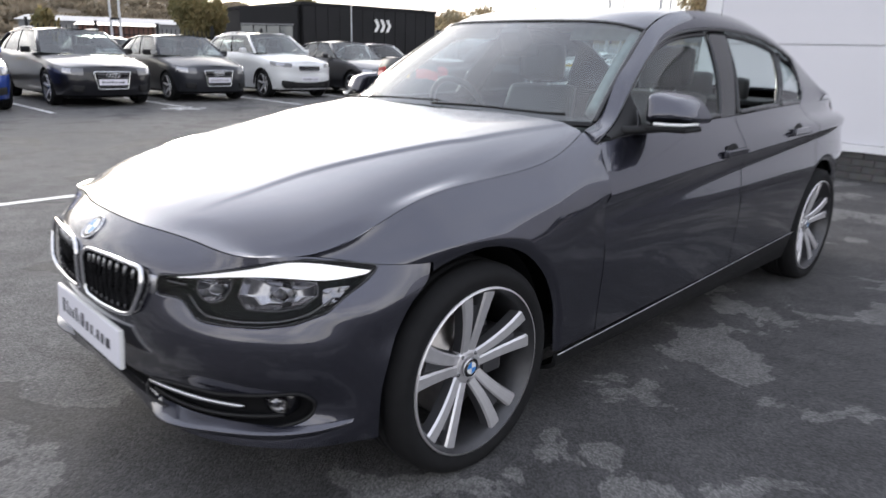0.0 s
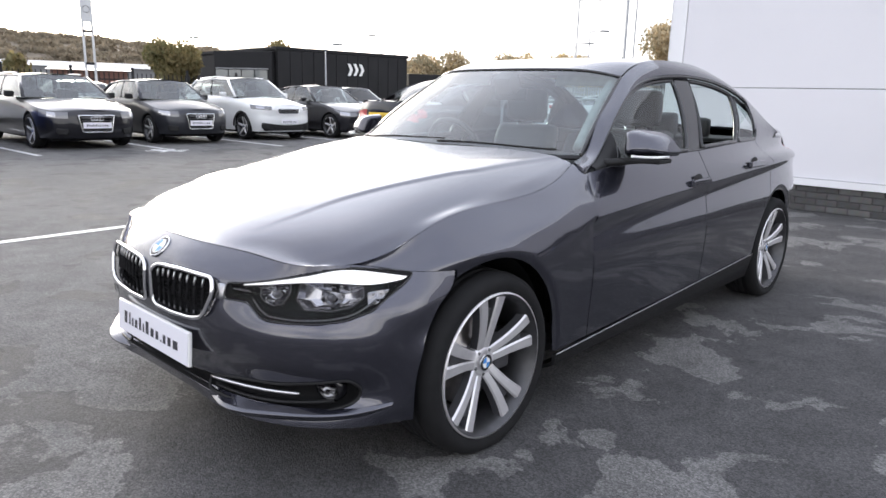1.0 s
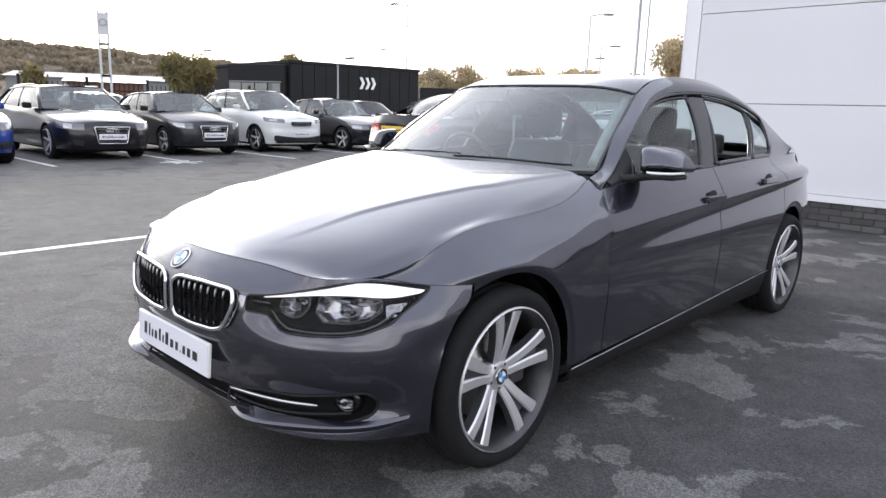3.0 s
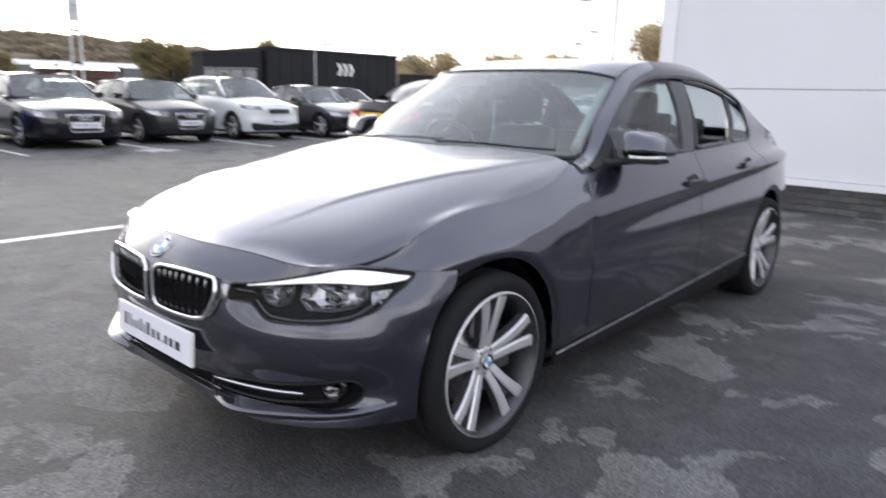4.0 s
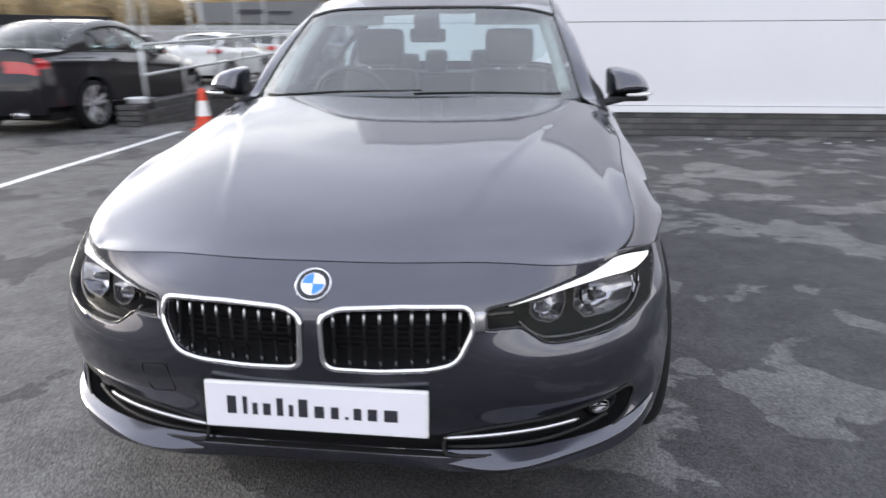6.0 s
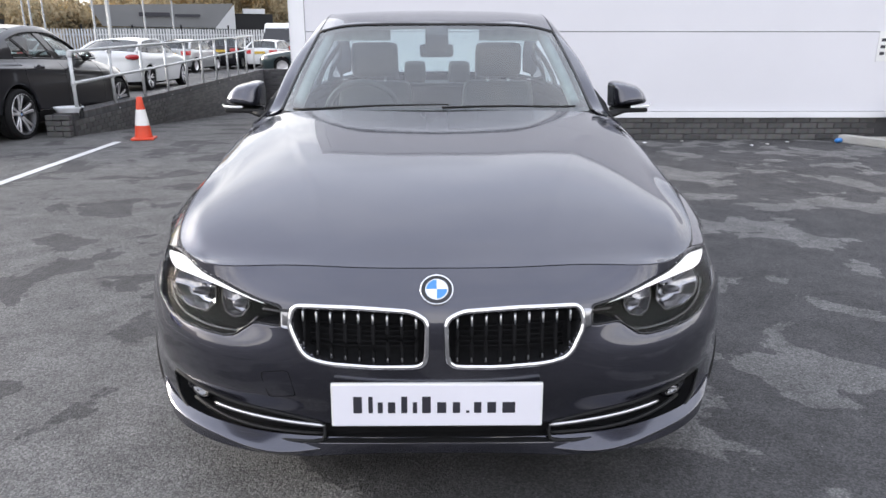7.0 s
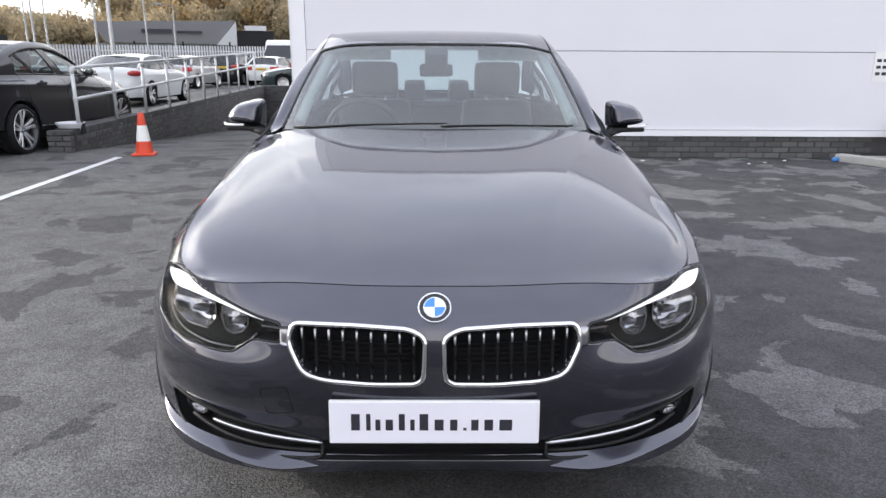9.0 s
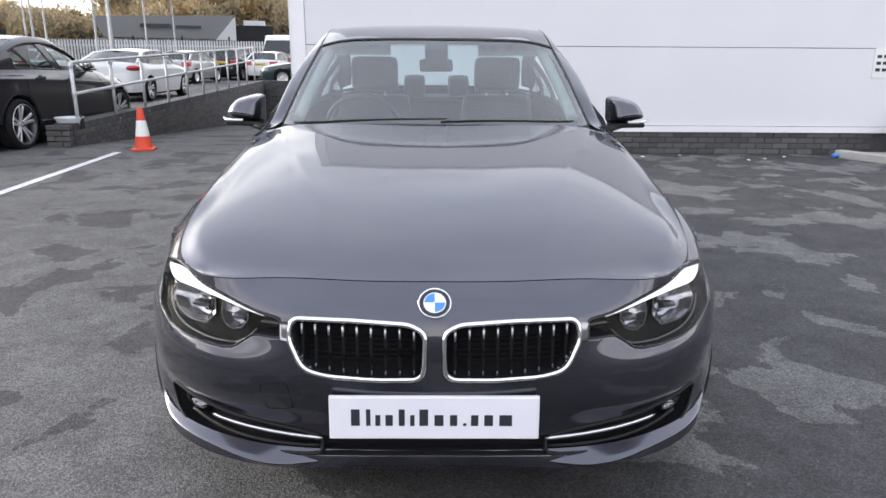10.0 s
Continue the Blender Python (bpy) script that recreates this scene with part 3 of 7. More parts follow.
def arch_grid(rows, us, centres, nv=60):
    fine = loft(rows, 0, 0, us, np.linspace(0, 1, 400))
    cols = []
    for j in range(fine.shape[1]):
        c = fine[:, j]
        for centre in centres:
            c = clip_arch(c, centre).copy()
            near = np.clip(1 - (np.hypot((c[:, 1] - centre[0]) / ARCH_LONG, c[:, 2] - centre[1]) - ARCH) / .042, 0, 1)
            c[:, 0] -= .013 * near ** 2
        cols.append(c[np.linspace(0, len(c) - 1, nv).astype(int)])
    return np.stack(cols, axis=1)


def strip_between(a, b, n, bulge=0.0, side=1):
    """Rows between two curves, bowed outwards."""
    rows = []
    for k in range(n):
        t = k / (n - 1)
        p = (1 - t) * a + t * b
        p[:, 0] += bulge * math.sin(math.pi * t)
        rows.append(p)
    return np.stack(rows)


def window_grid(y0, y1, lift=0.012, drop=0.030, n=30, rows=10, inset=0.006, lean0=0.0, lean1=0.0):
    """The side-window surface between two pillars; lean: how far the pillar line moves back by its top."""
    cols = []
    for s in np.linspace(0, 1, n):
        y = y0 + s * (y1 - y0)
        yt = y + (1 - s) * lean0 + s * lean1
        b, t = belt_at(y), rail_at(yt)
        b = b + (-inset, 0, lift)
        t = t + (-inset - 0.012, 0, -drop)
        if t[2] < b[2] + 0.004:
            t[2] = b[2] + 0.004
        cols.append([(1 - k) * b + k * t + np.array([0.018 * math.sin(math.pi * k), 0, 0]) for k in np.linspace(0, 1, rows)])
    return np.array(cols).transpose(1, 0, 2)


def grid_rim(P):
    return np.concatenate([P[0], P[1:, -1], P[-1, -2::-1], P[-2:0:-1, 0]])


# ---- wheels ----
def build_wheel(parent, x, y, z, side, style="double", radius=0.325, rim=0.247, label="polished double-spoke alloy wheel with a low-profile tyre", width=0.225):
    """One wheel; local x points out of the car."""
    w = new("wheel")
    w.parent = parent
    w.matrix_basis = pose(x, y, z, 0, 0, 0 if side > 0 else 180)
    w["label"] = label
    h = width / 2
    tyre = [(rim - .004, -h + .02), (rim + .012, -h + .006), (rim + .030, -h), (radius - .022, -h + .004), (radius - .006, -h + .022), (radius, -h + .05), (radius, -.040), (radius - .006, -.038), (radius - .006, -.030), (radius, -.028), (radius + .001, -.004), (radius - .006, -.003), (radius - .006, .005), (radius + .001, .006), (radius, .028), (radius - .006, .030), (radius - .006, .038), (radius, .040), (radius, h - .05), (radius - .006, h - .022), (radius - .022, h - .004), (rim + .030, h), (rim + .012, h - .006), (rim - .004, h - .016)]
    flat_tyre = lathe("tyre", tyre, RUBBER, w, steps=72)
    for v in flat_tyre.data.vertices:
        v.co.z = max(v.co.z, .0015 - z)
    r0 = rim
    barrel = [(r0 + .002, -h + .03), (r0 - .020, -h + .04), (r0 - .030, -.02), (r0 - .030, h - .07), (r0 - .018, h - .030), (r0 - .010, h - .012), (r0 - .002, h - .004), (r0 + .004, h - .006), (r0 + .003, h - .016)]
    rim_ob = lathe("rim", barrel[:7], [ALLOY_MID], w, steps=72)
    lathe("rim_lip", barrel[6:], [ALLOY], rim_ob, steps=72)
    face = h - .030
    n_spokes = 5
    for k in range(n_spokes):
        a0 = 2 * math.pi * (k + 0.25) / n_spokes
        bm = bmesh.new()
        arms = (-1, 1) if style == "double" else (0,)
        for s in arms:
            pts = []
            for t in np.linspace(0, 1, 9):
                r = .040 + t * (r0 - .014 - .040)
                off = s * (.015 + .013 * t + .021 * t ** 2.2) if style == "double" else 0.0
                wid = (.0155 + .0065 * t + .003 * t ** 4) if style == "double" else .030 - .008 * t
                dep = face - .026 * (1 - t) ** 1.6 + (.010 * t)
                pts.append((r, off, wid, dep))
            rings = []
            for r, off, wid, dep in pts:
                ring = []
                for tw, dd in ((-1.25, -.034), (-1, -.006), (-.72, 0.0), (-.18, 0.0), (0, .0004), (.18, 0.0), (.72, 0.0), (1, -.006), (1.25, -.034)):
                    lx, ly, lz = dep + dd, r, off + tw * wid
                    yy, zz = ly * math.cos(a0) - lz * math.sin(a0), ly * math.sin(a0) + lz * math.cos(a0)
                    ring.append(bm.verts.new((lx, yy, zz)))
                rings.append(ring)
            for ra, rb in zip(rings, rings[1:]):
                for i in range(len(ra) - 1):
                    f = bm.faces.new((ra[i], ra[i + 1], rb[i + 1], rb[i]))
                    f.material_index = 0 if 1 <= i <= 6 else 1
            bm.faces.new(rings[-1])
            bm.faces.new(rings[0][::-1])
        if style == "double":
            web = []
            for t in np.linspace(0, .80, 7):
                r = .045 + t * (r0 - .018 - .045)
                off = .015 + .013 * t + .021 * t ** 2.2
                dep = face - .026 * (1 - t) ** 1.6 + .010 * t - .009 - .010 * t
                web.append([bm.verts.new((dep, r * math.cos(a0) - q * off * math.sin(a0), r * math.sin(a0) + q * off * math.cos(a0))) for q in (-1, -.35, .35, 1)])
            for wa, wb in zip(web, web[1:]):
                for i in range(3):
                    bm.faces.new((wa[i], wa[i + 1], wb[i + 1], wb[i])).material_index = 1
        part("spoke", bm, [ALLOY, ALLOY_DARK], w)
    hub = [(.0, face - .024), (.030, face - .024), (.034, face - .020), (.052, face - .024), (.060, face - .034), (.062, face - .075), (0, face - .075)]
    lathe("hub", hub, ALLOY, w, steps=40)
    for k in range(5):
        a = 2 * math.pi * (k + .75) / 5
        lathe("wheel_bolt", [(0, face - .019), (.006, face - .020), (.007, face - .05)], ALLOY_DARK, w, steps=8, m=Matrix.Translation((0, .045 * math.cos(a), .045 * math.sin(a))))
    badge("centre_cap", .030, w, Matrix.Translation((face - .014, 0, 0)) @ pose(0, 0, 0, 90, 0, 90))
    disc = [(.075, -.03), (.165, -.03), (.168, -.026), (.168, -.008), (.165, -.004), (.075, -.004), (.07, .012), (0, .012)]
    lathe("brake_disc", disc, DISC, w, steps=48)
    bm = bmesh.new()
    box(bm, -.035, .03, .10, .185, -.075, .075, bevel=.012)
    part("brake_caliper", bm, ALLOY_DARK, w)
    return w


def badge(name, r, parent, m):
    """A round enamel badge: dark ring and a quartered blue and white disc; local z is its face."""
    ob = lathe(name, [(0, .003), (r * .62, .003), (r * .64, .0045), (r * .68, .003), (r * .93, .002), (r * .96, .004), (r, .003), (r * 1.02, -.004), (0, -.006)], [CHROME], parent, axis="z", steps=40, m=m)
    lathe("badge_ring", [(r * .69, .0032), (r * .92, .0024)], GLOSS_BLACK, ob, axis="z", steps=40, m=m)
    for q in range(4):
        bm = bmesh.new()
        c = bm.verts.new((0, 0, .0042))
        arc = [bm.verts.new((r * .62 * math.cos(math.pi / 2 * (q + i / 8)), r * .62 * math.sin(math.pi / 2 * (q + i / 8)), .0042)) for i in range(9)]
        low = [bm.verts.new(v.co - Vector((0, 0, .003))) for v in arc]
        for i in range(8):
            bm.faces.new((c, arc[i], arc[i + 1]))
            bm.faces.new((arc[i], low[i], low[i + 1], arc[i + 1]))
        bmesh.ops.transform(bm, matrix=m, verts=bm.verts)
        part("badge_field", bm, BLUE if q % 2 else WHITE, ob)
    return ob


# ---- the grey saloon: parts ----
def ring_patch(name, outline, proud, material, parent, label="", rings=7, centre=None, side=1, place=on_front, thick=0.0):
    """A patch that fills an outline on the nose and follows its curve."""
    O = np.array(outline)
    c = O.mean(0) if centre is None else np.array(centre)
    n = len(O)
    verts, faces = [], []
    for k in range(rings):
        s = 1 - k / rings
        for p in O:
            q = c + (p - c) * s
            v = place(q[0], q[1], proud)
            verts.append((v[0] * side, v[1], v[2]))
    v = place(c[0], c[1], proud)
    verts.append((v[0] * side, v[1], v[2]))
    for k in range(rings - 1):
        for i in range(n):
            f = (k * n + i, k * n + (i + 1) % n, (k + 1) * n + (i + 1) % n, (k + 1) * n + i)
            faces.append(f if side > 0 else f[::-1])
    for i in range(n):
        f = ((rings - 1) * n + i, (rings - 1) * n + (i + 1) % n, rings * n)
        faces.append(f if side > 0 else f[::-1])
    if thick:
        b = len(verts)
        for p in O:
            v = place(p[0], p[1], proud - thick)
            verts.append((v[0] * side, v[1], v[2]))
        for i in range(n):
            faces.append((i, b + i, b + (i + 1) % n, (i + 1) % n))
    return mesh_object(name, verts, faces, material, parent, label)


def relax(P, times):
    """Evens out a surface grid; its rim stays."""
    P = P.copy()
    for _ in range(times):
        P[1:-1, 1:-1] = .5 * P[1:-1, 1:-1] + .125 * (P[:-2, 1:-1] + P[2:, 1:-1] + P[1:-1, :-2] + P[1:-1, 2:])
    return P


def outline_path(outline, proud, side=1):
    return [on_front(p[0], p[1], proud) * np.array([side, 1, 1]) for p in outline]


def build_fascia(car, paint):
    P = np.concatenate([(FASCIA_GRID[:, ::-1] * np.array([-1, 1, 1]))[:, :-1], FASCIA_GRID], axis=1)
    ax, z = np.abs(P[:, :, 0]), P[:, :, 2]
    N = normals_of(P)
    if N[:, :, 1].sum() > 0:
        N = -N
    tag = np.zeros(ax.shape, int)
    push = np.zeros(ax.shape)
    for outline, depth in ((KIDNEY_O, .050), (LAMP_O, .075), (SIDE_O, .045), (INTAKE_MID, .05)):
        ins = in_outline(ax, z, outline)
        dist = outline_distance(ax, z, outline)
        if outline is INTAKE_MID:
            dist = np.where(ax < .2, np.minimum(np.abs(z - .300), np.abs(z - .253)), dist)
        s = np.clip(dist / .010, 0, 1)
        push = np.where(ins, np.maximum(push, depth * s), push)
        tag = np.where(ins, 1, tag)
    push[-4:] = 0
    P = P - N * push[:, :, None]
    index = np.maximum(np.maximum(tag[:-1, :-1], tag[1:, :-1]), np.maximum(tag[:-1, 1:], tag[1:, 1:]))
    index = np.where((tag[:-1, :-1] + tag[1:, :-1] + tag[:-1, 1:] + tag[1:, 1:]) >= 2, 1, 0)
    return panel("front_bumper", P, None, car, "grey painted nose with black openings", mats=[paint, VOID], index=index, flange=0.02)


def build_grille(car, side):
    ring = tube("grille_surround", [on_front(p[0], p[1], .006 + .012 * max(0, (p[0] - .2) / .16)) * np.array([side, 1, 1]) for p in KIDNEY_O], .0068, CHROME, car, "chrome kidney-shaped grille surround", closed=True, sides=10)
    inner = np.concatenate([KIDNEY_O + (np.roll(KIDNEY_O, -1, 0) - KIDNEY_O) * t for t in np.linspace(0, 1, 60)])
    for k in range(9):
        x = .050 + k * .0352
        ups = [p[1] for p in inner if abs(p[0] - x) < .004]
        lo, hi = min(ups) + .006, max(ups) - .006
        pts = []
        for t in np.linspace(0, 1, 6):
            p = on_front(x, lo + t * (hi - lo), -.010)
            pts.append(p * np.array([side, 1, 1]))
        tube("grille_slat", pts, .0048, VOID, ring, sides=6)
        tips = [on_front(x, hi - .004 - .026 * (1 - t), -.004) * np.array([side, 1, 1]) for t in np.linspace(0, 1, 4)]
        tube("slat_tip", tips, [.0015, .003, .0034, .0034], SATIN, ring, sides=6)
        low = [on_front(x, lo + .002 + .012 * t, -.004) * np.array([side, 1, 1]) for t in np.linspace(0, 1, 3)]
        tube("slat_tip", low, [.003, .0028, .0012], ALLOY_DARK, ring, sides=6)
    for z in (.530, .545, .560, .575, .590):
        tube("shutter_bar", [on_front(x, z, -.030) * np.array([side, 1, 1]) for x in np.linspace(.045, .325, 10)], .0026, VOID, ring, sides=5)
    bracket = rounded([(.362, .620), (.386, .618), (.386, .572), (.360, .572)], .006, 3)
    ring_patch("lamp_bracket", bracket, .004, LAMP_CHROME, car, "bright metal link between grille and headlamp", rings=3, side=side, thick=.02)


def build_headlamp(car, side):
    lamp = ring_patch("headlamp", LAMP_O, -.072, VOID, car, "clear headlamp with bright brow and twin reflectors", rings=8, centre=(.60, .600), side=side)
    ring_patch("lens", LAMP_O, .003, LENS, lamp, "clear lens", rings=9, centre=(.60, .600), side=side)
    tube("lamp_seal", outline_path(LAMP_O, .0010, side), .0024, GLOSS_BLACK, lamp, closed=True, sides=6)
    # bright brow under the top edge
    top = [(.440, .6245), (.51, .640), (.56, .651), (.616, .6655), (.66, .6795), (.700, .6885), (.757, .6805), (.804, .671)]
    low = [(.440, .6225), (.51, .632), (.56, .639), (.616, .645), (.66, .648), (.700, .648), (.757, .647), (.798, .657)]
    rows = []
    for t in np.linspace(0, 1, 6):
        a, b = spline(top, np.linspace(0, 1, 24)), spline(low, np.linspace(0, 1, 24))
        q = (1 - t) * a + t * b
        rows.append([on_front(x, z, -.005 - .002 * t) * np.array([side, 1, 1]) for x, z in q])
    panel("brow", np.array(rows), BROW, lamp, "lit white daytime light strip", inside=(0, 2.3, .3), flange=.006)
    # two angular reflector bowls in a dark housing, each with a bright edge and a bulb shield
    for edge, deep in (([(.598, .646), (.665, .648), (.740, .642), (.753, .612), (.734, .584), (.688, .571), (.624, .571), (.594, .598)], .048),
                       ([(.492, .624), (.525, .634), (.570, .640), (.575, .610), (.562, .582), (.536, .574), (.508, .582), (.491, .602)], .034)):
        O = rounded(edge, .004, 2)
        c = O.mean(0)
        rows = []
        for k in np.linspace(0, 1, 6):
            q = c + (O - c) * (1 - .62 * k ** 1.4)
            rows.append([on_front(x, z, -.016 - deep * math.sin(k * math.pi / 2)) * np.array([side, 1, 1]) for x, z in np.vstack([q, q[:1]])])
        bowl = panel("reflector", np.array(rows), LAMP_CHROME, lamp, "bright angular reflector bowl", inside=(0, -2.0, .6), flange=0)
        tube("reflector_edge", [on_front(x, z, -.015) * np.array([side, 1, 1]) for x, z in O], .0016, ALLOY_MID, bowl, closed=True, sides=5)
        ring_patch("reflector_back", c + (O - c) * .40, -.014 - deep, LAMP_FACETS, bowl, rings=3, side=side)
        p, q = on_front(c[0], c[1], -.012 - deep), on_front(c[0], c[1], -deep * .35)
        tube("bulb_shield", [p * np.array([side, 1, 1]), (p + q) / 2 * np.array([side, 1, 1]), q * np.array([side, 1, 1])], [.012, .012, .007], ALLOY_DARK, bowl, sides=10)
    # outer marker and the faceted strip at the corner
    ring_patch("marker_reflector", rounded([(.752, .630), (.790, .640), (.786, .600), (.768, .590)], .006, 3), -.030, LAMP_FACETS, lamp, "faceted side marker", rings=4, side=side)
    # bright trims between and below the bowls
    for pts in ([(.40, .607), (.43, .607), (.455, .606)], [(.47, .584), (.495, .562), (.53, .545)], [(.53, .545), (.62, .543), (.70, .550)], [(.70, .550), (.752, .572), (.778, .610)]):
        path = [on_front(x, z, -.022) * np.array([side, 1, 1]) for x, z in spline(pts, np.linspace(0, 1, 8))]
        tube("lamp_trim", path, .0022, ALLOY_DARK, lamp, sides=6)


def build_intakes(car, paint, side):
    strip = [(.292, .296), (.36, .2965), (.45, .2975), (.53, .299), (.612, .3025)]
    pts = [on_front(x, z, .002) * np.array([side, 1, 1]) for x, z in spline(strip, np.linspace(0, 1, 24))]
    tube("intake_trim", pts, [.003] + [.0058] * 22 + [.003], SATIN, car, "satin silver trim strip in the air intake", sides=8)
    rim = [on_front(x, z, .001) * np.array([side, 1, 1]) for x, z in SIDE_O]
    tube("intake_rim", rim, .0046, BLACK, car, "black rim of the air intake", closed=True, sides=8)
    lower = [(.30, .272), (.45, .274), (.60, .281), (.70, .290)]
    pts = [on_front(x, z, -.018) * np.array([side, 1, 1]) for x, z in spline(lower, np.linspace(0, 1, 20))]
    tube("intake_blade", pts, .006, BLACK, car, sides=6)
    p = on_front(.684, .315, -.022)
    n = on_front(.684, .315, 0) - p
    aim = Vector((n[0] * side * .55, n[1], n[2])).normalized()
    m = Matrix.Translation((p[0] * side, p[1], p[2])) @ aim.to_track_quat("Z", "Y").to_matrix().to_4x4()
    fog = lathe("fog_lamp", [(0, -.012), (.022, -.008), (.030, .002), (.033, .008), (.040, .009), (.046, .002), (.052, -.02)], [GLOSS_BLACK], car, "round fog lamp in a black surround", axis="z", steps=28, m=m)
    lathe("fog_reflector", [(0, -.008), (.018, -.006), (.029, .006)], LAMP_FACETS, fog, axis="z", steps=24, m=m)
    lathe("fog_lens", [(0, .016), (.02, .0145), (.035, .010)], LENS, fog, axis="z", steps=24, m=m)


def splitter_rows():
    edge = [(0, .100, .232), (.18, .099, .232), (.30, .092, .233), (.40, .072, .237), (.47, .080, .243), (.58, .134, .250), (.70, .217, .257), (.780, .312, .264), (.826, .400, .276)]
    top = [(0, .108, .258), (.18, .108, .258), (.30, .114, .258), (.40, .116, .265), (.47, .134, .264), (.58, .176, .267), (.70, .254, .270), (.783, .342, .277), (.826, .408, .286)]
    bot = [(0, .112, .214), (.18, .110, .214), (.30, .104, .216), (.40, .088, .219), (.47, .098, .224), (.58, .152, .230), (.70, .232, .238), (.774, .324, .247), (.818, .404, .262)]
    rows = []
    for a, b in ((top, edge), (edge, bot)):
        A, B = spline(a, np.linspace(0, 1, 70)), spline(b, np.linspace(0, 1, 70))
        for t in ((0, .33, .66, .92) if a is top else (.08, .4, .7, 1)):
            rows.append((1 - t) * A + t * B)
    return np.stack(rows)


def build_mirror(car, paint, side):
    """Door mirror: painted cap, black foot, silver indicator and mirror glass."""
    S = np.array([side, 1, 1])
    verts, faces = [], []
    cx, cy, cz = .896, 1.785, 1.020
    # outline from the front: a low outer tip, a long slanted top and an upright inner edge
    rim = rounded([(.100, -.028), (.078, .012), (.040, .044), (-.050, .064), (-.094, .058), (-.088, -.060), (.030, -.055), (.092, -.044)], .022, 6)
    mid = np.array((.0, .004))
    nu, nv = len(rim), 14
    for i in range(nv + 1):
        k = i / nv
        for p in rim:
            q = mid + (p - mid) * max(k, .02)
            depth = .062 - .140 * (1 - k ** 4) ** .55
            verts.append(np.array((cx + q[0], cy + depth + .32 * q[0] + .60 * q[1] * (1 - k), cz + q[1])) * S)
    faces.append(tuple(range(nu)))
    for i in range(nv):
        for j in range(nu):
            f = (i * nu + j, i * nu + (j + 1) % nu, (i + 1) * nu + (j + 1) % nu, (i + 1) * nu + j)
            faces.append(f if side < 0 else f[::-1])
    mirror = mesh_object("door_mirror", verts, faces, paint, car, "grey painted door mirror with a silver indicator strip")
    bm = bmesh.new()
    box(bm, .812, .975, 1.708, 1.833, .944, .964, bevel=.008)
    for v in bm.verts:
        v.co.y += .25 * (v.co.x - cx)
        v.co.x *= side
    part("mirror_underside", bm, BLACK, mirror)
    arm = [np.array(p) * S for p in ((.765, 1.65, .940), (.805, 1.69, .944), (.86, 1.745, .950), (.92, 1.770, .955))]
    tube("mirror_arm", arm, [.030, .026, .022, .015], BLACK, mirror, flat=.6)
    strip = [np.array(p) * S for p in ((.880, 1.672, .974), (.930, 1.688, .973), (.972, 1.716, .974), (.994, 1.772, .976))]
    tube("indicator", strip, .006, WHITE, mirror, "white indicator strip", sides=6)
    mesh_object("mirror_back", verts[-nu:], [tuple(range(nu))], BLACK, mirror, smooth=False)
    glass_face = [np.array((cx + .074 * math.cos(a), cy + .072 + .32 * .074 * math.cos(a), cz + .040 * math.sin(a))) * S for a in np.linspace(0, 2 * math.pi, 28, endpoint=False)]
    mesh_object("mirror_glass", glass_face, [tuple(range(28))], CHROME, mirror, smooth=False)


def build_handle(door, y, z, side):
    x = .886
    bm = bmesh.new()
    box(bm, x + .010, x + .030, y - .105, y + .115, z - .018, z + .018, bevel=.008)
    for v in bm.verts:
        v.co.x -= .9 * (v.co.y - y) ** 2
        v.co.x *= side
    part("door_handle", bm, PAINT, door, "painted bar handle")
    bm = bmesh.new()
    bmesh.ops.create_uvsphere(bm, u_segments=16, v_segments=10, radius=1.0)
    for v in bm.verts:
        v.co = Vector(((x - .004 + .006 * v.co.x) * side, y - .01 + .062 * v.co.y, z + .040 * v.co.z))
    part("handle_recess", bm, BLACK, door, smooth=True)


def seat(parent, x, y, rear=False):
    s = new("seat")
    s.parent = parent
    bm = bmesh.new()
    if not rear:
        box(bm, x - .26, x + .26, y - .05, y + .50, .36, .52, bevel=.05)
        part("cushion", bm, LEATHER, s, smooth=True)
        bm = bmesh.new()
        box(bm, x - .25, x + .25, y + .40, y + .54, .46, 1.04, bevel=.05)
        for v in bm.verts:
            v.co.y += .30 * (v.co.z - .46)
            if v.co.z > .8:
                v.co.x = x + (v.co.x - x) * .82
        part("backrest", bm, LEATHER, s, smooth=True)
        bm = bmesh.new()
        box(bm, x - .135, x + .135, y + .57, y + .67, 1.06, 1.255, bevel=.04)
        part("headrest", bm, LEATHER, s, smooth=True)
        for d in (-.06, .06):
            tube("headrest_post", [(x + d, y + .60, 1.0), (x + d, y + .615, 1.08)], .007, CHROME, s)
    else:
        box(bm, x - .60, x + .60, y - .05, y + .45, .36, .50, bevel=.05)
        part("cushion", bm, LEATHER, s, smooth=True)
        bm = bmesh.new()
        box(bm, x - .60, x + .60, y + .40, y + .54, .45, .96, bevel=.05)
        for v in bm.verts:
            v.co.y += .4 * (v.co.z - .45)
        part("backrest", bm, LEATHER, s, smooth=True)
        for d in (-.36, -.155, .155, .36):
            bm = bmesh.new()
            box(bm, x + d - (.09 if abs(d) > .3 else .075), x + d + (.09 if abs(d) > .3 else .075), y + .60, y + .69, .97, 1.105 if abs(d) > .3 else 1.13, bevel=.035)
            part("headrest", bm, LEATHER, s, smooth=True)
    return s


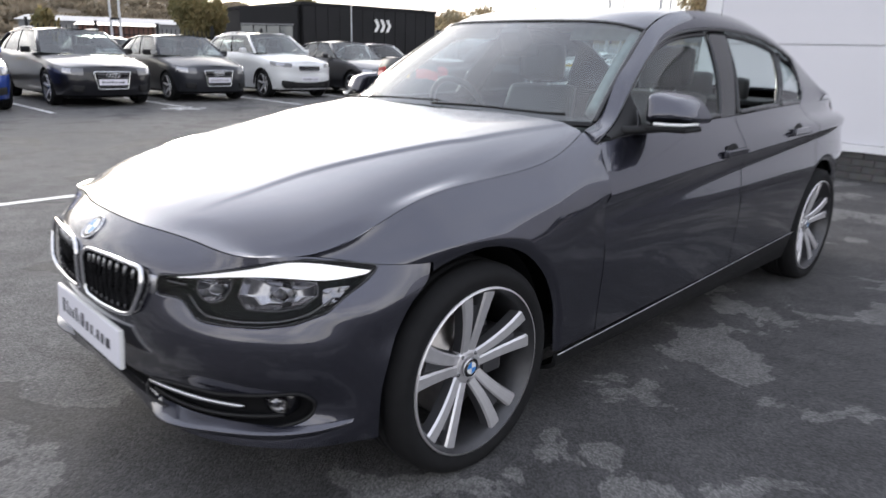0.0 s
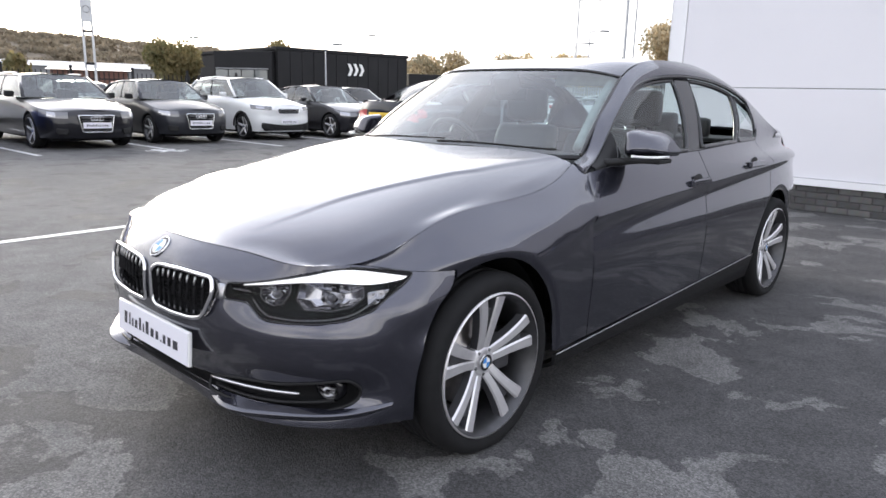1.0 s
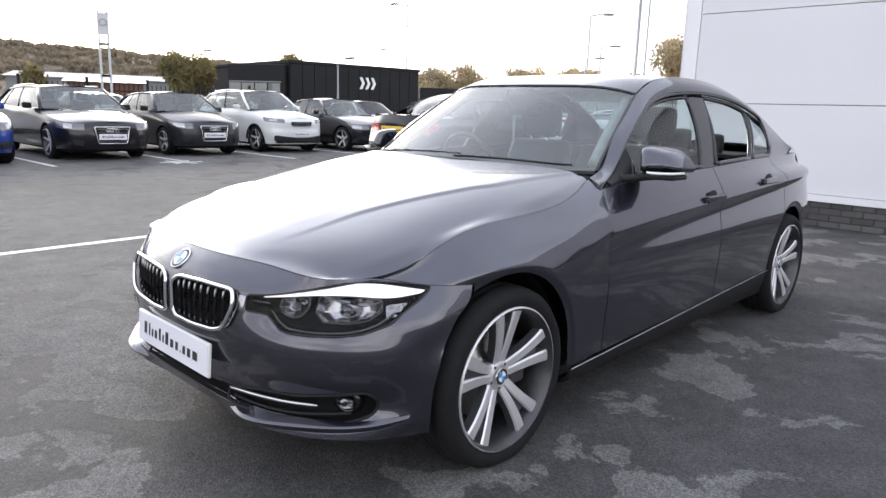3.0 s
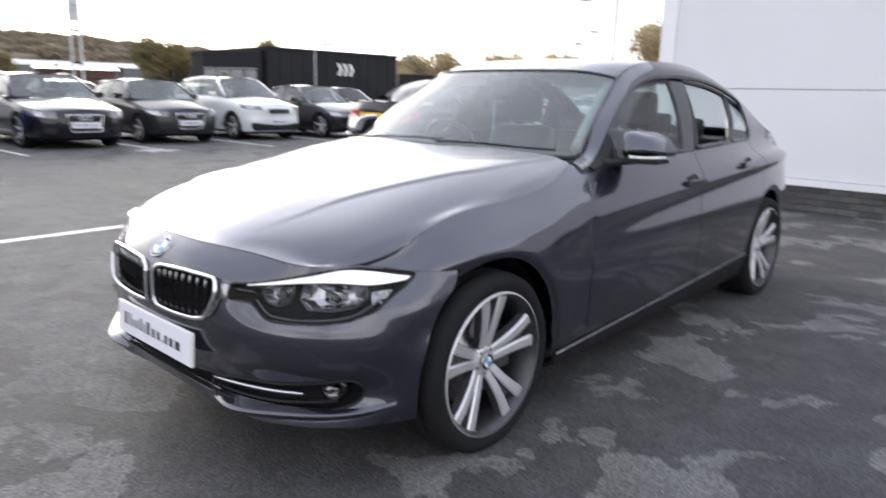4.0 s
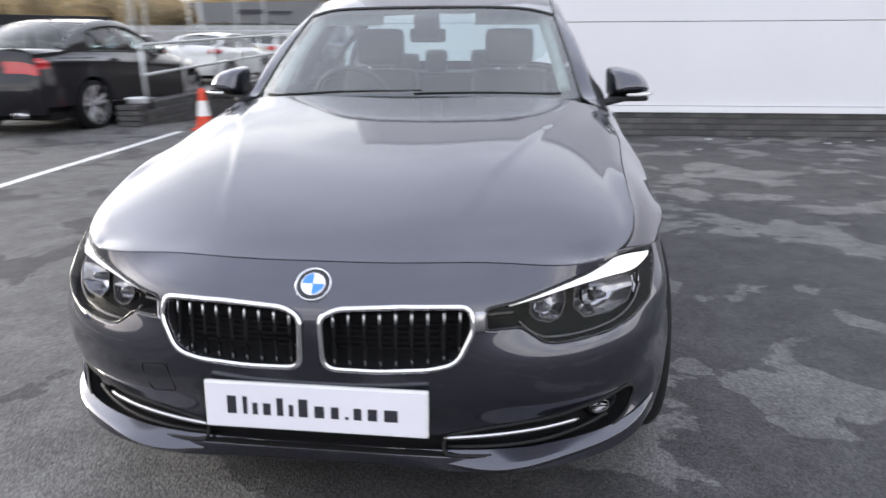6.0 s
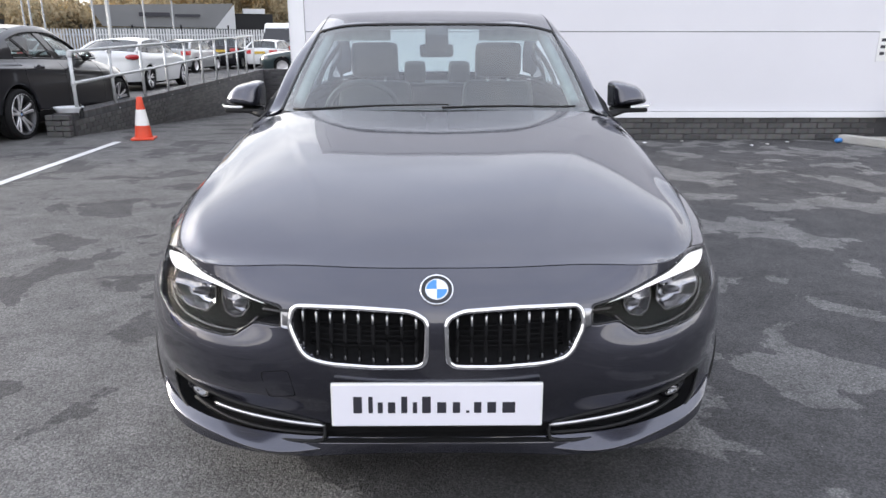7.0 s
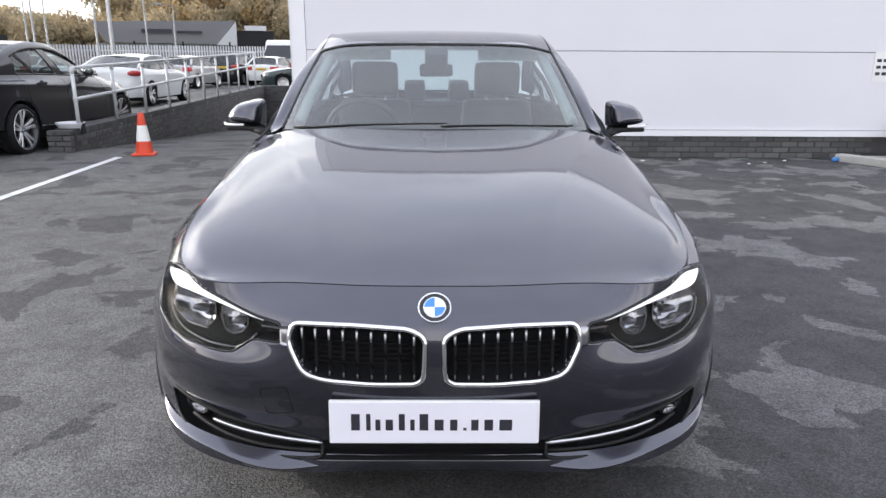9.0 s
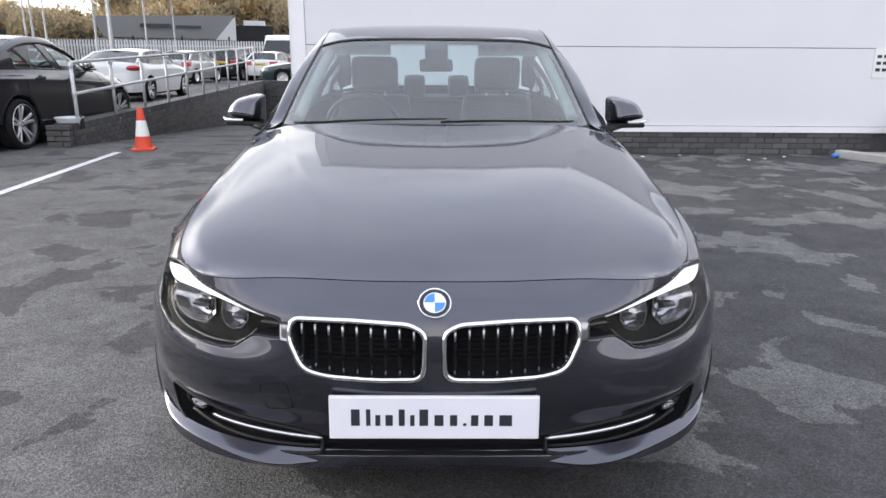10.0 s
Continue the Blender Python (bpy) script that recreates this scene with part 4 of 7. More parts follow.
def build_interior(car):
    bm = bmesh.new()
    box(bm, -.68, .68, 1.50, 1.86, .55, .93, bevel=.06)
    for v in bm.verts:
        if v.co.z > .8:
            v.co.z += .018 * (1 - (v.co.x / .68) ** 2) - .05 * max(0, (v.co.y - 1.65))
    part("dashboard", bm, DASH, car, "black dashboard", smooth=True)
    bm = bmesh.new()
    box(bm, -.62, -.14, 1.58, 1.84, .91, .955, bevel=.02)
    part("instrument_hood", bm, DASH, car, smooth=True)
    wheel = lathe("steering_wheel", [(.185 + .014 * math.cos(a), .014 * math.sin(a)) for a in np.linspace(0, 2 * math.pi, 10, endpoint=False)], LEATHER, car, "black leather steering wheel", axis="y", steps=36, closed=True, m=pose(-.36, 1.98, .90, 22, 0, 0))
    bm = bmesh.new()
    box(bm, -.07, .07, -.02, .02, -.055, .055, bevel=.02, m=pose(-.36, 1.99, .895, 22, 0, 0))
    box(bm, -.18, .18, -.008, .008, -.016, .022, bevel=.006, m=pose(-.36, 1.985, .898, 22, 0, 0))
    part("wheel_hub", bm, DASH, wheel)
    seat(car, -.36, 2.02)
    seat(car, .36, 2.08)
    seat(car, 0, 2.86, rear=True)
    bm = bmesh.new()
    box(bm, -.12, .12, 1.62, 2.75, .36, .60, bevel=.04)
    part("centre_console", bm, DASH, car)
    bm = bmesh.new()
    box(bm, -.085, .085, -.018, .022, -.030, .030, bevel=.014, m=pose(0, 2.00, 1.215, -8, 0, 24))
    box(bm, -.055, .055, -.05, .03, -.050, .050, bevel=.014, m=pose(0, 1.972, 1.272, 30, 0, 0))
    part("rear_view_mirror", bm, DASH, car, "black rear-view mirror")
    for x in (-.36, .38):
        bm = bmesh.new()
        box(bm, x - .17, x + .13, 2.09, 2.115, 1.262, 1.318, bevel=.008)
        for v in bm.verts:
            v.co.y += .5 * (v.co.z - 1.29)
        part("sun_visor", bm, HEADLINER, car)
    # cabin lining, floor and parcel shelf
    box_part("cabin_floor", (-.80, .80, 1.45, 3.9, .20, .30), VOID, car, bevel=0)
    box_part("parcel_shelf", (-.60, .60, 3.36, 3.82, .96, .985), DASH, car, bevel=.004)
    box_part("bulkhead", (-.66, .66, 1.44, 1.50, .25, .92), VOID, car, bevel=0)


def build_saloon(name, label, paint, m, front_plate=True, rear_plate=True, group="", interior=True):
    """A four-door saloon, nose towards -y, standing on its wheels."""
    car = thing(name, label, "car", None, group)
    shell_v, shell_f = [], []

    def under(P, depth=.022):
        N = normals_of(P)
        if (N * (P - np.array((0, 2.3, .55)))).sum() < 0:
            N = -N
        for s in (1, -1):
            Q = (P - N * depth) * np.array([s, 1, 1])
            b, (nv, nu) = len(shell_v), P.shape[:2]
            shell_v.extend(Q.reshape(-1, 3))
            for i in range(nv - 1):
                for j in range(nu - 1):
                    shell_f.append((b + i * nu + j, b + i * nu + j + 1, b + (i + 1) * nu + j + 1, b + (i + 1) * nu + j))

    build_fascia(car, paint)
    panel("splitter", splitter_rows(), paint, car, "painted lower lip of the bumper", both=True, flange=.01)
    hood = loft(hood_rows(), 230, 70)
    nose_edge = spline(FASCIA[-1], np.linspace(0, 1, 300))
    for i in range(hood.shape[0]):
        x = hood[i, 0, 0]
        k = nose_edge[:, 0] <= .70
        goal = np.array((x, np.interp(x, nose_edge[k, 0], nose_edge[k, 1]) + .0045, np.interp(x, nose_edge[k, 0], nose_edge[k, 2]) + .001))
        fade = np.clip(1 - np.arange(hood.shape[1]) / 20, 0, 1) ** 2
        hood[i] += (goal - hood[i, 0]) * fade[:, None]
    hood = crease_bonnet(even_sheet(relax(hood, 24)))
    panel("bonnet", hood.transpose(1, 0, 2), paint, car, "creased grey bonnet", both=True)
    under(hood[::6, ::3])
    fen = arch_grid(fender_rows(), np.linspace(0, 1, 90), [FRONT_WHEEL])
    edge = hood[-1]
    for j in range(fen.shape[1]):
        y = fen[0, j, 1]
        if y < edge[-1, 1]:
            goal = np.array((np.interp(y, edge[:, 1], edge[:, 0]) + .0035, y, np.interp(y, edge[:, 1], edge[:, 2])))
            n = fen.shape[0]
            fade = np.clip(1 - np.arange(n) / 16, 0, 1) ** 2
            fen[:, j] += (goal - fen[0, j]) * fade[:, None]
    late = nose_edge[nose_edge[:, 1] > .34]
    for i in range(fen.shape[0]):
        y = fen[i, 0, 1]
        if fen[i, 0, 2] > .655 and y < .65:
            goal = np.array((np.interp(y, late[:, 1], late[:, 0]), y + .003, np.interp(y, late[:, 1], late[:, 2]) + .001))
            fade = np.clip(1 - np.arange(fen.shape[1]) / 12, 0, 1) ** 2
            fen[i] += (goal - fen[i, 0]) * fade[:, None]
    rows = side_rows()
    full_u = np.linspace(0, 1, 400)
    yline = spline(rows[3], full_u)[:, 1]

    def u_at(y):
        return float(np.interp(y, yline, full_u))

    fdoor = loft(rows, 0, 0, np.linspace(0, u_at(2.492), 50), np.linspace(0, 1, 50))
    rdoor = arch_grid(rows, np.linspace(u_at(2.498), u_at(3.435), 60), [REAR_WHEEL])
    quarter = arch_grid(rows, np.linspace(u_at(3.441), 1.0, 90), [REAR_WHEEL])
    glass_front = window_grid(1.735, 2.402, lean0=0.05, lean1=.147, n=40)
    glass_rear = window_grid(2.588, 3.072, lean0=.125, lean1=.19)
    glass_quarter = window_grid(3.108, 3.445, lean0=.19, lean1=.08, n=16)
    u_rail = np.linspace(0, 1, 90)
    rail, ditch = spline(RAIL, u_rail), spline(DITCH, u_rail)
    for side in (1, -1):
        panel("front_wing", fen, paint, car, "grey front wing with a wheel arch", side=side)
        door = panel("front_door", fdoor, paint, car, "grey front door with a side crease", side=side)
        build_handle(door, 2.375, .820, side)
        door2 = panel("rear_door", rdoor, paint, car, "grey rear door, its window lowered", side=side)
        build_handle(door2, 3.125, .868, side)
        panel("rear_quarter", quarter, paint, car, "grey rear quarter panel", side=side)
        # windows with black frames
        panel("side_window", glass_front, SIDE_GLASS, door, "clear side window", side=side, flange=.004)
        if not (side > 0 and name == "grey_saloon_car"):
            panel("side_window", glass_rear, TINT_GLASS, door2, "dark side window", side=side, flange=.004)
        panel("quarter_window", glass_quarter, SIDE_GLASS, car, "small fixed side window", side=side, flange=.004)
        S = np.array([side, 1, 1])
        for g, own in ((glass_front, door), (glass_rear, door2), (glass_quarter, car)):
            tube("window_frame", grid_rim(g) * S, .0125, GLOSS_BLACK, own, "black window frame", closed=True, sides=6)
        pillar = window_grid(2.406, 2.584, lift=.004, drop=.012, lean0=.147, lean1=.125, inset=.003, n=8)
        panel("pillar_cover", pillar, GLOSS_BLACK, car, "gloss black pillar cover", side=side, flange=.01)
        waist = np.stack([belt_at(y) for y in np.linspace(1.56, 3.45, 50)]) + np.array((-.006, 0, .004))
        tube("waist_trim", waist * S, .008, GLOSS_BLACK, car, sides=6)
        # roof rail and A-pillar, then the C-pillar
        edge = rail.copy()
        panel("roof_rail", strip_between(ditch + np.array((.003, 0, 0)), edge, 8, .012), paint, car, "painted pillar and roof rail", side=side, inside=(0, 2.6, .9))
        drip = rail[:78] + np.array((-.004, 0, -.010))
        tube("drip_seal", drip * S, .009, GLOSS_BLACK, car, sides=6)
        cp = []
        for y in np.linspace(3.455, 3.92, 26):
            b, t = belt_at(y), rail_at(y - .02)
            cp.append([(1 - k) * b + k * t + np.array([.014 * math.sin(math.pi * k) * (t[2] - b[2]) * 6, 0, 0]) for k in np.linspace(0, 1, 10)])
        panel("c_pillar", np.array(cp).transpose(1, 0, 2), paint, car, side=side)
        # mirror triangle
        panel("mirror_triangle", window_grid(1.548, 1.733, lift=.002, drop=.004, inset=.0, n=14, lean1=.05), BLACK, door, "black mirror base panel", side=side, flange=.01)
        # sill
        ya = np.linspace(1.192, 3.26, 40)
        crest = np.stack([np.array((.888, y, np.interp(y, (1.165, 1.4, 3.0, 3.3), (.250, .258, .322, .333)) - .004)) for y in ya])
        skirt = np.stack([crest + np.array((.001, 0, -.004)), crest + np.array((-.006, 0, -.045)), crest * np.array((1, 1, 0)) + np.array((-.030, 0, .185)), crest * np.array((1, 1, 0)) + np.array((-.09, 0, .160))])
        # black instead of body paint: the shade below the sill is in the colour
        panel("side_skirt", skirt, BLACK, car, "sill panel coloured black for the shade under the car side", side=side)
        # added satin strip that stands in for the highlight along the sill gap
        tube("sill_highlight", (crest + np.array((.003, 0, .000))) * S, .0022, SATIN, car, "thin added pale strip in place of the highlight along the sill", sides=5)
        build_mirror(car, paint, side)
        build_grille(car, side)
        build_headlamp(car, side)
        build_intakes(car, paint, side)
        for wy, wz in (FRONT_WHEEL, REAR_WHEEL):
            build_wheel(car, side * .780, wy, wz, side, radius=.320, rim=.251)
            liner = []
            for x in np.linspace(.825, .50, 6):
                liner.append([(x * side, wy + (ARCH + .004) * ARCH_LONG * math.cos(a), wz + (ARCH + .004) * math.sin(a)) for a in np.linspace(-.2, math.pi + .2, 40)])
            mesh_object("arch_liner", np.array(liner).reshape(-1, 3), [(i * 40 + j, i * 40 + j + 1, (i + 1) * 40 + j + 1, (i + 1) * 40 + j) for i in range(5) for j in range(39)], VOID, car)
    for g in (fen, fdoor, rdoor, quarter):
        under(g[::2, ::2], .03)
    # glass and roof
    base = [(0, 1.412, .983), (.35, 1.43, .980), (.57, 1.492, .969), (.686, 1.60, .966)]
    mid = [(0, 1.70, 1.180), (.32, 1.714, 1.174), (.53, 1.766, 1.156), (.634, 1.826, 1.139)]
    top = [(0, 1.985, 1.338), (.30, 1.999, 1.336), (.48, 2.032, 1.324), (.578, 2.078, 1.302)]
    panel("windscreen", loft([base, mid, top], 30, 24), SCREEN, car, "clear raked windscreen", both=True, flange=.004, inside=(0, 2.6, .7))
    ws = loft([base, mid, top], 30, 24)
    for s in (1, -1):
        tube("screen_seal", ws[:, -1] * np.array([s, 1, 1]), .008, GLOSS_BLACK, car, sides=6)
    tube("screen_seal", np.concatenate([(ws[-1] * np.array([-1, 1, 1]))[::-1], ws[-1][1:]]), .008, GLOSS_BLACK, car, sides=6)
    for s in (1, -1):
        tube("pillar_lining", (ws[2:, -1] + np.array((-.052, .035, -.012))) * np.array([s, 1, 1]), .026, HEADLINER, car, "pale windscreen pillar lining", sides=8)
    cowl = np.stack([ws[0] + np.array((0, -.018, -.012)), ws[0] + np.array((0, .03, .012))])
    panel("cowl_panel", np.stack([cowl[0], cowl.mean(0), cowl[1]]), BLACK, car, both=True, flange=.01)
    for x0, x1 in ((-.62, .05), (.02, .60)):
        n = 20
        pts = []
        for t in np.linspace(0, 1, n):
            x = x0 + t * (x1 - x0)
            b = spline(base, np.linspace(0, 1, 60))
            y = np.interp(abs(x), b[:, 0], b[:, 1]) + .012 + .02 * t
            pts.append((x, y, np.interp(abs(x), b[:, 0], b[:, 2]) + .011 + .010 * t))
        tube("wiper", pts, .0045, BLACK, car, "black wiper blade", sides=6)
    roof = [
        [(0, 1.990, 1.342), (0, 2.2, 1.396), (0, 2.55, 1.424), (0, 2.9, 1.418), (0, 3.20, 1.378)],
        [(.30, 2.003, 1.340), (.30, 2.2, 1.391), (.30, 2.55, 1.419), (.30, 2.9, 1.413), (.30, 3.18, 1.373)],
        [(.49, 2.040, 1.328), (.49, 2.2, 1.377), (.49, 2.55, 1.409), (.49, 2.9, 1.403), (.49, 3.14, 1.364)],
        [(.574, 2.084, 1.307), (.564, 2.2, 1.356), (.564, 2.55, 1.402), (.568, 2.9, 1.392), (.578, 3.09, 1.362)],
    ]
    R = loft(roof, 40, 24)
    panel("roof", R.transpose(1, 0, 2), paint, car, "grey metal roof", both=True, inside=(0, 2.6, .7))
    lining = R - np.array((0, 0, .028))
    panel("headliner", lining.transpose(1, 0, 2), HEADLINER, car, "pale cabin lining", both=True, flange=0, inside=(0, 2.6, 2.5))
    rg = [
        [(0, 3.21, 1.375), (.30, 3.19, 1.370), (.49, 3.15, 1.361), (.578, 3.10, 1.359)],
        [(0, 3.55, 1.238), (.31, 3.53, 1.235), (.51, 3.47, 1.240), (.601, 3.37, 1.286)],
        [(0, 3.86, 1.050), (.33, 3.84, 1.047), (.54, 3.76, 1.062), (.632, 3.66, 1.175)],
    ]
    panel("rear_window", loft(rg, 24, 20), SIDE_GLASS, car, "rear window", both=True, flange=.004, inside=(0, 2.6, .6))
    boot = [
        [(0, 3.87, 1.046), (0, 4.1, 1.048), (0, 4.35, 1.045), (0, 4.53, 1.040)],
        [(.35, 3.85, 1.044), (.35, 4.1, 1.044), (.35, 4.35, 1.040), (.35, 4.50, 1.034)],
        [(.58, 3.77, 1.036), (.58, 4.08, 1.030), (.58, 4.32, 1.022), (.58, 4.45, 1.015)],
        [(.732, 3.72, 1.008), (.700, 4.08, .994), (.664, 4.28, .980), (.628, 4.40, .968)],
    ]
    B = loft(boot, 30, 20)
    panel("boot_lid", B.transpose(1, 0, 2), paint, car, "grey boot lid", both=True)
    under(B[::2, ::2])
    rear = [
        [(0, 4.53, 1.036), (.35, 4.50, 1.030), (.54, 4.45, 1.009), (.622, 4.415, .966), (.628, 4.40, .960)],
        [(0, 4.57, .93), (.36, 4.54, .925), (.54, 4.48, .92), (.640, 4.43, .905), (.650, 4.40, .900)],
        [(0, 4.57, .78), (.38, 4.55, .78), (.58, 4.49, .78), (.69, 4.43, .78), (.700, 4.40, .78)],
        [(0, 4.62, .64), (.40, 4.60, .64), (.61, 4.53, .64), (.705, 4.45, .64), (.715, 4.40, .64)],
        [(0, 4.63, .48), (.40, 4.61, .48), (.61, 4.54, .48), (.710, 4.45, .48), (.720, 4.40, .48)],
        [(0, 4.56, .25), (.40, 4.54, .25), (.60, 4.48, .25), (.700, 4.42, .25), (.710, 4.38, .27)],
    ]
    RG = loft(rear, 40, 40)
    panel("rear_bumper", RG, paint, car, "grey tail and bumper", both=True)
    under(RG[::2, ::2])
    for s in (1, -1):
        u0, u1 = int(.50 * 39), 39
        patch = RG[7:15, u0:u1].copy()
        patch[:, :, 1] += .006
        panel("tail_lamp", patch, RED_LENS, car, "red tail lamp", side=s, flange=.012)
        side_patch = quarter[3:20, -14:].copy()
        keep = side_patch[(side_patch[:, :, 2].mean(1) > .76) & (side_patch[:, :, 2].mean(1) < .93)]
        if len(keep) > 2:
            keep = keep + np.array((.005, 0, 0))
            panel("tail_lamp", keep, RED_LENS, car, "red tail lamp", side=s, flange=.01)
    for x in (-.50, -.42):
        lathe("exhaust", [(.032, 0), (.036, 0), (.036, -.15), (.032, -.15)], CHROME, car, axis="y", steps=20, m=Matrix.Translation((x, 4.60, .25)))
    mesh_object("body_shell", shell_v, shell_f, VOID, car, "dark inner body")
    box_part("underbody", (-.74, .74, .46, 4.35, .17, .26), VOID, car, bevel=.02)
    box_part("engine_bay", (-.60, .60, .30, 1.40, .26, .62), VOID, car, bevel=.02)
    box_part("boot_floor", (-.66, .66, 3.9, 4.40, .26, .85), VOID, car, bevel=.02)
    cover = rounded([(-.45, .450), (-.375, .462), (-.362, .385), (-.435, .372)], .012, 3)
    tube("tow_cover_joint", [on_front(x, z, .0004) for x, z in cover], .0013, VOID, car, closed=True, sides=5)
    # badge and plates
    p, q = on_front(0, .674, .002), on_front(0, .674, .012)
    aim = Vector(q - p).normalized()
    badge("bonnet_badge", .041, car, Matrix.Translation(p) @ aim.to_track_quat("Z", "Y").to_matrix().to_4x4())
    if front_plate:
        number_plate(car, pose(0, .046, .388, 86, 0, 0), WHITE_PLATE)
    if rear_plate:
        number_plate(car, pose(0, 4.59, .80, 90, 0, 180), YELLOW_PLATE)
    fin = [(0, 3.02, 1.39), (0, 3.06, 1.40), (0, 3.14, 1.425), (0, 3.17, 1.40)]
    tube("aerial_fin", fin, [.026, .022, .008, .012], paint, car, flat=.6)
    if interior:
        build_interior(car)
    car.matrix_world = m
    return car


BROW = principled("lit_lamp_strip", (0.86, 0.86, 0.88), 0.25, 0.0, 0.5)
BROW.node_tree.nodes["Principled BSDF"].inputs["Emission Color"].default_value = (1.0, 1.0, 1.0, 1)
BROW.node_tree.nodes["Principled BSDF"].inputs["Emission Strength"].default_value = 0.3


def faceted_reflector():
    m = principled("faceted_reflector", (.26, .26, .27), .12, 1.0)
    nt = m.node_tree
    tc = nt.nodes.new("ShaderNodeTexCoord")
    vo = nt.nodes.new("ShaderNodeTexVoronoi")
    vo.inputs["Scale"].default_value = 38.0
    bp = nt.nodes.new("ShaderNodeBump")
    bp.inputs["Strength"].default_value, bp.inputs["Distance"].default_value = 1.0, .012
    nt.links.new(tc.outputs["Object"], vo.inputs["Vector"])
    nt.links.new(vo.outputs["Distance"], bp.inputs["Height"])
    nt.links.new(bp.outputs["Normal"], nt.nodes["Principled BSDF"].inputs["Normal"])
    return m


LAMP_FACETS = faceted_reflector()


def number_plate(car, m, face, dealer=True):
    """An acrylic plate with a row of unread letter bars; local x along, y up, z out."""
    bm = bmesh.new()
    box(bm, -.264, .264, -.0575, .0575, -.012, 0, bevel=.004, m=m)
    plate = part("number_plate", bm, WHITE if face is WHITE_PLATE else BLACK, car, "white dealer plate with dark lettering" if face is WHITE_PLATE else "yellow plate with dark lettering")
    bm = bmesh.new()
    box(bm, -.258, .258, -.0540, .0540, 0, .003, bevel=.001, m=m)
    part("plate_face", bm, face, plate)
    bm = bmesh.new()
    x = -.208
    for k in range(14):
        w = (.026, .013, .015, .022, .018, .013, .026, .027, .022, .010, .022, .026, .038, 0)[k]
        tall = k in (0, 1, 4, 6)
        if w:
            h = .044 if tall else .029
            if k == 9:
                h = .007
            box(bm, x, x + w * .84, -.020, -.020 + h, .003, .0036, m=m)
        x += w * 1.12 + .0085
    part("plate_lettering", bm, INK, plate)
    return plate

# ---- ground, building and the rest of the place ----
def build_ground():
    bm = bmesh.new()
    far_ys = [-400, -120, -40, -12, -4, 0, 4, 8.2, 12, 16, 24, 36, 60, 120, 400]

    def wall_x(y):
        return -5.2 - .087 * max(0, min(y, 26) - 8.2)

    def quad(a, b, c, d):
        bm.faces.new([bm.verts.new(p) for p in (a, b, c, d)])

    for y0, y1 in zip(far_ys, far_ys[1:]):
        cols = [-400, -120, -60, -30, -18, -10]
        for x0, x1 in zip(cols, cols[1:] + [None]):
            if x1 is None:
                quad((x0, y0, 0), (wall_x(y0), y0, 0), (wall_x(y1), y1, 0), (x0, y1, 0))
            else:
                quad((x0, y0, 0), (x1, y0, 0), (x1, y1, 0), (x0, y1, 0))
        if y1 <= 8.2:
            for a, b in ((None, -1.6), (-1.6, 10), (10, 60), (60, 400)):
                a0, a1 = (wall_x(y0), wall_x(y1)) if a is None else (a, a)
                quad((a0, y0, 0), (b, y0, 0), (b, y1, 0), (a1, y1, 0))
        else:
            z0, z1 = -.068 * (min(y0, 30) - 8.2), -.068 * (min(y1, 30) - 8.2)
            quad((wall_x(y0), y0, z0), (-1.6, y0, z0), (-1.6, y1, z1), (wall_x(y1), y1, z1))
            quad((wall_x(y0), y0, z0), (wall_x(y1), y1, z1), (wall_x(y1), y1, 0), (wall_x(y0), y0, 0))
            for a, b in ((-1.6, 10), (10, 60), (60, 400)):
                quad((a, y0, 0), (b, y0, 0), (b, y1, 0), (a, y1, 0))
            quad((-1.6, y0, z0), (-1.6, y0, 0), (-1.6, y1, 0), (-1.6, y1, z1))
    bmesh.ops.remove_doubles(bm, verts=bm.verts, dist=.0005)
    return tagged(part("ground", bm, ASPHALT), "worn dark asphalt yard with damp patches", "ground", kind="structure")


build_ground()
WALL_Y = 7.78
WALL_TOP = 4.66


def build_wall():
    w = thing("wall_north", "white clad building wall on a dark brick plinth", "wall", kind="structure")
    box_part("wall_core", (-1.86, 16, WALL_Y + .06, WALL_Y + 12, -2.6, WALL_TOP), SEAM, w, bevel=0)
    z = .30
    for k in range(4):
        z0, z1 = z + (.075 if k == 0 else 0) + .004, z + 1.09 - .004
        box_part("cladding_panel", (-1.70, 16, WALL_Y, WALL_Y + .058, z0, z1), CLADDING, w, bevel=.004)
        z += 1.09
    box_part("corner_flashing", (-1.90, -1.705, WALL_Y - .012, WALL_Y + .05, .30, WALL_TOP), FLASHING, w, bevel=.004)
    box_part("corner_flashing", (-1.905, -1.89, WALL_Y - .012, WALL_Y + .3, .30, WALL_TOP), FLASHING, w, bevel=.002)
    box_part("drip_flashing", (-1.90, 16, WALL_Y - .035, WALL_Y + .04, .295, .372), FLASHING, w, bevel=.004)
    # unseen side face, coloured dark to keep the dark saloon's reflections low
    box_part("unseen_dark_side", (-1.90, -1.862, WALL_Y + .305, WALL_Y + 12, -.6, WALL_TOP), MORTAR, w, bevel=.003)
    box_part("parapet_flashing", (-1.93, 16.03, WALL_Y - .04, WALL_Y + 12.03, WALL_TOP + .002, WALL_TOP + .09), FLASHING, w, bevel=.006)
    return w


WALL = build_wall()


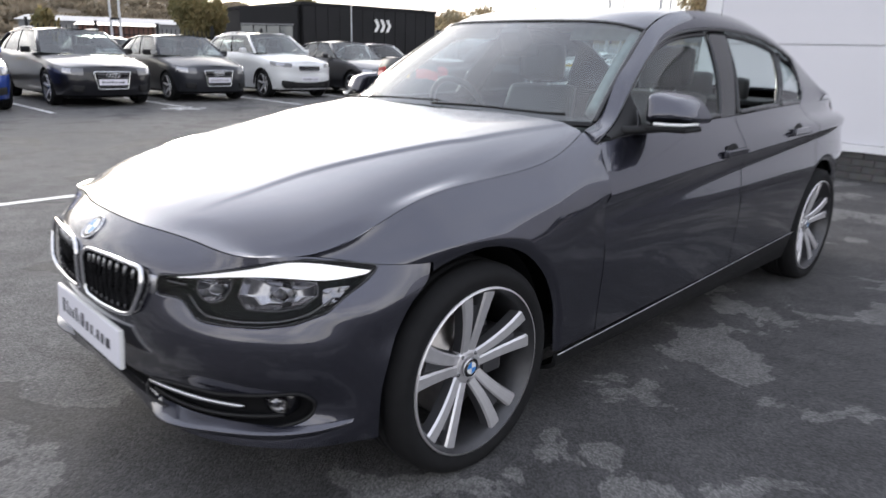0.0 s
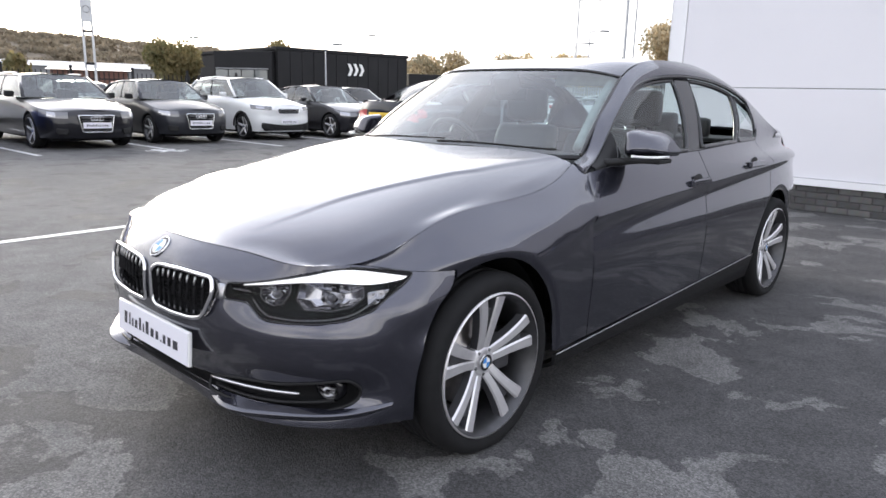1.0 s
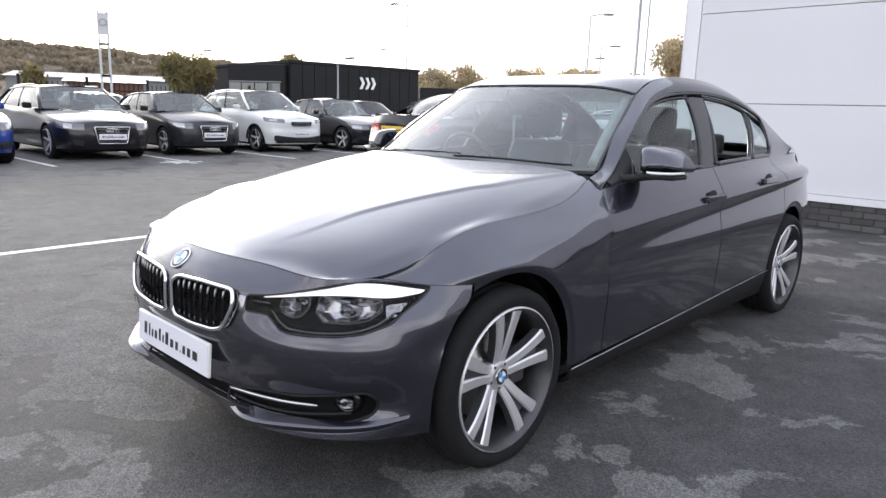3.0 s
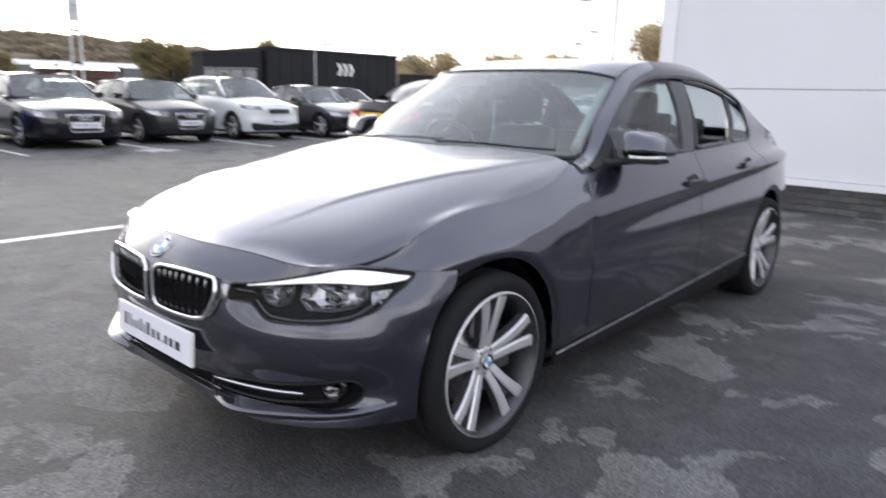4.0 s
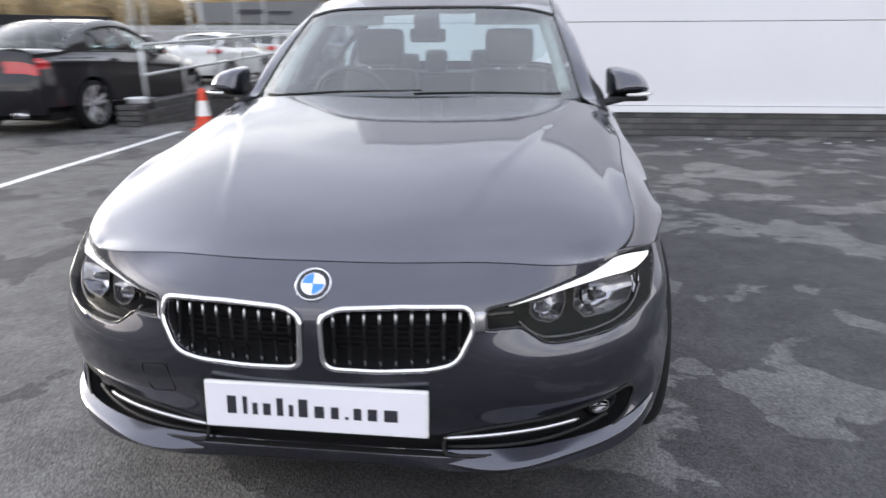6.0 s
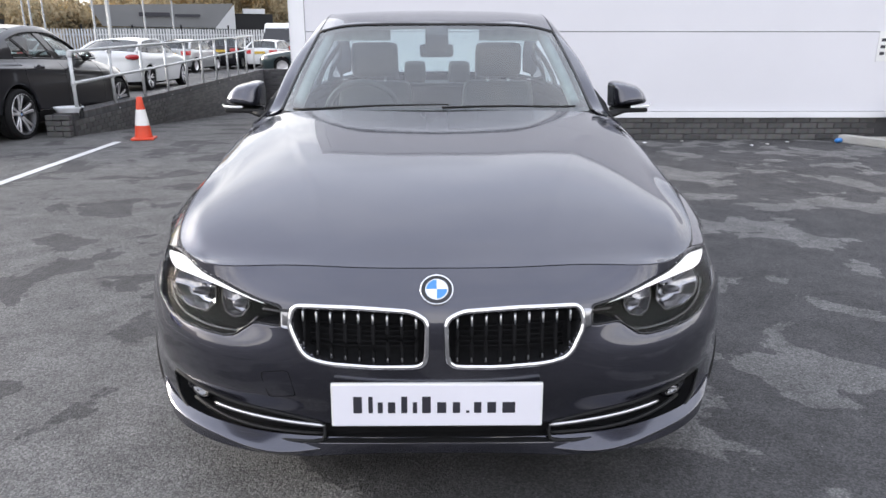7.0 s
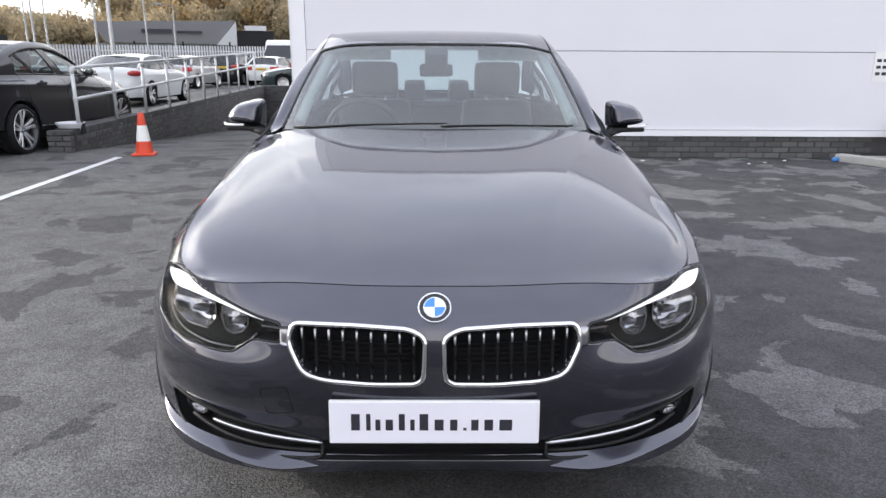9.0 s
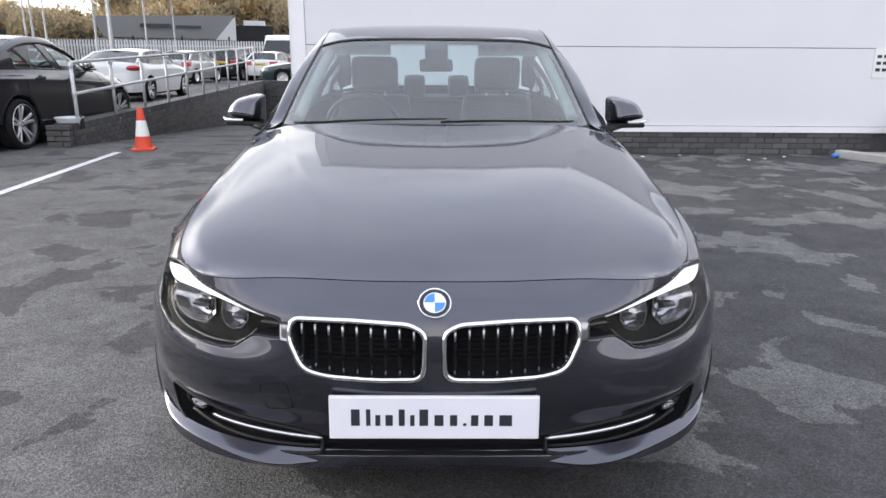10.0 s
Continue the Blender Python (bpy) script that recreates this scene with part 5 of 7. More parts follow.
def road_strip(name, pts, width, label):
    P = np.array(pts, float)
    T = np.gradient(P, axis=0)
    T /= np.linalg.norm(T, axis=1, keepdims=True)
    S = np.stack([-T[:, 1], T[:, 0]], 1) * width / 2
    verts = []
    for p, s in zip(P, S):
        verts += [(*(p - s), .004), (*(p + s), .004), (*(p + s), .0005), (*(p - s), .0005)]
    faces = []
    for i in range(len(P) - 1):
        a, b = 4 * i, 4 * i + 4
        faces += [(a, b, b + 1, a + 1), (a + 1, b + 1, b + 2, a + 2), (a, a + 3, b + 3, b)]
    return tagged(mesh_object(name, verts, faces, ROAD_PAINT, smooth=False), label, "road marking", kind="structure")


road_strip("bay_line", [(-3.70, -1.2), (-3.85, 1.6), (-4.05, 4.5), (-4.22, 7.6)], .095, "worn white painted bay line on the asphalt")

build_saloon("grey_saloon_car", "dark metallic grey four-door saloon car with a lowered rear window", PAINT, Matrix.Identity(4), rear_plate=True)

# ---- parked cars ----
def arch_cut(rows, us, centres, radius, nv=26):
    fine = loft(rows, 0, 0, us, np.linspace(0, 1, 160))
    cols = []
    for j in range(fine.shape[1]):
        c = fine[:, j]
        for cy, cz in centres:
            inside = np.hypot(c[:, 1] - cy, c[:, 2] - cz) < radius
            if inside.any():
                e = int(np.argmax(inside))
                c = spline(c[:max(e, 2)], np.linspace(0, 1, 160))
        cols.append(c[np.linspace(0, 159, nv).astype(int)])
    return np.stack(cols, axis=1)


def parked_car(name, label, paint, m, L=4.4, W=1.80, H=1.45, nose=.72, cowl=(1.25, .95), belt=.95, screen_top=(1.95, .0), roof_end=(3.2, .05), glass_end=(3.9, 1.0), tail=1.0,
               wheel=.32, axles=(.85, 3.5), big_grille=False, rear_lamps=RED_LENS, plate=True, rails=None, spokes="single", group="parked cars", cladding=False, glass_mat=None, far=False, roof_mat=None, round_lamps=False):
    """A parked car, nose towards -y. nose, belt, tail: heights of its leading edge, waist and tail; cowl, screen_top, roof_end, glass_end: (y, height)."""
    car = thing(name, label, "car", None, group)
    hw = W / 2
    glass_mat = glass_mat or TINT_GLASS

    def ring(z_nose, z_side, z_tail, grow=1.0, tuck=0.0):
        g = hw * grow
        return [(0, tuck, z_nose), (.45 * g, .03 + tuck, z_nose), (.80 * g, .17 + tuck, z_nose + (z_side - z_nose) * .05), (.955 * g, .45 + tuck * .5, z_nose + (z_side - z_nose) * .2),
                (.99 * g, axles[0] + .1, z_nose + (z_side - z_nose) * .62), (1.0 * g, cowl[0] + .45, z_side), (1.0 * g, .62 * L, z_side), (.99 * g, axles[1], z_side + (z_tail - z_side) * .5), (.94 * g, L - .42 - tuck * .5, z_tail),
                (.80 * g, L - .14 - tuck, z_tail), (.45 * g, L - .03 - tuck, z_tail), (0, L - tuck, z_tail)]

    rows = [ring(nose, belt, tail, .95, .06), ring(nose - .05, belt - .05, tail - .06, .983, .026), ring(.62, .74, .80, 1.0, .012), ring(.52, .60, .62, 1.0, 0), ring(.38, .40, .42, .985, .005), ring(.22, .22, .26, .95, .05)]
    us = np.linspace(0, 1, 70 if far else 150)
    rib = arch_cut(rows, us, [(a, wheel) for a in axles], wheel * 1.14, 18 if far else 26)
    panel("body", rib, paint, car, both=True, flange=.02, inside=(0, L / 2, .5))
    top = rib[0]
    k_cowl = int(np.argmin(np.abs(top[: len(top) // 2, 1] - cowl[0] - .05)))
    k_tail = len(top) // 2 + int(np.argmin(np.abs(top[len(top) // 2:, 1] - glass_end[0])))
    front = top[:k_cowl + 1]
    hood = []
    for t in np.linspace(0, 1, 8):
        p = front.copy()
        ends = nose + .02 + (cowl[1] - nose - .02) * (1 - np.clip(1 - front[:, 1] / cowl[0], 0, 1) ** 1.9)
        f = (1 - t)
        p[:, 0] = front[:, 0] * f
        p[:, 2] = front[:, 2] + (ends - front[:, 2]) * (1 - f ** 2)
        hood.append(p)
    panel("bonnet", np.stack(hood), paint, car, both=False, flange=0, inside=(0, L / 2, .3))
    panel("bonnet", np.stack(hood), paint, car, side=-1, flange=0, inside=(0, L / 2, .3))
    back = top[k_tail:]
    deck = []
    for t in np.linspace(0, 1, 6):
        p = back.copy()
        p[:, 0] *= 1 - t
        p[:, 2] += (.03 + (glass_end[1] - tail) * .3) * (1 - (1 - t) ** 2)
        deck.append(p)
    for s in (1, -1):
        panel("rear_deck", np.stack(deck), paint, car, side=s, flange=0, inside=(0, L / 2, .3))
    # cabin
    rw = hw * .70
    zt = H
    bz = belt + .005
    A0, A1 = np.array((hw * .90, cowl[0] + .10, bz)), np.array((rw, screen_top[0], zt - .06))
    C0, C1 = np.array((hw * .86, glass_end[0] - .05, max(bz, tail))), np.array((rw, roof_end[0], zt - .06 - roof_end[1]))
    ny = 24
    s = np.linspace(0, 1, ny)
    low = np.stack([np.array((np.interp(q, (0, .15, .8, 1), (hw * .90, hw * .925, hw * .915, hw * .86)), A0[1] + q * (C0[1] - A0[1]), bz + (C0[2] - bz) * max(0, (q - .6) / .4))) for q in s])
    up = np.stack([np.array((np.interp(q, (0, .5, 1), (rw, rw * 1.03, rw)), A1[1] + q * (C1[1] - A1[1]), A1[2] + .035 * math.sin(math.pi * q) + (C1[2] - A1[2]) * q)) for q in s])
    side_glass = strip_between(low, up, 6, .02)
    ws = loft([[(0, cowl[0], cowl[1]), (hw * .5, cowl[0] + .02, cowl[1]), tuple(A0 - (.02, .01, -.005))], [(0, screen_top[0] - .06, zt - .025), (rw * .6, screen_top[0] - .045, zt - .032), tuple(A1 - (.02, .01, 0))]], 12, 8)
    panel("windscreen", ws, glass_mat, car, both=True, flange=.003, inside=(0, L / 2, .5))
    rg = loft([[(0, roof_end[0] + .05, zt - .03 - roof_end[1]), (rw * .6, roof_end[0] + .04, zt - .035 - roof_end[1]), tuple(C1 + (-.02, .005, 0))], [(0, glass_end[0] + .02, glass_end[1]), (hw * .5, glass_end[0], glass_end[1]), tuple(C0 + (-.02, .01, 0))]], 12, 8)
    panel("rear_window", rg, glass_mat, car, both=True, flange=.003, inside=(0, L / 2, .5))
    rows_r = []
    for t in np.linspace(0, 1, 6):
        p = up.copy()
        p[:, 0] *= 1 - t
        p[:, 2] += .055 * (1 - (1 - t) ** 2) + .008
        p[0, 1] -= .06 * t
        p[-1, 1] += .05 * t
        rows_r.append(p)
    for sd in (1, -1):
        S = np.array([sd, 1, 1])
        panel("side_window", side_glass, glass_mat, car, side=sd, flange=.003, inside=(0, L / 2, .5))
        panel("roof", np.stack(rows_r), roof_mat or paint, car, side=sd, flange=.01, inside=(0, L / 2, .5))
        for a, b, r in ((A0, A1, .035), (C0, C1, .05)):
            tube("pillar", [a * S, (a + b) / 2 * S + np.array((.012 * sd, 0, 0)), b * S], r, paint, car, flat=.6)
        for q, r in ((10, .026), (18 if L > 4.2 else 16, .022)):
            tube("pillar", [low[q] * S, (low[q] + up[q]) / 2 * S + np.array((.012 * sd, 0, 0)), up[q] * S], r, GLOSS_BLACK, car, flat=.5)
        tube("roof_edge", up * S, .022, paint, car, sides=6)
        tube("waist_trim", low * S, .012, rails or GLOSS_BLACK, car, sides=6)
        if rails:
            tube("roof_rail", (up[3:21] + np.array((-.03, 0, .055))) * S, .016, rails, car, "silver roof rail", sides=6)
        # mirrors
        bm = bmesh.new()
        box(bm, hw * .97, hw * .97 + .17, cowl[0] + .40, cowl[0] + .50, belt + .0, belt + .12, bevel=.03)
        for v in bm.verts:
            v.co.x *= sd
        part("door_mirror", bm, paint if not big_grille else BLACK, car, smooth=True)
        # lamps
        sel = [j for j in range(len(us)) if rib[0, j, 1] < L * .4 and .52 * hw < rib[3, j, 0] < .945 * hw]
        iv = [i for i in range(rib.shape[0])]
        zz = rib[:, sel[0], 2]
        rowsel = [i for i in iv if nose - .14 < zz[i] < nose - .005]
        if len(rowsel) > 1 and len(sel) > 1:
            P = rib[rowsel[0]:rowsel[-1] + 1, sel[0]:sel[-1] + 1]
            N = normals_of(P)
            N = N if (N * (P - np.array((0, L / 2, .5)))).sum() > 0 else -N
            lamp = panel("headlamp", P + N * .006, AMBER, car, "clear headlamp", side=sd, flange=.012, inside=(0, L / 2, .5))
            if P.shape[0] > 3 and P.shape[1] > 8:
                panel("lamp_core", P[1:-1, 5:-5] + N[1:-1, 5:-5] * .010, LAMP_CHROME, lamp, side=sd, flange=.003, inside=(0, L / 2, .5))
        sel = [j for j in range(len(us)) if rib[0, j, 1] > L * .6 and rib[3, j, 1] > L - .36 and rib[3, j, 0] > .50 * hw]
        zz = rib[:, sel[-1], 2]
        rowsel = [i for i in iv if tail - .26 < zz[i] < tail - .07]
        if round_lamps:
            bm = bmesh.new()
            bmesh.ops.create_uvsphere(bm, u_segments=20, v_segments=12, radius=1, matrix=Matrix.Translation((sd * hw * .80, L - .185, tail - .13)) @ Matrix.Rotation(radians(-sd * 42), 4, "Z") @ Matrix.Diagonal((.20, .07, .075, 1)))
            part("tail_lamp", bm, rear_lamps, car, "almond-shaped red tail lamp", smooth=True)
        elif len(rowsel) > 1 and len(sel) > 1:
            P = rib[rowsel[0]:rowsel[-1] + 1, sel[0]:sel[-1] + 1]
            N = normals_of(P)
            N = N if (N * (P - np.array((0, L / 2, .5)))).sum() > 0 else -N
            panel("tail_lamp", P + N * .006, rear_lamps, car, "red tail lamp", side=sd, flange=.012, inside=(0, L / 2, .5))
        for a in axles:
            if far:
                plain_wheel(car, sd * (hw - .13), a, wheel, sd, wheel)
            else:
                build_wheel(car, sd * (hw - .125), a, wheel, sd, style=spokes, radius=wheel, rim=wheel - .085, label="alloy wheel with a black tyre")
            liner = []
            for x in np.linspace(hw * .95, .45, 4):
                liner.append([(x * sd, a + wheel * 1.15 * math.cos(t), wheel + wheel * 1.15 * math.sin(t)) for t in np.linspace(-.4, math.pi + .4, 24)])
            mesh_object("arch_liner", np.array(liner).reshape(-1, 3), [(i * 24 + j, i * 24 + j + 1, (i + 1) * 24 + j + 1, (i + 1) * 24 + j) for i in range(3) for j in range(23)], VOID, car)
            if cladding:
                arc = [(hw * 1.0 * sd, a + wheel * 1.15 * math.cos(t), wheel + wheel * 1.15 * math.sin(t)) for t in np.linspace(.0, math.pi, 24)]
                tube("arch_trim", arc, .022, BLACK, car, sides=6)
    # nose
    y0 = lambda x: float(np.interp(abs(x), rib[rib.shape[0] // 2, :40, 0], rib[rib.shape[0] // 2, :40, 1]))
    gw, g0, g1 = (.34, .34, nose - .07) if big_grille else (.32, nose - .19, nose - .075)
    out = rounded([(-gw, g1), (gw, g1), (gw * (.80 if big_grille else .9), g0), (-gw * (.80 if big_grille else .9), g0)], .04, 4)
    face = lambda x, z, pr: np.array((x, y0(x) - pr - .004 + .25 * max(0, z - .62) ** 1.0 * .25, z))
    gr = ring_patch("grille", out, .012, GLOSS_BLACK, car, "dark radiator grille", rings=4, place=face, thick=.03)
    tube("grille_surround", [face(x, z, .014) for x, z in out], .012 if big_grille else .008, CHROME, gr, closed=True, sides=6)
    for k in range(5):
        z = g0 + (g1 - g0) * (k + .7) / 5.4
        tube("grille_bar", [face(x, z, .015) for x in np.linspace(-gw * .82, gw * .82, 7)], .005, ALLOY_DARK, gr, sides=5)
    if big_grille:
        for k in range(4):
            tube("emblem_ring", [face(-.084 + .056 * k + .036 * math.cos(a), g1 - .062 + .036 * math.sin(a), .024) for a in np.linspace(0, 2 * math.pi, 18, endpoint=False)], .007, CHROME, gr, "plain chrome ring", closed=True, sides=6)
    if cladding:
        low = rounded([(-.70, .44), (.70, .44), (.66, .24), (-.66, .24)], .04, 4)
        ring_patch("bumper_cladding", low, .006, BLACK, car, "black lower bumper trim", rings=5, place=face, thick=.02)
    ik = rounded([(-.46, .36), (.46, .36), (.42, .25), (-.42, .25)], .03, 3)
    if not big_grille:
        ring_patch("lower_intake", ik, .010, BLACK, car, rings=3, place=face, thick=.02)
    for sd in (1, -1):
        fo = [(sd * x, z) for x, z in ((.50, .40), (.70, .42), (.70, .30), (.52, .28))]
        ring_patch("side_intake", rounded(fo, .03, 3), .010, BLACK, car, rings=3, place=face, thick=.02)
    box_part("underbody", (-hw * .8, hw * .8, .3, L - .3, .16, .30), VOID, car, bevel=.02)
    box_part("cabin_interior", (-hw * .80, hw * .80, cowl[0] + .15, glass_end[0] - .2, .30, belt - .02), VOID, car, bevel=.02)
    if not far:
        for x in (-.36, .36):
            bm = bmesh.new()
            box(bm, x - .23, x + .23, screen_top[0] + .35, screen_top[0] + .48, belt - .1, belt + .16, bevel=.04)
            box(bm, x - .12, x + .12, screen_top[0] + .40, screen_top[0] + .49, belt + .18, belt + .34, bevel=.03)
            part("seat", bm, LEATHER, car)
    if plate:
        number_plate(car, pose(0, y0(0) - .030, .47, 90, 0, 0), WHITE_PLATE)
        number_plate(car, pose(0, L + .006, tail - .20, 90, 0, 180), YELLOW_PLATE)
    car.matrix_world = m
    return car


def plain_wheel(parent, x, y, z, side, radius):
    w = new("wheel")
    w.parent = parent
    w.matrix_basis = pose(x, y, z, 0, 0, 0 if side > 0 else 180)
    lathe("tyre", [(radius * .68, -.09), (radius, -.085), (radius, .085), (radius * .9, .10), (radius * .68, .09)], RUBBER, w, steps=28)
    lathe("rim", [(radius * .70, .088), (radius * .62, .075), (radius * .55, .055), (radius * .2, .07), (0, .07)], ALLOY, w, steps=20)
    return w


def at(x, y, turn):
    return pose(x, y, 0, 0, 0, turn)


BLACK_PAINT = car_paint("black_paint", (0.011, 0.011, 0.015), .3, .3, .9)
GREY_PAINT = car_paint("dark_grey_paint", (0.040, 0.042, 0.050), .6, .4, .45)
WHITE_PAINT = car_paint("white_paint", (0.72, 0.73, 0.74), .05, .3)
BLUE_PAINT = car_paint("blue_paint", (0.015, 0.055, 0.30), .4, .3)
SILVER_PAINT = car_paint("silver_paint", (0.42, 0.43, 0.44), .6, .3)
GREEN_PAINT = car_paint("dark_green_paint", (0.03, 0.05, 0.055), .5, .3)
RED_PAINT = car_paint("red_paint", (0.30, 0.02, 0.02), .3, .3)
CLEAR_CAR_GLASS = glass("car_glass", (0.55, 0.62, 0.62), f0=0.15)

# row that faces the grey car: noses towards +x
ESTATE = dict(L=4.92, W=1.86, H=1.46, nose=.73, cowl=(1.32, .97), belt=.97, screen_top=(2.12, 0), roof_end=(4.15, .05), glass_end=(4.72, 1.03), tail=1.03, axles=(.95, 3.80), wheel=.335)
HATCH = dict(L=3.95, W=1.74, H=1.42, nose=.74, cowl=(1.10, .97), belt=.96, screen_top=(1.80, 0), roof_end=(3.25, .06), glass_end=(3.75, 1.0), tail=1.0, axles=(.80, 3.27), wheel=.31)
CROSS = dict(L=4.16, W=1.74, H=1.55, nose=.86, cowl=(1.12, 1.06), belt=1.05, screen_top=(1.85, 0), roof_end=(3.55, .06), glass_end=(3.98, 1.10), tail=1.08, axles=(.83, 3.37), wheel=.325)
SALOON = dict(L=4.63, W=1.81, H=1.42, nose=.71, cowl=(1.38, .96), belt=.96, screen_top=(2.02, 0), roof_end=(3.15, .05), glass_end=(3.85, 1.03), tail=1.01, axles=(.79, 3.60), wheel=.325)
COUPE = dict(L=4.26, W=1.81, H=1.40, nose=.72, cowl=(1.25, .96), belt=.97, screen_top=(2.0, 0), roof_end=(3.30, .06), glass_end=(4.00, 1.06), tail=1.02, axles=(.85, 3.43), wheel=.325)

parked_car("blue_hatchback_car", "bright blue hatchback parked nose-out", BLUE_PAINT, at(-11.48, 1.85, 91), **HATCH)
parked_car("black_estate_car", "black estate car with a tall chrome-edged grille", BLACK_PAINT, at(-11.96, 4.40, 90), big_grille=True, rails=SATIN, glass_mat=CLEAR_CAR_GLASS, **ESTATE)
parked_car("grey_hatchback_car", "dark grey small hatchback with a tall black grille", GREY_PAINT, at(-12.47, 6.84, 90), big_grille=True, glass_mat=CLEAR_CAR_GLASS, **HATCH)
parked_car("white_crossover_car", "white crossover with silver roof rails and black lower trim", WHITE_PAINT, at(-12.68, 9.35, 90), rails=SATIN, cladding=True, glass_mat=CLEAR_CAR_GLASS, **CROSS)
parked_car("black_saloon_car", "black saloon parked nose-out with clear windows", BLACK_PAINT, at(-12.31, 11.84, 92), glass_mat=CLEAR_CAR_GLASS, **SALOON)
build_saloon("dark_saloon_car", "dark saloon with red tail lamps and a yellow rear plate", BLACK_PAINT, at(-6.52, 11.78, 180) @ Matrix.Scale(1.06, 4), group="parked cars")
parked_car("white_coupe_car", "white coupe with dark windows and red tail lamps", WHITE_PAINT, at(-8.75, 21.35, 180), spokes="double", round_lamps=True, plate=False, **COUPE)
# further rows
parked_car("white_saloon_car", "white saloon in the row behind", WHITE_PAINT, at(-23.0, 2.4, -90), far=True, **SALOON)
parked_car("silver_hatchback_car", "silver hatchback in the row behind", SILVER_PAINT, at(-24.5, 7.6, -90), far=True, **HATCH)
parked_car("white_saloon_car", "white saloon parked beside a dark one", WHITE_PAINT, at(-15.2, 15.3, 90), far=True, **SALOON)
parked_car("dark_crossover_car", "dark crossover beyond the row", GREEN_PAINT, at(-19.5, 20.6, 45), far=True, **CROSS)
parked_car("silver_saloon_car", "silver saloon in the row behind", SILVER_PAINT, at(-24.3, 12.2, -90), far=True, **SALOON)
for x, y, turn, paint, dims, word in ((-11.15, 32.9, 176, SILVER_PAINT, HATCH, "silver hatchback"), (-10.5, 37.6, 178, BLACK_PAINT, CROSS, "black crossover"), (-12.9, 40.4, 177, GREY_PAINT, SALOON, "grey saloon"),
                                      (-8.4, 37.2, 176, WHITE_PAINT, HATCH, "white hatchback"), (-6.5, 37.6, 178, RED_PAINT, HATCH, "red hatchback"), (-16.8, 31.0, 178, WHITE_PAINT, SALOON, "white saloon"),
                                      (-14.6, 34.2, 178, SILVER_PAINT, SALOON, "silver saloon"), (-7.45, 28.5, -83, GREEN_PAINT, ESTATE, "dark green estate")):
    parked_car(word.replace(" ", "_") + "_car", word + " parked on the upper yard", paint, at(x, y, turn), far=True, **dims)

# ---- yard: ramp wall, railing, cone, kerb, litter ----
def ramp_wall_x(y):
    return -5.2 - .087 * max(0, min(y, 26) - 8.2)


def build_ramp_wall():
    w = thing("retaining_wall", "low dark brick wall along the ramp with a brick coping", "wall", kind="structure")
    ys = np.linspace(8.2, 25, 30)
    verts, faces = [], []
    for y in ys:
        x = ramp_wall_x(y)
        for dx, z in ((.0, -1.5), (.0, .225), (-.30, .225), (-.30, -1.5)):
            verts.append((x + dx + .14, y, z))
    for i in range(len(ys) - 1):
        for k in range(4):
            a, b = 4 * i + k, 4 * i + (k + 1) % 4
            faces.append((a, b, b + 4, a + 4))
    faces += [(3, 2, 1, 0), (len(verts) - 4, len(verts) - 3, len(verts) - 2, len(verts) - 1)]
    mesh_object("wall_core", verts, faces, MORTAR, w, smooth=False)
    return w


RAMP_WALL = build_ramp_wall()
CROSS_WALL = box_part("cross_wall", (-6.9, -1.9, 25.09, 25.3, -1.6, .22), MORTAR, None, bevel=0)
tagged(CROSS_WALL, "dark brick wall across the end of the ramp", "wall", kind="structure")


def build_railing():
    r = thing("railing", "galvanised tubular railing on the brick wall", "railing")
    ys = [8.48 + 1.5 * k for k in range(11)]

    def lift(y):
        return .225 + .024 * (y - 8.5)

    for h in (.48, .91):
        tube("rail", [(ramp_wall_x(y) + .08, y, lift(y) + h - (.04 if h > 1 else 0)) for y in ys], .024, GALVANISED, r, sides=10)
    for k, y in enumerate(ys):
        x = ramp_wall_x(y) + .08
        p = tube("post", [(x, y, .225), (x, y, lift(y) + .87)], .026, GALVANISED, r, sides=10)
        lathe("base_flange", [(0, .245), (.062, .245), (.066, .238), (.066, .225), (0, .225)], GALVANISED, p, axis="z", steps=16, m=Matrix.Translation((x, y, 0)))
        for h in (.48, .87):
            lathe("clamp", [(.030, -.035), (.034, -.03), (.034, .03), (.030, .035)], GALVANISED, p, axis="z", steps=12, m=Matrix.Translation((x, y, lift(y) + h)))
    return r


build_railing()


def build_cone(x, y):
    c = thing("traffic_cone", "orange traffic cone with a white band", "traffic cone", pose(x, y, 0, 0, 0, 12))
    bm = bmesh.new()
    box(bm, -.145, .145, -.145, .145, 0, .03, bevel=.012)
    part("base", bm, CONE_ORANGE, c)
    lathe("cone", [(.118, .029), (.110, .05), (.096, .16), (.090, .19)], CONE_ORANGE, c, axis="z", steps=32)
    lathe("reflective_band", [(.0915, .19), (.060, .40)], CONE_WHITE, c, "white reflective band", axis="z", steps=32)
    lathe("tip", [(.059, .40), (.034, .56), (.029, .565), (.024, .56), (.022, .50)], CONE_ORANGE, c, axis="z", steps=32)
    return c


build_cone(-3.98, 7.86)


def build_bucket():
    b = thing("broken_tub", "crushed pale plastic tub beside the railing post", "tub", pose(-5.22, 8.40, .226, 0, 0, 20))
    lathe("tub", [(0, .002), (.13, .004), (.185, .155), (.196, .162), (.190, .150), (.125, .012), (0, .010)], principled("pale_plastic", (.74, .76, .80), .4, grain=8.0), b, axis="z", steps=20)
    return b


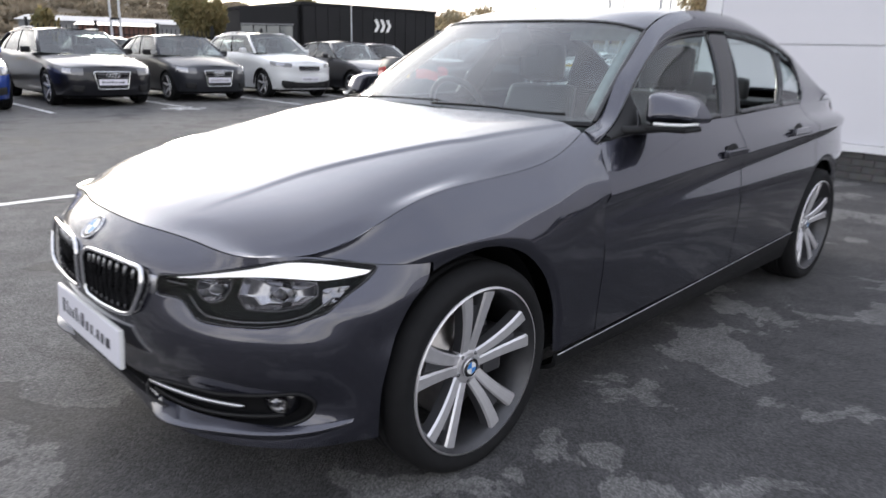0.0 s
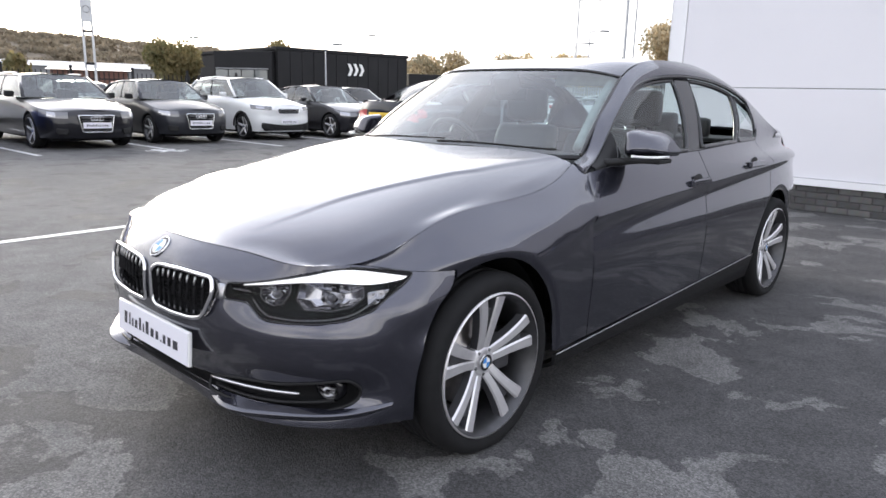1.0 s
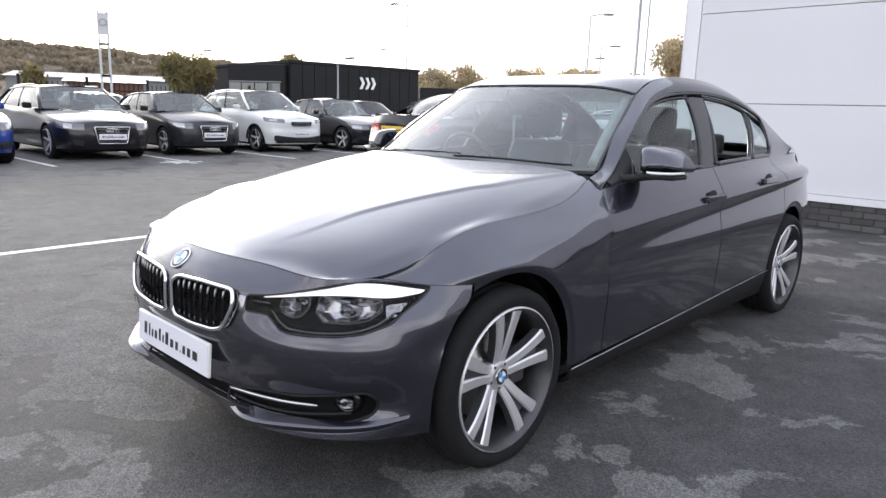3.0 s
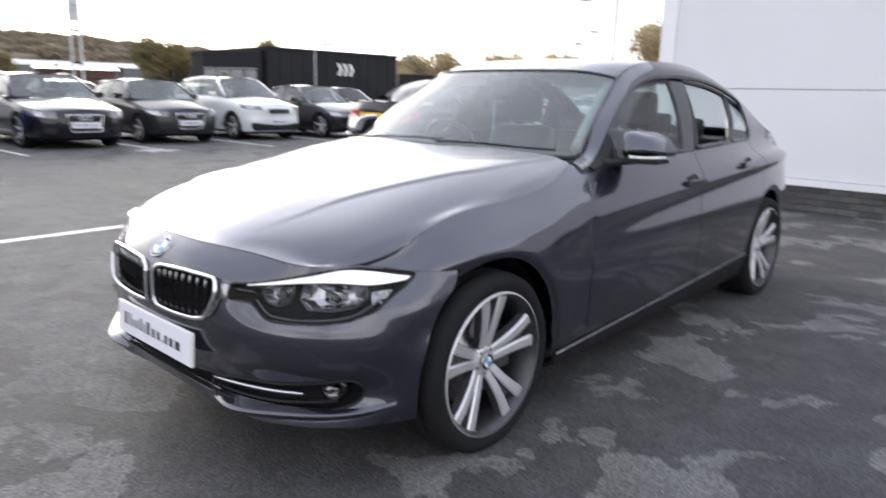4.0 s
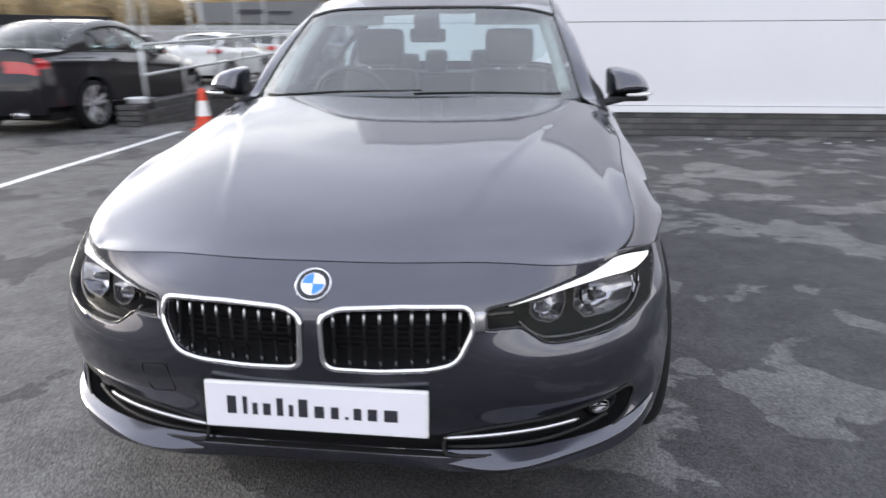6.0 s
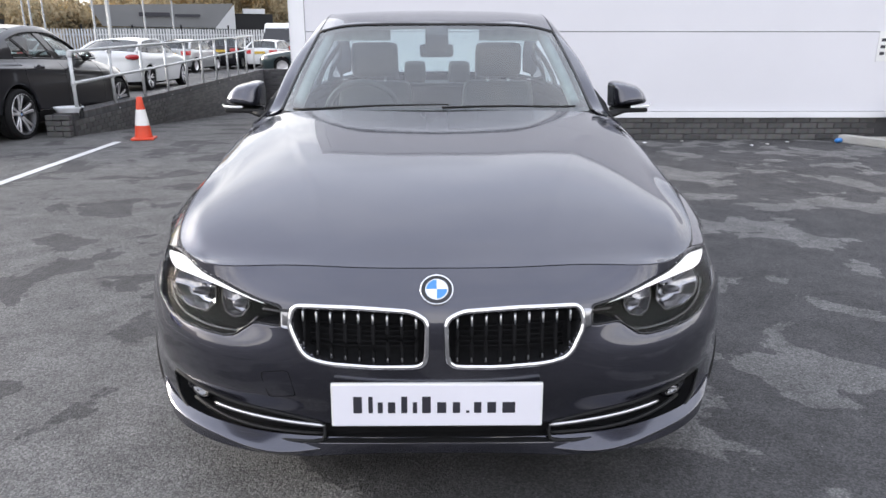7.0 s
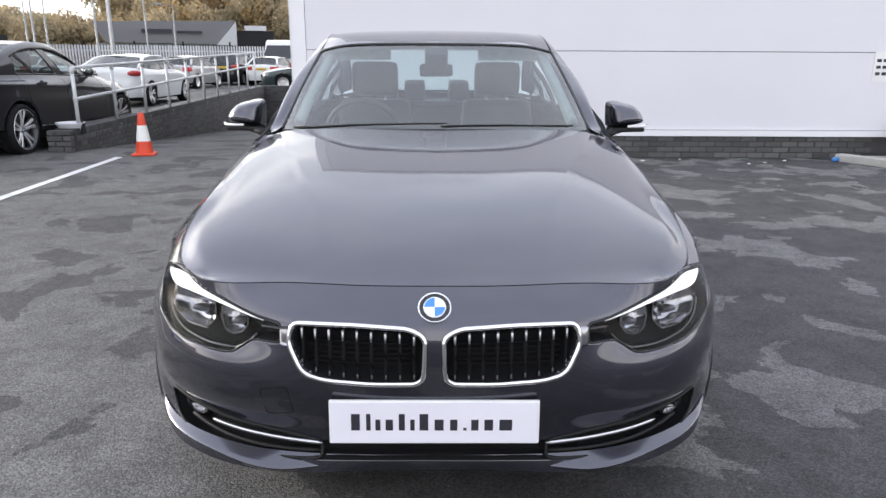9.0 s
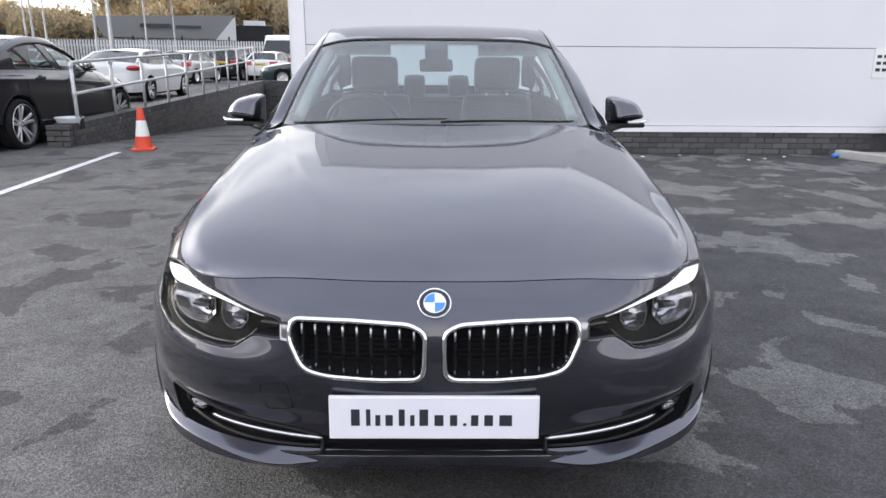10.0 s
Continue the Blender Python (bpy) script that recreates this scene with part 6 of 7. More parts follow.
build_bucket()
bm = bmesh.new()
bmesh.ops.create_cone(bm, segments=16, radius1=.032, radius2=.032, depth=.15, cap_ends=True)
bmesh.ops.create_cone(bm, segments=12, radius1=.02, radius2=.012, depth=.05, cap_ends=True, matrix=Matrix.Translation((0, 0, .10)))
bottle = part("bottle", bm, principled("dark_bottle", (.02, .02, .022), .2), None)
bottle.matrix_world = pose(-5.05, 8.40, .302)
tagged(bottle, "small dark bottle standing on the brick wall", "bottle")


def build_kerb():
    k = thing("kerb", "pale concrete kerb stones beside the building", "kerb", kind="structure")
    for i in range(4):
        x = 5.52 + i * .34
        bm = bmesh.new()
        box(bm, 0, .92, -.075, .075, 0, .10, bevel=.014, m=pose(x - .2, 7.52 - i * .62, 0, 0, 0, -62))
        part("kerb_stone", bm, KERB, k)
    bm = bmesh.new()
    vs = [bm.verts.new(p) for p in ((5.55, 7.60, .06), (7.2, 4.3, .06), (12, 4.3, .06), (12, 7.66, .06))]
    bm.faces.new(vs)
    part("gravel_bed", bm, principled("pale_gravel", (.36, .34, .31), .9, grain=60.0, grain_amount=.5, bump=.8, bump_scale=90.0), k)
    return k


build_kerb()
post = box_part("bollard", (6.04, 6.20, 7.42, 7.60, .06, .52), principled("black_steel", (.012, .012, .013), .45, grain=8.0), None, bevel=.012)
tagged(post, "short black bollard on the gravel beside the wall", "bollard")


def build_can():
    c = thing("drink_can", "crushed blue and white drinks carton on the asphalt", "litter", pose(5.28, 7.45, .034, 0, 90, 25))
    lathe("can", [(0, -.09), (.026, -.088), (.030, -.08), (.030, .03), (.028, .06)], BLUE, c, axis="z", steps=18)
    lathe("can_end", [(.028, .06), (.025, .085), (0, .088)], WHITE, c, axis="z", steps=18)


build_can()
rng = random.Random(5)
for i in range(7):
    x, y = ((2.7, 7.45), (3.25, 7.6), (4.0, 7.2), (4.25, 7.3), (4.6, 7.5), (2.4, 6.6), (1.4, 6.3))[i]
    bm = bmesh.new()
    bmesh.ops.create_icosphere(bm, subdivisions=1, radius=1)
    for v in bm.verts:
        v.co = Vector((v.co.x * rng.uniform(.02, .05), v.co.y * rng.uniform(.012, .03), max(-.004, v.co.z * .01)))
    leaf = part("litter_scrap", bm, KERB if i % 2 else WHITE, None)
    leaf.matrix_world = pose(x, y, .006, 0, 0, i * 50)
    tagged(leaf, "small pale scrap of litter on the asphalt", "litter", "litter")


def build_notice():
    n = thing("wall_notice", "white notice with rows of small black symbols on the cladding", "notice", pose(5.86, WALL_Y - .006, 1.21))
    bm = bmesh.new()
    box(bm, -.11, .11, -.004, .004, -.19, .19, bevel=.001)
    part("board", bm, WHITE, n)
    for r in range(3):
        for c in range(2):
            bm = bmesh.new()
            box(bm, -.075 + c * .085, -.015 + c * .085, -.0065, -.004, .06 - r * .085, .10 - r * .085)
            part("symbol_bar", bm, INK, n)


build_notice()


# ---- painted words and bay lines ----
def ground_word(text, size, m, label):
    cu = bpy.data.curves.new("lettering", "FONT")
    cu.body, cu.size, cu.extrude = text, size, .0012
    cu.space_character = 1.12
    tmp = bpy.data.objects.new("lettering_curve", cu)
    scene.collection.objects.link(tmp)
    dg = bpy.context.evaluated_depsgraph_get()
    me = bpy.data.meshes.new_from_object(tmp.evaluated_get(dg))
    bpy.data.objects.remove(tmp)
    ob = new("painted_word", me)
    me.materials.clear()
    me.materials.append(ROAD_PAINT)
    ob.matrix_world = m
    return tagged(ob, label, "road marking", kind="structure")


ground_word("PHOTO", .66, pose(-4.98, 4.05, .003, 0, 0, -96) @ Matrix.Diagonal((.66, .98, 1, 1)), "worn white word PHOTO painted on the asphalt")
for y in (.12, 3.02, 5.50, 8.02, 10.5, 13.0):
    road_strip("bay_line", [(-11.1, y + .05), (-13.4, y), (-16.3, y - .06)], .09, "white painted parking bay line")
for k in range(3):
    a = radians(20 + 60 * k)
    road_strip("bay_mark", [(-11.15 - .42 * math.cos(a), 5.40 - .42 * math.sin(a)), (-11.15, 5.40), (-11.15 + .42 * math.cos(a), 5.40 + .42 * math.sin(a))], .10, "white painted arrow mark")

# ---- buildings and distance ----
DARK_CLAD = principled("black_cladding", (.020, .020, .022), .7, spec=.2, grain=.6, grain_amount=.3)
SHOP_GLASS = principled("showroom_glass", (.10, .115, .12), .08, coat=1.0, grain=.5, grain_amount=.4)
PALE_CLAD = principled("pale_cladding", (.55, .56, .58), .5, grain=.5, grain_amount=.12)
ROOF_GREY = principled("grey_roof_sheet", (.20, .205, .215), .5, grain=.4, grain_amount=.15)
STEEL_POST = principled("lamp_post_steel", (.27, .28, .29), .5, .6, grain=4.0)


def wall_frame(a, b):
    """A pose with x along from a to b, y behind, origin at a."""
    d = Vector((b[0] - a[0], b[1] - a[1], 0))
    return Matrix.Translation((a[0], a[1], 0)) @ Matrix.Rotation(math.atan2(d.y, d.x), 4, "Z"), d.length


def build_showroom():
    s = thing("showroom_building", "low black-clad showroom with a glazed front", "building", kind="structure")
    m, n = wall_frame((-30.6, 21.0), (-29.7, 29.9))
    bm = bmesh.new()
    box(bm, 0, n, 0, 14, 0, 3.45, bevel=.03, m=m)
    part("side_wall", bm, DARK_CLAD, s)
    bm = bmesh.new()
    box(bm, -.1, n + .1, -.06, 14, 3.45, 3.62, bevel=.02, m=m)
    part("roof_edge", bm, DARK_CLAD, s)
    for k in range(12):
        bm = bmesh.new()
        box(bm, n * k / 12 + .02, n * (k + 1) / 12 - .02, -.04, .0, .2, 3.42, bevel=.006, m=m)
        part("cladding_panel", bm, DARK_CLAD, s)
    # three arrow marks
    for k in range(3):
        bm = bmesh.new()
        x = 4.5 + k * .40
        pts = ((0, 1), (.30, 1), (.58, .5), (.30, 0), (0, 0), (.28, .5))
        lo = [bm.verts.new((x + px * .62, -.045, 2.25 + pz * .68)) for px, pz in pts]
        hi = [bm.verts.new((x + px * .62, -.085, 2.25 + pz * .68)) for px, pz in pts]
        bm.faces.new(hi)
        for i in range(6):
            bm.faces.new((lo[i], lo[(i + 1) % 6], hi[(i + 1) % 6], hi[i]))
        bmesh.ops.transform(bm, matrix=m, verts=bm.verts)
        part("arrow_mark", bm, WHITE, s, "pale arrow-shaped sign")
    m2, n2 = wall_frame((-33.4, 19.2), (-30.7, 20.7))
    bm = bmesh.new()
    box(bm, -.4, n2, 0, 10, 0, 3.35, bevel=.03, m=m2)
    part("front_block", bm, DARK_CLAD, s)
    for k in range(4):
        bm = bmesh.new()
        box(bm, -.3 + k * .8, -.3 + k * .8 + .74, -.04, .0, .3, 2.35, bevel=.01, m=m2)
        part("pane", bm, SHOP_GLASS, s)
    bm = bmesh.new()
    box(bm, -.3, 2.9, -.06, .0, 2.38, 2.45, bevel=.01, m=m2)
    part("sign_band", bm, ROOF_GREY, s)
    m3, n3 = wall_frame((-29.7, 30.1), (-24.5, 39.4))
    bm = bmesh.new()
    box(bm, 0, n3, 0, 3, 0, 2.55, bevel=.03, m=m3)
    part("annex", bm, DARK_CLAD, s)


build_showroom()


def simple_shed(name, label, a, b, depth, height, wall_m, roof_m, bands=0):
    s = thing(name, label, "building", kind="structure")
    m, n = wall_frame(a, b)
    bm = bmesh.new()
    box(bm, 0, n, 0, depth, 0, height, bevel=.05, m=m)
    part("wall", bm, wall_m, s)
    bm = bmesh.new()
    vs = [bm.verts.new(m @ Vector(p)) for p in ((-.3, -.3, height), (n + .3, -.3, height), (n + .3, depth + .3, height), (-.3, depth + .3, height), (-.3, depth / 2, height + depth * .05), (n + .3, depth / 2, height + depth * .05))]
    for f in ((0, 1, 5, 4), (2, 3, 4, 5), (0, 4, 3), (1, 2, 5)):
        bm.faces.new([vs[i] for i in f])
    part("roof", bm, roof_m, s)
    for k in range(bands):
        bm = bmesh.new()
        box(bm, n * (k + .15) / bands, n * (k + .85) / bands, -.06, 0, .6, height * .6, bevel=.02, m=m)
        part("window", bm, SHOP_GLASS, s)
    return s


simple_shed("white_warehouse", "long pale warehouse far across the yard", (-65, 16), (-58, 32), 12, 2.9, ROOF_GREY, principled("pale_roof_sheet", (.50, .50, .51), .9, spec=.1, grain=.3, grain_amount=.15), 6)
simple_shed("brown_lodge", "small brown-roofed building behind the cars", (-52, 16.5), (-50, 21), 5, 2.4, principled("brown_brick", (.16, .08, .06), .8, grain=2.0), ROOF_GREY, 2)


def build_grey_showroom():
    s = thing("grey_showroom", "grey showroom with a sloping wedge roof and a dark sign", "building", kind="structure")
    m, n = wall_frame((-30.5, 62.0), (-19.0, 66.0))
    bm = bmesh.new()
    box(bm, 0, n, .6, 8, 0, 2.6, bevel=.03, m=m)
    part("wall", bm, SHOP_GLASS, s)
    bm = bmesh.new()
    pts = ((0, 0, 4.45), (n, 0, 4.75), (n - 1.6, .4, 2.6), (.9, .4, 2.7), (0, 9, 4.2), (n, 9, 4.4))
    vs = [bm.verts.new(m @ Vector(p)) for p in pts]
    for f in ((0, 3, 2, 1), (0, 1, 5, 4), (1, 2, 5), (0, 4, 3), (2, 3, 4, 5)):
        bm.faces.new([vs[i] for i in f])
    part("roof", bm, ROOF_GREY, s)
    for x0, x1, w in ((4.0, 6.6, .34), (7.0, 9.2, .22)):
        bm = bmesh.new()
        box(bm, x0, x1, -.06, .0, 3.55, 3.55 + w, m=m)
        part("sign_bar", bm, INK, s)
    bm = bmesh.new()
    tri = ((n + .1, -.05, 4.7), (n + .1, .25, 2.5), (n - 1.75, .30, 2.55))
    near = [bm.verts.new(m @ Vector(p)) for p in tri]
    deep = [bm.verts.new(m @ (Vector(p) + Vector((0, .3, 0)))) for p in tri]
    bm.faces.new(near)
    for i in range(3):
        bm.faces.new((near[i], deep[i], deep[(i + 1) % 3], near[(i + 1) % 3]))
    part("end_wall", bm, PALE_CLAD, s, "pale triangular end wall")
    bm = bmesh.new()
    box(bm, n + .15, n + 3.6, .6, 7, 0, 3.9, bevel=.03, m=m)
    part("side_block", bm, DARK_CLAD, s)
    bm = bmesh.new()
    box(bm, n + .9, n + 2.9, .5, 1.6, 3.9, 4.35, bevel=.03, m=m)
    part("roof_unit", bm, PALE_CLAD, s)
    for k in range(7):
        bm = bmesh.new()
        box(bm, 2.6 + k * 1.2, 2.7 + k * 1.2, .5, .6, 0, 2.6, m=m)
        part("mullion", bm, STEEL_POST, s)


build_grey_showroom()


def fence(name, label, a, b, height, mat, step=.16, board=.09):
    f = thing(name, label, "fence", kind="structure")
    m, n = wall_frame(a, b)
    bm = bmesh.new()
    k = 0.0
    while k < n:
        box(bm, k, k + board, 0, .02, .08, height, m=m)
        k += step
    part("pales", bm, mat, f)["kind"] = "stuff"
    for z in (.4, height - .35):
        bm = bmesh.new()
        box(bm, 0, n, .02, .06, z, z + .06, m=m)
        part("rail", bm, mat, f)
    for q in range(int(n / 2.75) + 1):
        bm = bmesh.new()
        box(bm, q * 2.75, q * 2.75 + .10, .03, .13, 0, height + .25, m=m)
        part("post", bm, DARK_CLAD, f)


fence("palisade_fence", "pale palisade fence with dark posts at the back of the yard", (-34, 36.5), (-2, 46.5), 2.05, PALE_CLAD)
fence("wire_fence", "dark mesh fence behind the far cars", (-31.5, 8), (-31.5, 21), 1.9, DARK_CLAD, .22, .04)


def lamp_post(x, y, h, arm=.8, turn=0.0, r=.05):
    p = thing("street_lamp", "tall grey steel lamp post", "street lamp", pose(x, y, 0, 0, 0, turn), "lamp posts")
    tube("pole", [(0, 0, 0), (0, 0, 1.2), (0, 0, 1.25), (0, 0, h)], [r * 1.4, r * 1.4, r, r * .62], STEEL_POST, p, sides=10)
    tube("arm", [(0, 0, h - .02), (arm * .5, 0, h + .06), (arm, 0, h + .08)], r * .5, STEEL_POST, p, sides=8)
    bm = bmesh.new()
    box(bm, arm - .1, arm + .45, -.12, .12, h + .03, h + .13, bevel=.03)
    part("lantern", bm, STEEL_POST, p)


for x, y, h, turn in ((-30.8, 29.9, 7.6, 200), (-42.4, 39.2, 6.0, 200), (-38.0, 19.2, 4.2, 90), (-26.6, 21.2, 3.5, 0), (-12.2, 25.4, 9.0, 180), (-19.6, 33.4, 6.6, 40), (-14.9, 31.2, 7.4, 150), (-16.1, 32.4, 7.4, 150), (-16.9, 40.2, 7.0, 100), (-17.2, 45.5, 4.6, 180), (-20.5, 36.2, 5.2, 60), (-22.0, 37.0, 4.6, 60)):
    lamp_post(x, y, h, turn=turn)


def build_pylon():
    p = thing("sign_pylon", "pale twin-post sign with a dark round emblem", "sign", pose(-31.4, 11.6, 0, 0, 0, 65), kind="")
    for x in (-.19, .19):
        bm = bmesh.new()
        box(bm, x - .05, x + .05, -.05, .05, 0, 5.1, bevel=.02)
        part("post", bm, PALE_CLAD, p)
    bm = bmesh.new()
    box(bm, -.18, .18, -.04, .04, 4.05, 5.02, bevel=.02)
    part("panel", bm, PALE_CLAD, p)
    for z in (2.2, 3.6):
        bm = bmesh.new()
        box(bm, -.18, .18, -.06, .06, z, z + .10, bevel=.01)
        part("crossbar", bm, DARK_CLAD, p)
    lathe("emblem", [(0, .10), (.13, .10), (.15, .06)], DARK_CLAD, p, axis="y", steps=24, m=Matrix.Translation((0, -.13, 4.6)) @ Matrix.Rotation(0, 4, "Z"))


build_pylon()


def build_van():
    v = thing("white_van", "white panel van parked on the upper yard", "van", None, "parked cars")
    bm = bmesh.new()
    box(bm, -.95, .95, 0, 5.2, .35, 2.35, bevel=.12)
    for q in bm.verts:
        if q.co.z > 1.2 and q.co.y < 1.0:
            q.co.y += .9 * (q.co.z - 1.2)
        if q.co.z > 1.4:
            q.co.x *= .90
    part("body", bm, WHITE_PAINT, v)
    bm = bmesh.new()
    vs = [bm.verts.new(p) for p in ((-.80, .12, 1.32), (.80, .12, 1.32), (.74, .80, 2.05), (-.74, .80, 2.05))]
    bm.faces.new(vs)
    part("windscreen", bm, GLOSS_BLACK, v)
    box_part("bumper", (-.92, .92, -.06, .10, .35, .70), BLACK, v, bevel=.03)
    for sd in (1, -1):
        box_part("headlamp", (sd * .78 - .12, sd * .78 + .12, -.03, .05, .85, 1.05), AMBER, v, bevel=.02)
        for a in (.9, 4.2):
            plain_wheel(v, sd * .84, a, .34, sd, .34)
    v.matrix_world = at(-9.15, 38.8, -4)


build_van()


# ---- trees ----
def leaf_material(name, colours):
    m = bpy.data.materials.new(name)
    m.use_nodes = True
    nt = m.node_tree
    b = nt.nodes["Principled BSDF"]
    b.inputs["Roughness"].default_value = .7
    g = nt.nodes.new("ShaderNodeNewGeometry")
    r = nt.nodes.new("ShaderNodeValToRGB")
    els = r.color_ramp.elements
    while len(els) < len(colours):
        els.new(.5)
    for i, c in enumerate(colours):
        els[i].position, els[i].color = i / (len(colours) - 1), (*c, 1)
    # each crown leans to one colour, each leaf strays from it
    tc = nt.nodes.new("ShaderNodeTexCoord")
    stand = nt.nodes.new("ShaderNodeTexNoise")
    stand.inputs["Scale"].default_value, stand.inputs["Detail"].default_value = .22, 3.0
    spread = nt.nodes.new("ShaderNodeMapRange")
    spread.inputs["From Min"].default_value, spread.inputs["From Max"].default_value = .34, .66
    own = nt.nodes.new("ShaderNodeMixRGB")
    own.inputs["Fac"].default_value = .42
    nt.links.new(tc.outputs["Object"], stand.inputs["Vector"])
    nt.links.new(stand.outputs["Fac"], spread.inputs["Value"])
    nt.links.new(spread.outputs["Result"], own.inputs["Color1"])
    nt.links.new(g.outputs["Random Per Island"], own.inputs["Color2"])
    nt.links.new(own.outputs["Color"], r.inputs["Fac"])
    nt.links.new(r.outputs["Color"], b.inputs["Base Color"])
    thin = nt.nodes.new("ShaderNodeBsdfTranslucent")
    mix = nt.nodes.new("ShaderNodeMixShader")
    mix.inputs["Fac"].default_value = .4
    nt.links.new(r.outputs["Color"], thin.inputs["Color"])
    nt.links.new(b.outputs["BSDF"], mix.inputs[1])
    nt.links.new(thin.outputs["BSDF"], mix.inputs[2])
    nt.links.new(mix.outputs["Shader"], nt.nodes["Material Output"].inputs["Surface"])
    return m


AUTUMN = leaf_material("autumn_leaves", [(.24, .23, .16), (.33, .29, .19), (.42, .33, .20), (.44, .37, .25), (.56, .42, .22), (.62, .42, .18)])
GREEN = leaf_material("green_leaves", [(.13, .125, .06), (.19, .175, .08), (.26, .20, .09), (.16, .145, .065)])
# brown tones kept pale and nearly equal: distance haze mixed into the leaf colour
HEDGE = leaf_material("hazed_brown_woods", [(.20, .175, .135), (.235, .20, .145), (.26, .21, .15), (.20, .185, .14)])


def crown_leaves(verts, faces, rng, cx, cy, z0, h, r, n, size):
    """Leaf clumps spread over a few uneven lobes."""
    lobes = [(cx + rng.uniform(-.5, .5) * r, cy + rng.uniform(-.5, .5) * r, z0 + h * rng.uniform(.25, .85), r * rng.uniform(.4, .68)) for _ in range(7)]
    for _ in range(n):
        lx, ly, lz, lr = rng.choice(lobes)
        u, a = rng.uniform(-1, 1), rng.uniform(0, 2 * math.pi)
        q = math.sqrt(1 - u * u)
        d = lr * rng.uniform(.55, 1.08)
        p = Vector((lx + d * q * math.cos(a), ly + d * q * math.sin(a), lz + d * u * min(1, h / (2 * r)) * 1.1))
        e = Euler((rng.uniform(0, 6), rng.uniform(0, 6), rng.uniform(0, 6))).to_matrix()
        s = size * rng.uniform(.6, 1.5)
        b = len(verts)
        for c in ((-s, -s * .6, 0), (s, -s * .5, .15 * s), (s * .8, s * .6, 0), (-s * .7, s * .7, .2 * s)):
            verts.append(p + e @ Vector(c))
        faces.append((b, b + 1, b + 2, b + 3))


def tree(x, y, h, r, leaves, label, seed, n=9000, size=.07):
    rng = random.Random(seed)
    t = thing("tree", label, "tree", pose(x, y, 0), "trees")
    v, f = [], []
    tube("trunk", [(0, 0, 0), (.05, .02, h * .25), (-.03, .05, h * .5), (.02, 0, h * .8)], [.16, .13, .09, .03], BARK, t, sides=8)
    for k in range(6):
        a = rng.uniform(0, 6.28)
        z = h * rng.uniform(.25, .55)
        tube("limb", [(0, 0, z), (r * .35 * math.cos(a), r * .35 * math.sin(a), z + h * .12), (r * .75 * math.cos(a), r * .75 * math.sin(a), z + h * .26)], [.06, .04, .015], BARK, t, sides=6)
    crown_leaves(v, f, rng, 0, 0, h * .22, h * .74, r, n, size)
    mesh_object("crown", v, f, leaves, t, smooth=False)
    return t


tree(-37.6, 18.5, 4.0, 1.5, GREEN, "round olive-green tree behind the parked cars", 3)
tree(-48.5, 13.6, 3.8, .8, GREEN, "thin young green tree", 9, 700, .14)
tree(-42.0, 27.5, 5.0, 1.5, GREEN, "dark green tree behind the showroom", 11)


def woods(name, label, leaves, spots, seed, n, size):
    rng = random.Random(seed)
    v, f = [], []
    for x, y, z, h, r in spots:
        crown_leaves(v, f, rng, x, y, z + h * .12, h * .88, r, n, size)
        b = len(v)
        for q in range(5):
            a = 2 * math.pi * q / 5
            v.append(Vector((x + .20 * math.cos(a), y + .20 * math.sin(a), z)))
            v.append(Vector((x + .06 * math.cos(a), y + .06 * math.sin(a), z + h * .92)))
        for q in range(5):
            f.append((b + 2 * q, b + 2 * ((q + 1) % 5), b + 2 * ((q + 1) % 5) + 1, b + 2 * q + 1))
    return tagged(mesh_object(name, v, f, leaves, smooth=False), label, "woods", kind="stuff")


rng = random.Random(21)
spots = []
for i in range(46):
    t = i / 45
    spots.append((-64 + 62 * t + rng.uniform(-2, 2), 62 + 22 * t + rng.uniform(-3, 6), 0, rng.uniform(4.4, 6.0) + 7.5 * max(0, t - .40), rng.uniform(2.2, 3.4)))
woods("far_woods", "autumn treeline of brown and yellow woods", AUTUMN, spots, 22, 3800, .13)
spots = []
for i in range(60):
    t = i / 59
    spots.append((-52 + 60 * t + rng.uniform(-2, 2), 74 + 16 * t + rng.uniform(0, 10), 0, rng.uniform(9, 13) * (1 if t > .24 else .5), rng.uniform(2.4, 3.8)))
woods("high_woods", "tall autumn woods behind the far showroom", AUTUMN, spots, 23, 3600, .17)
spots = []
for i in range(1000):
    t = rng.random()
    u = rng.random()
    a = radians(100 + 76 * t)
    d = 105 + 95 * u
    s = min(1, (d - 90) / 100)
    rise = (3.5 + 15.0 * max(0, (12 + 76 * t) / 100 - .25) ** .8) * s * s * (3 - 2 * s)
    spots.append((d * math.cos(a), d * math.sin(a), rise - 1.7, rng.uniform(2.0, 3.2), rng.uniform(2.2, 3.6)))
woods("hillside_woods", "brown autumn woods on the far hillside", HEDGE, spots, 24, 420, .26)
rng = random.Random(31)


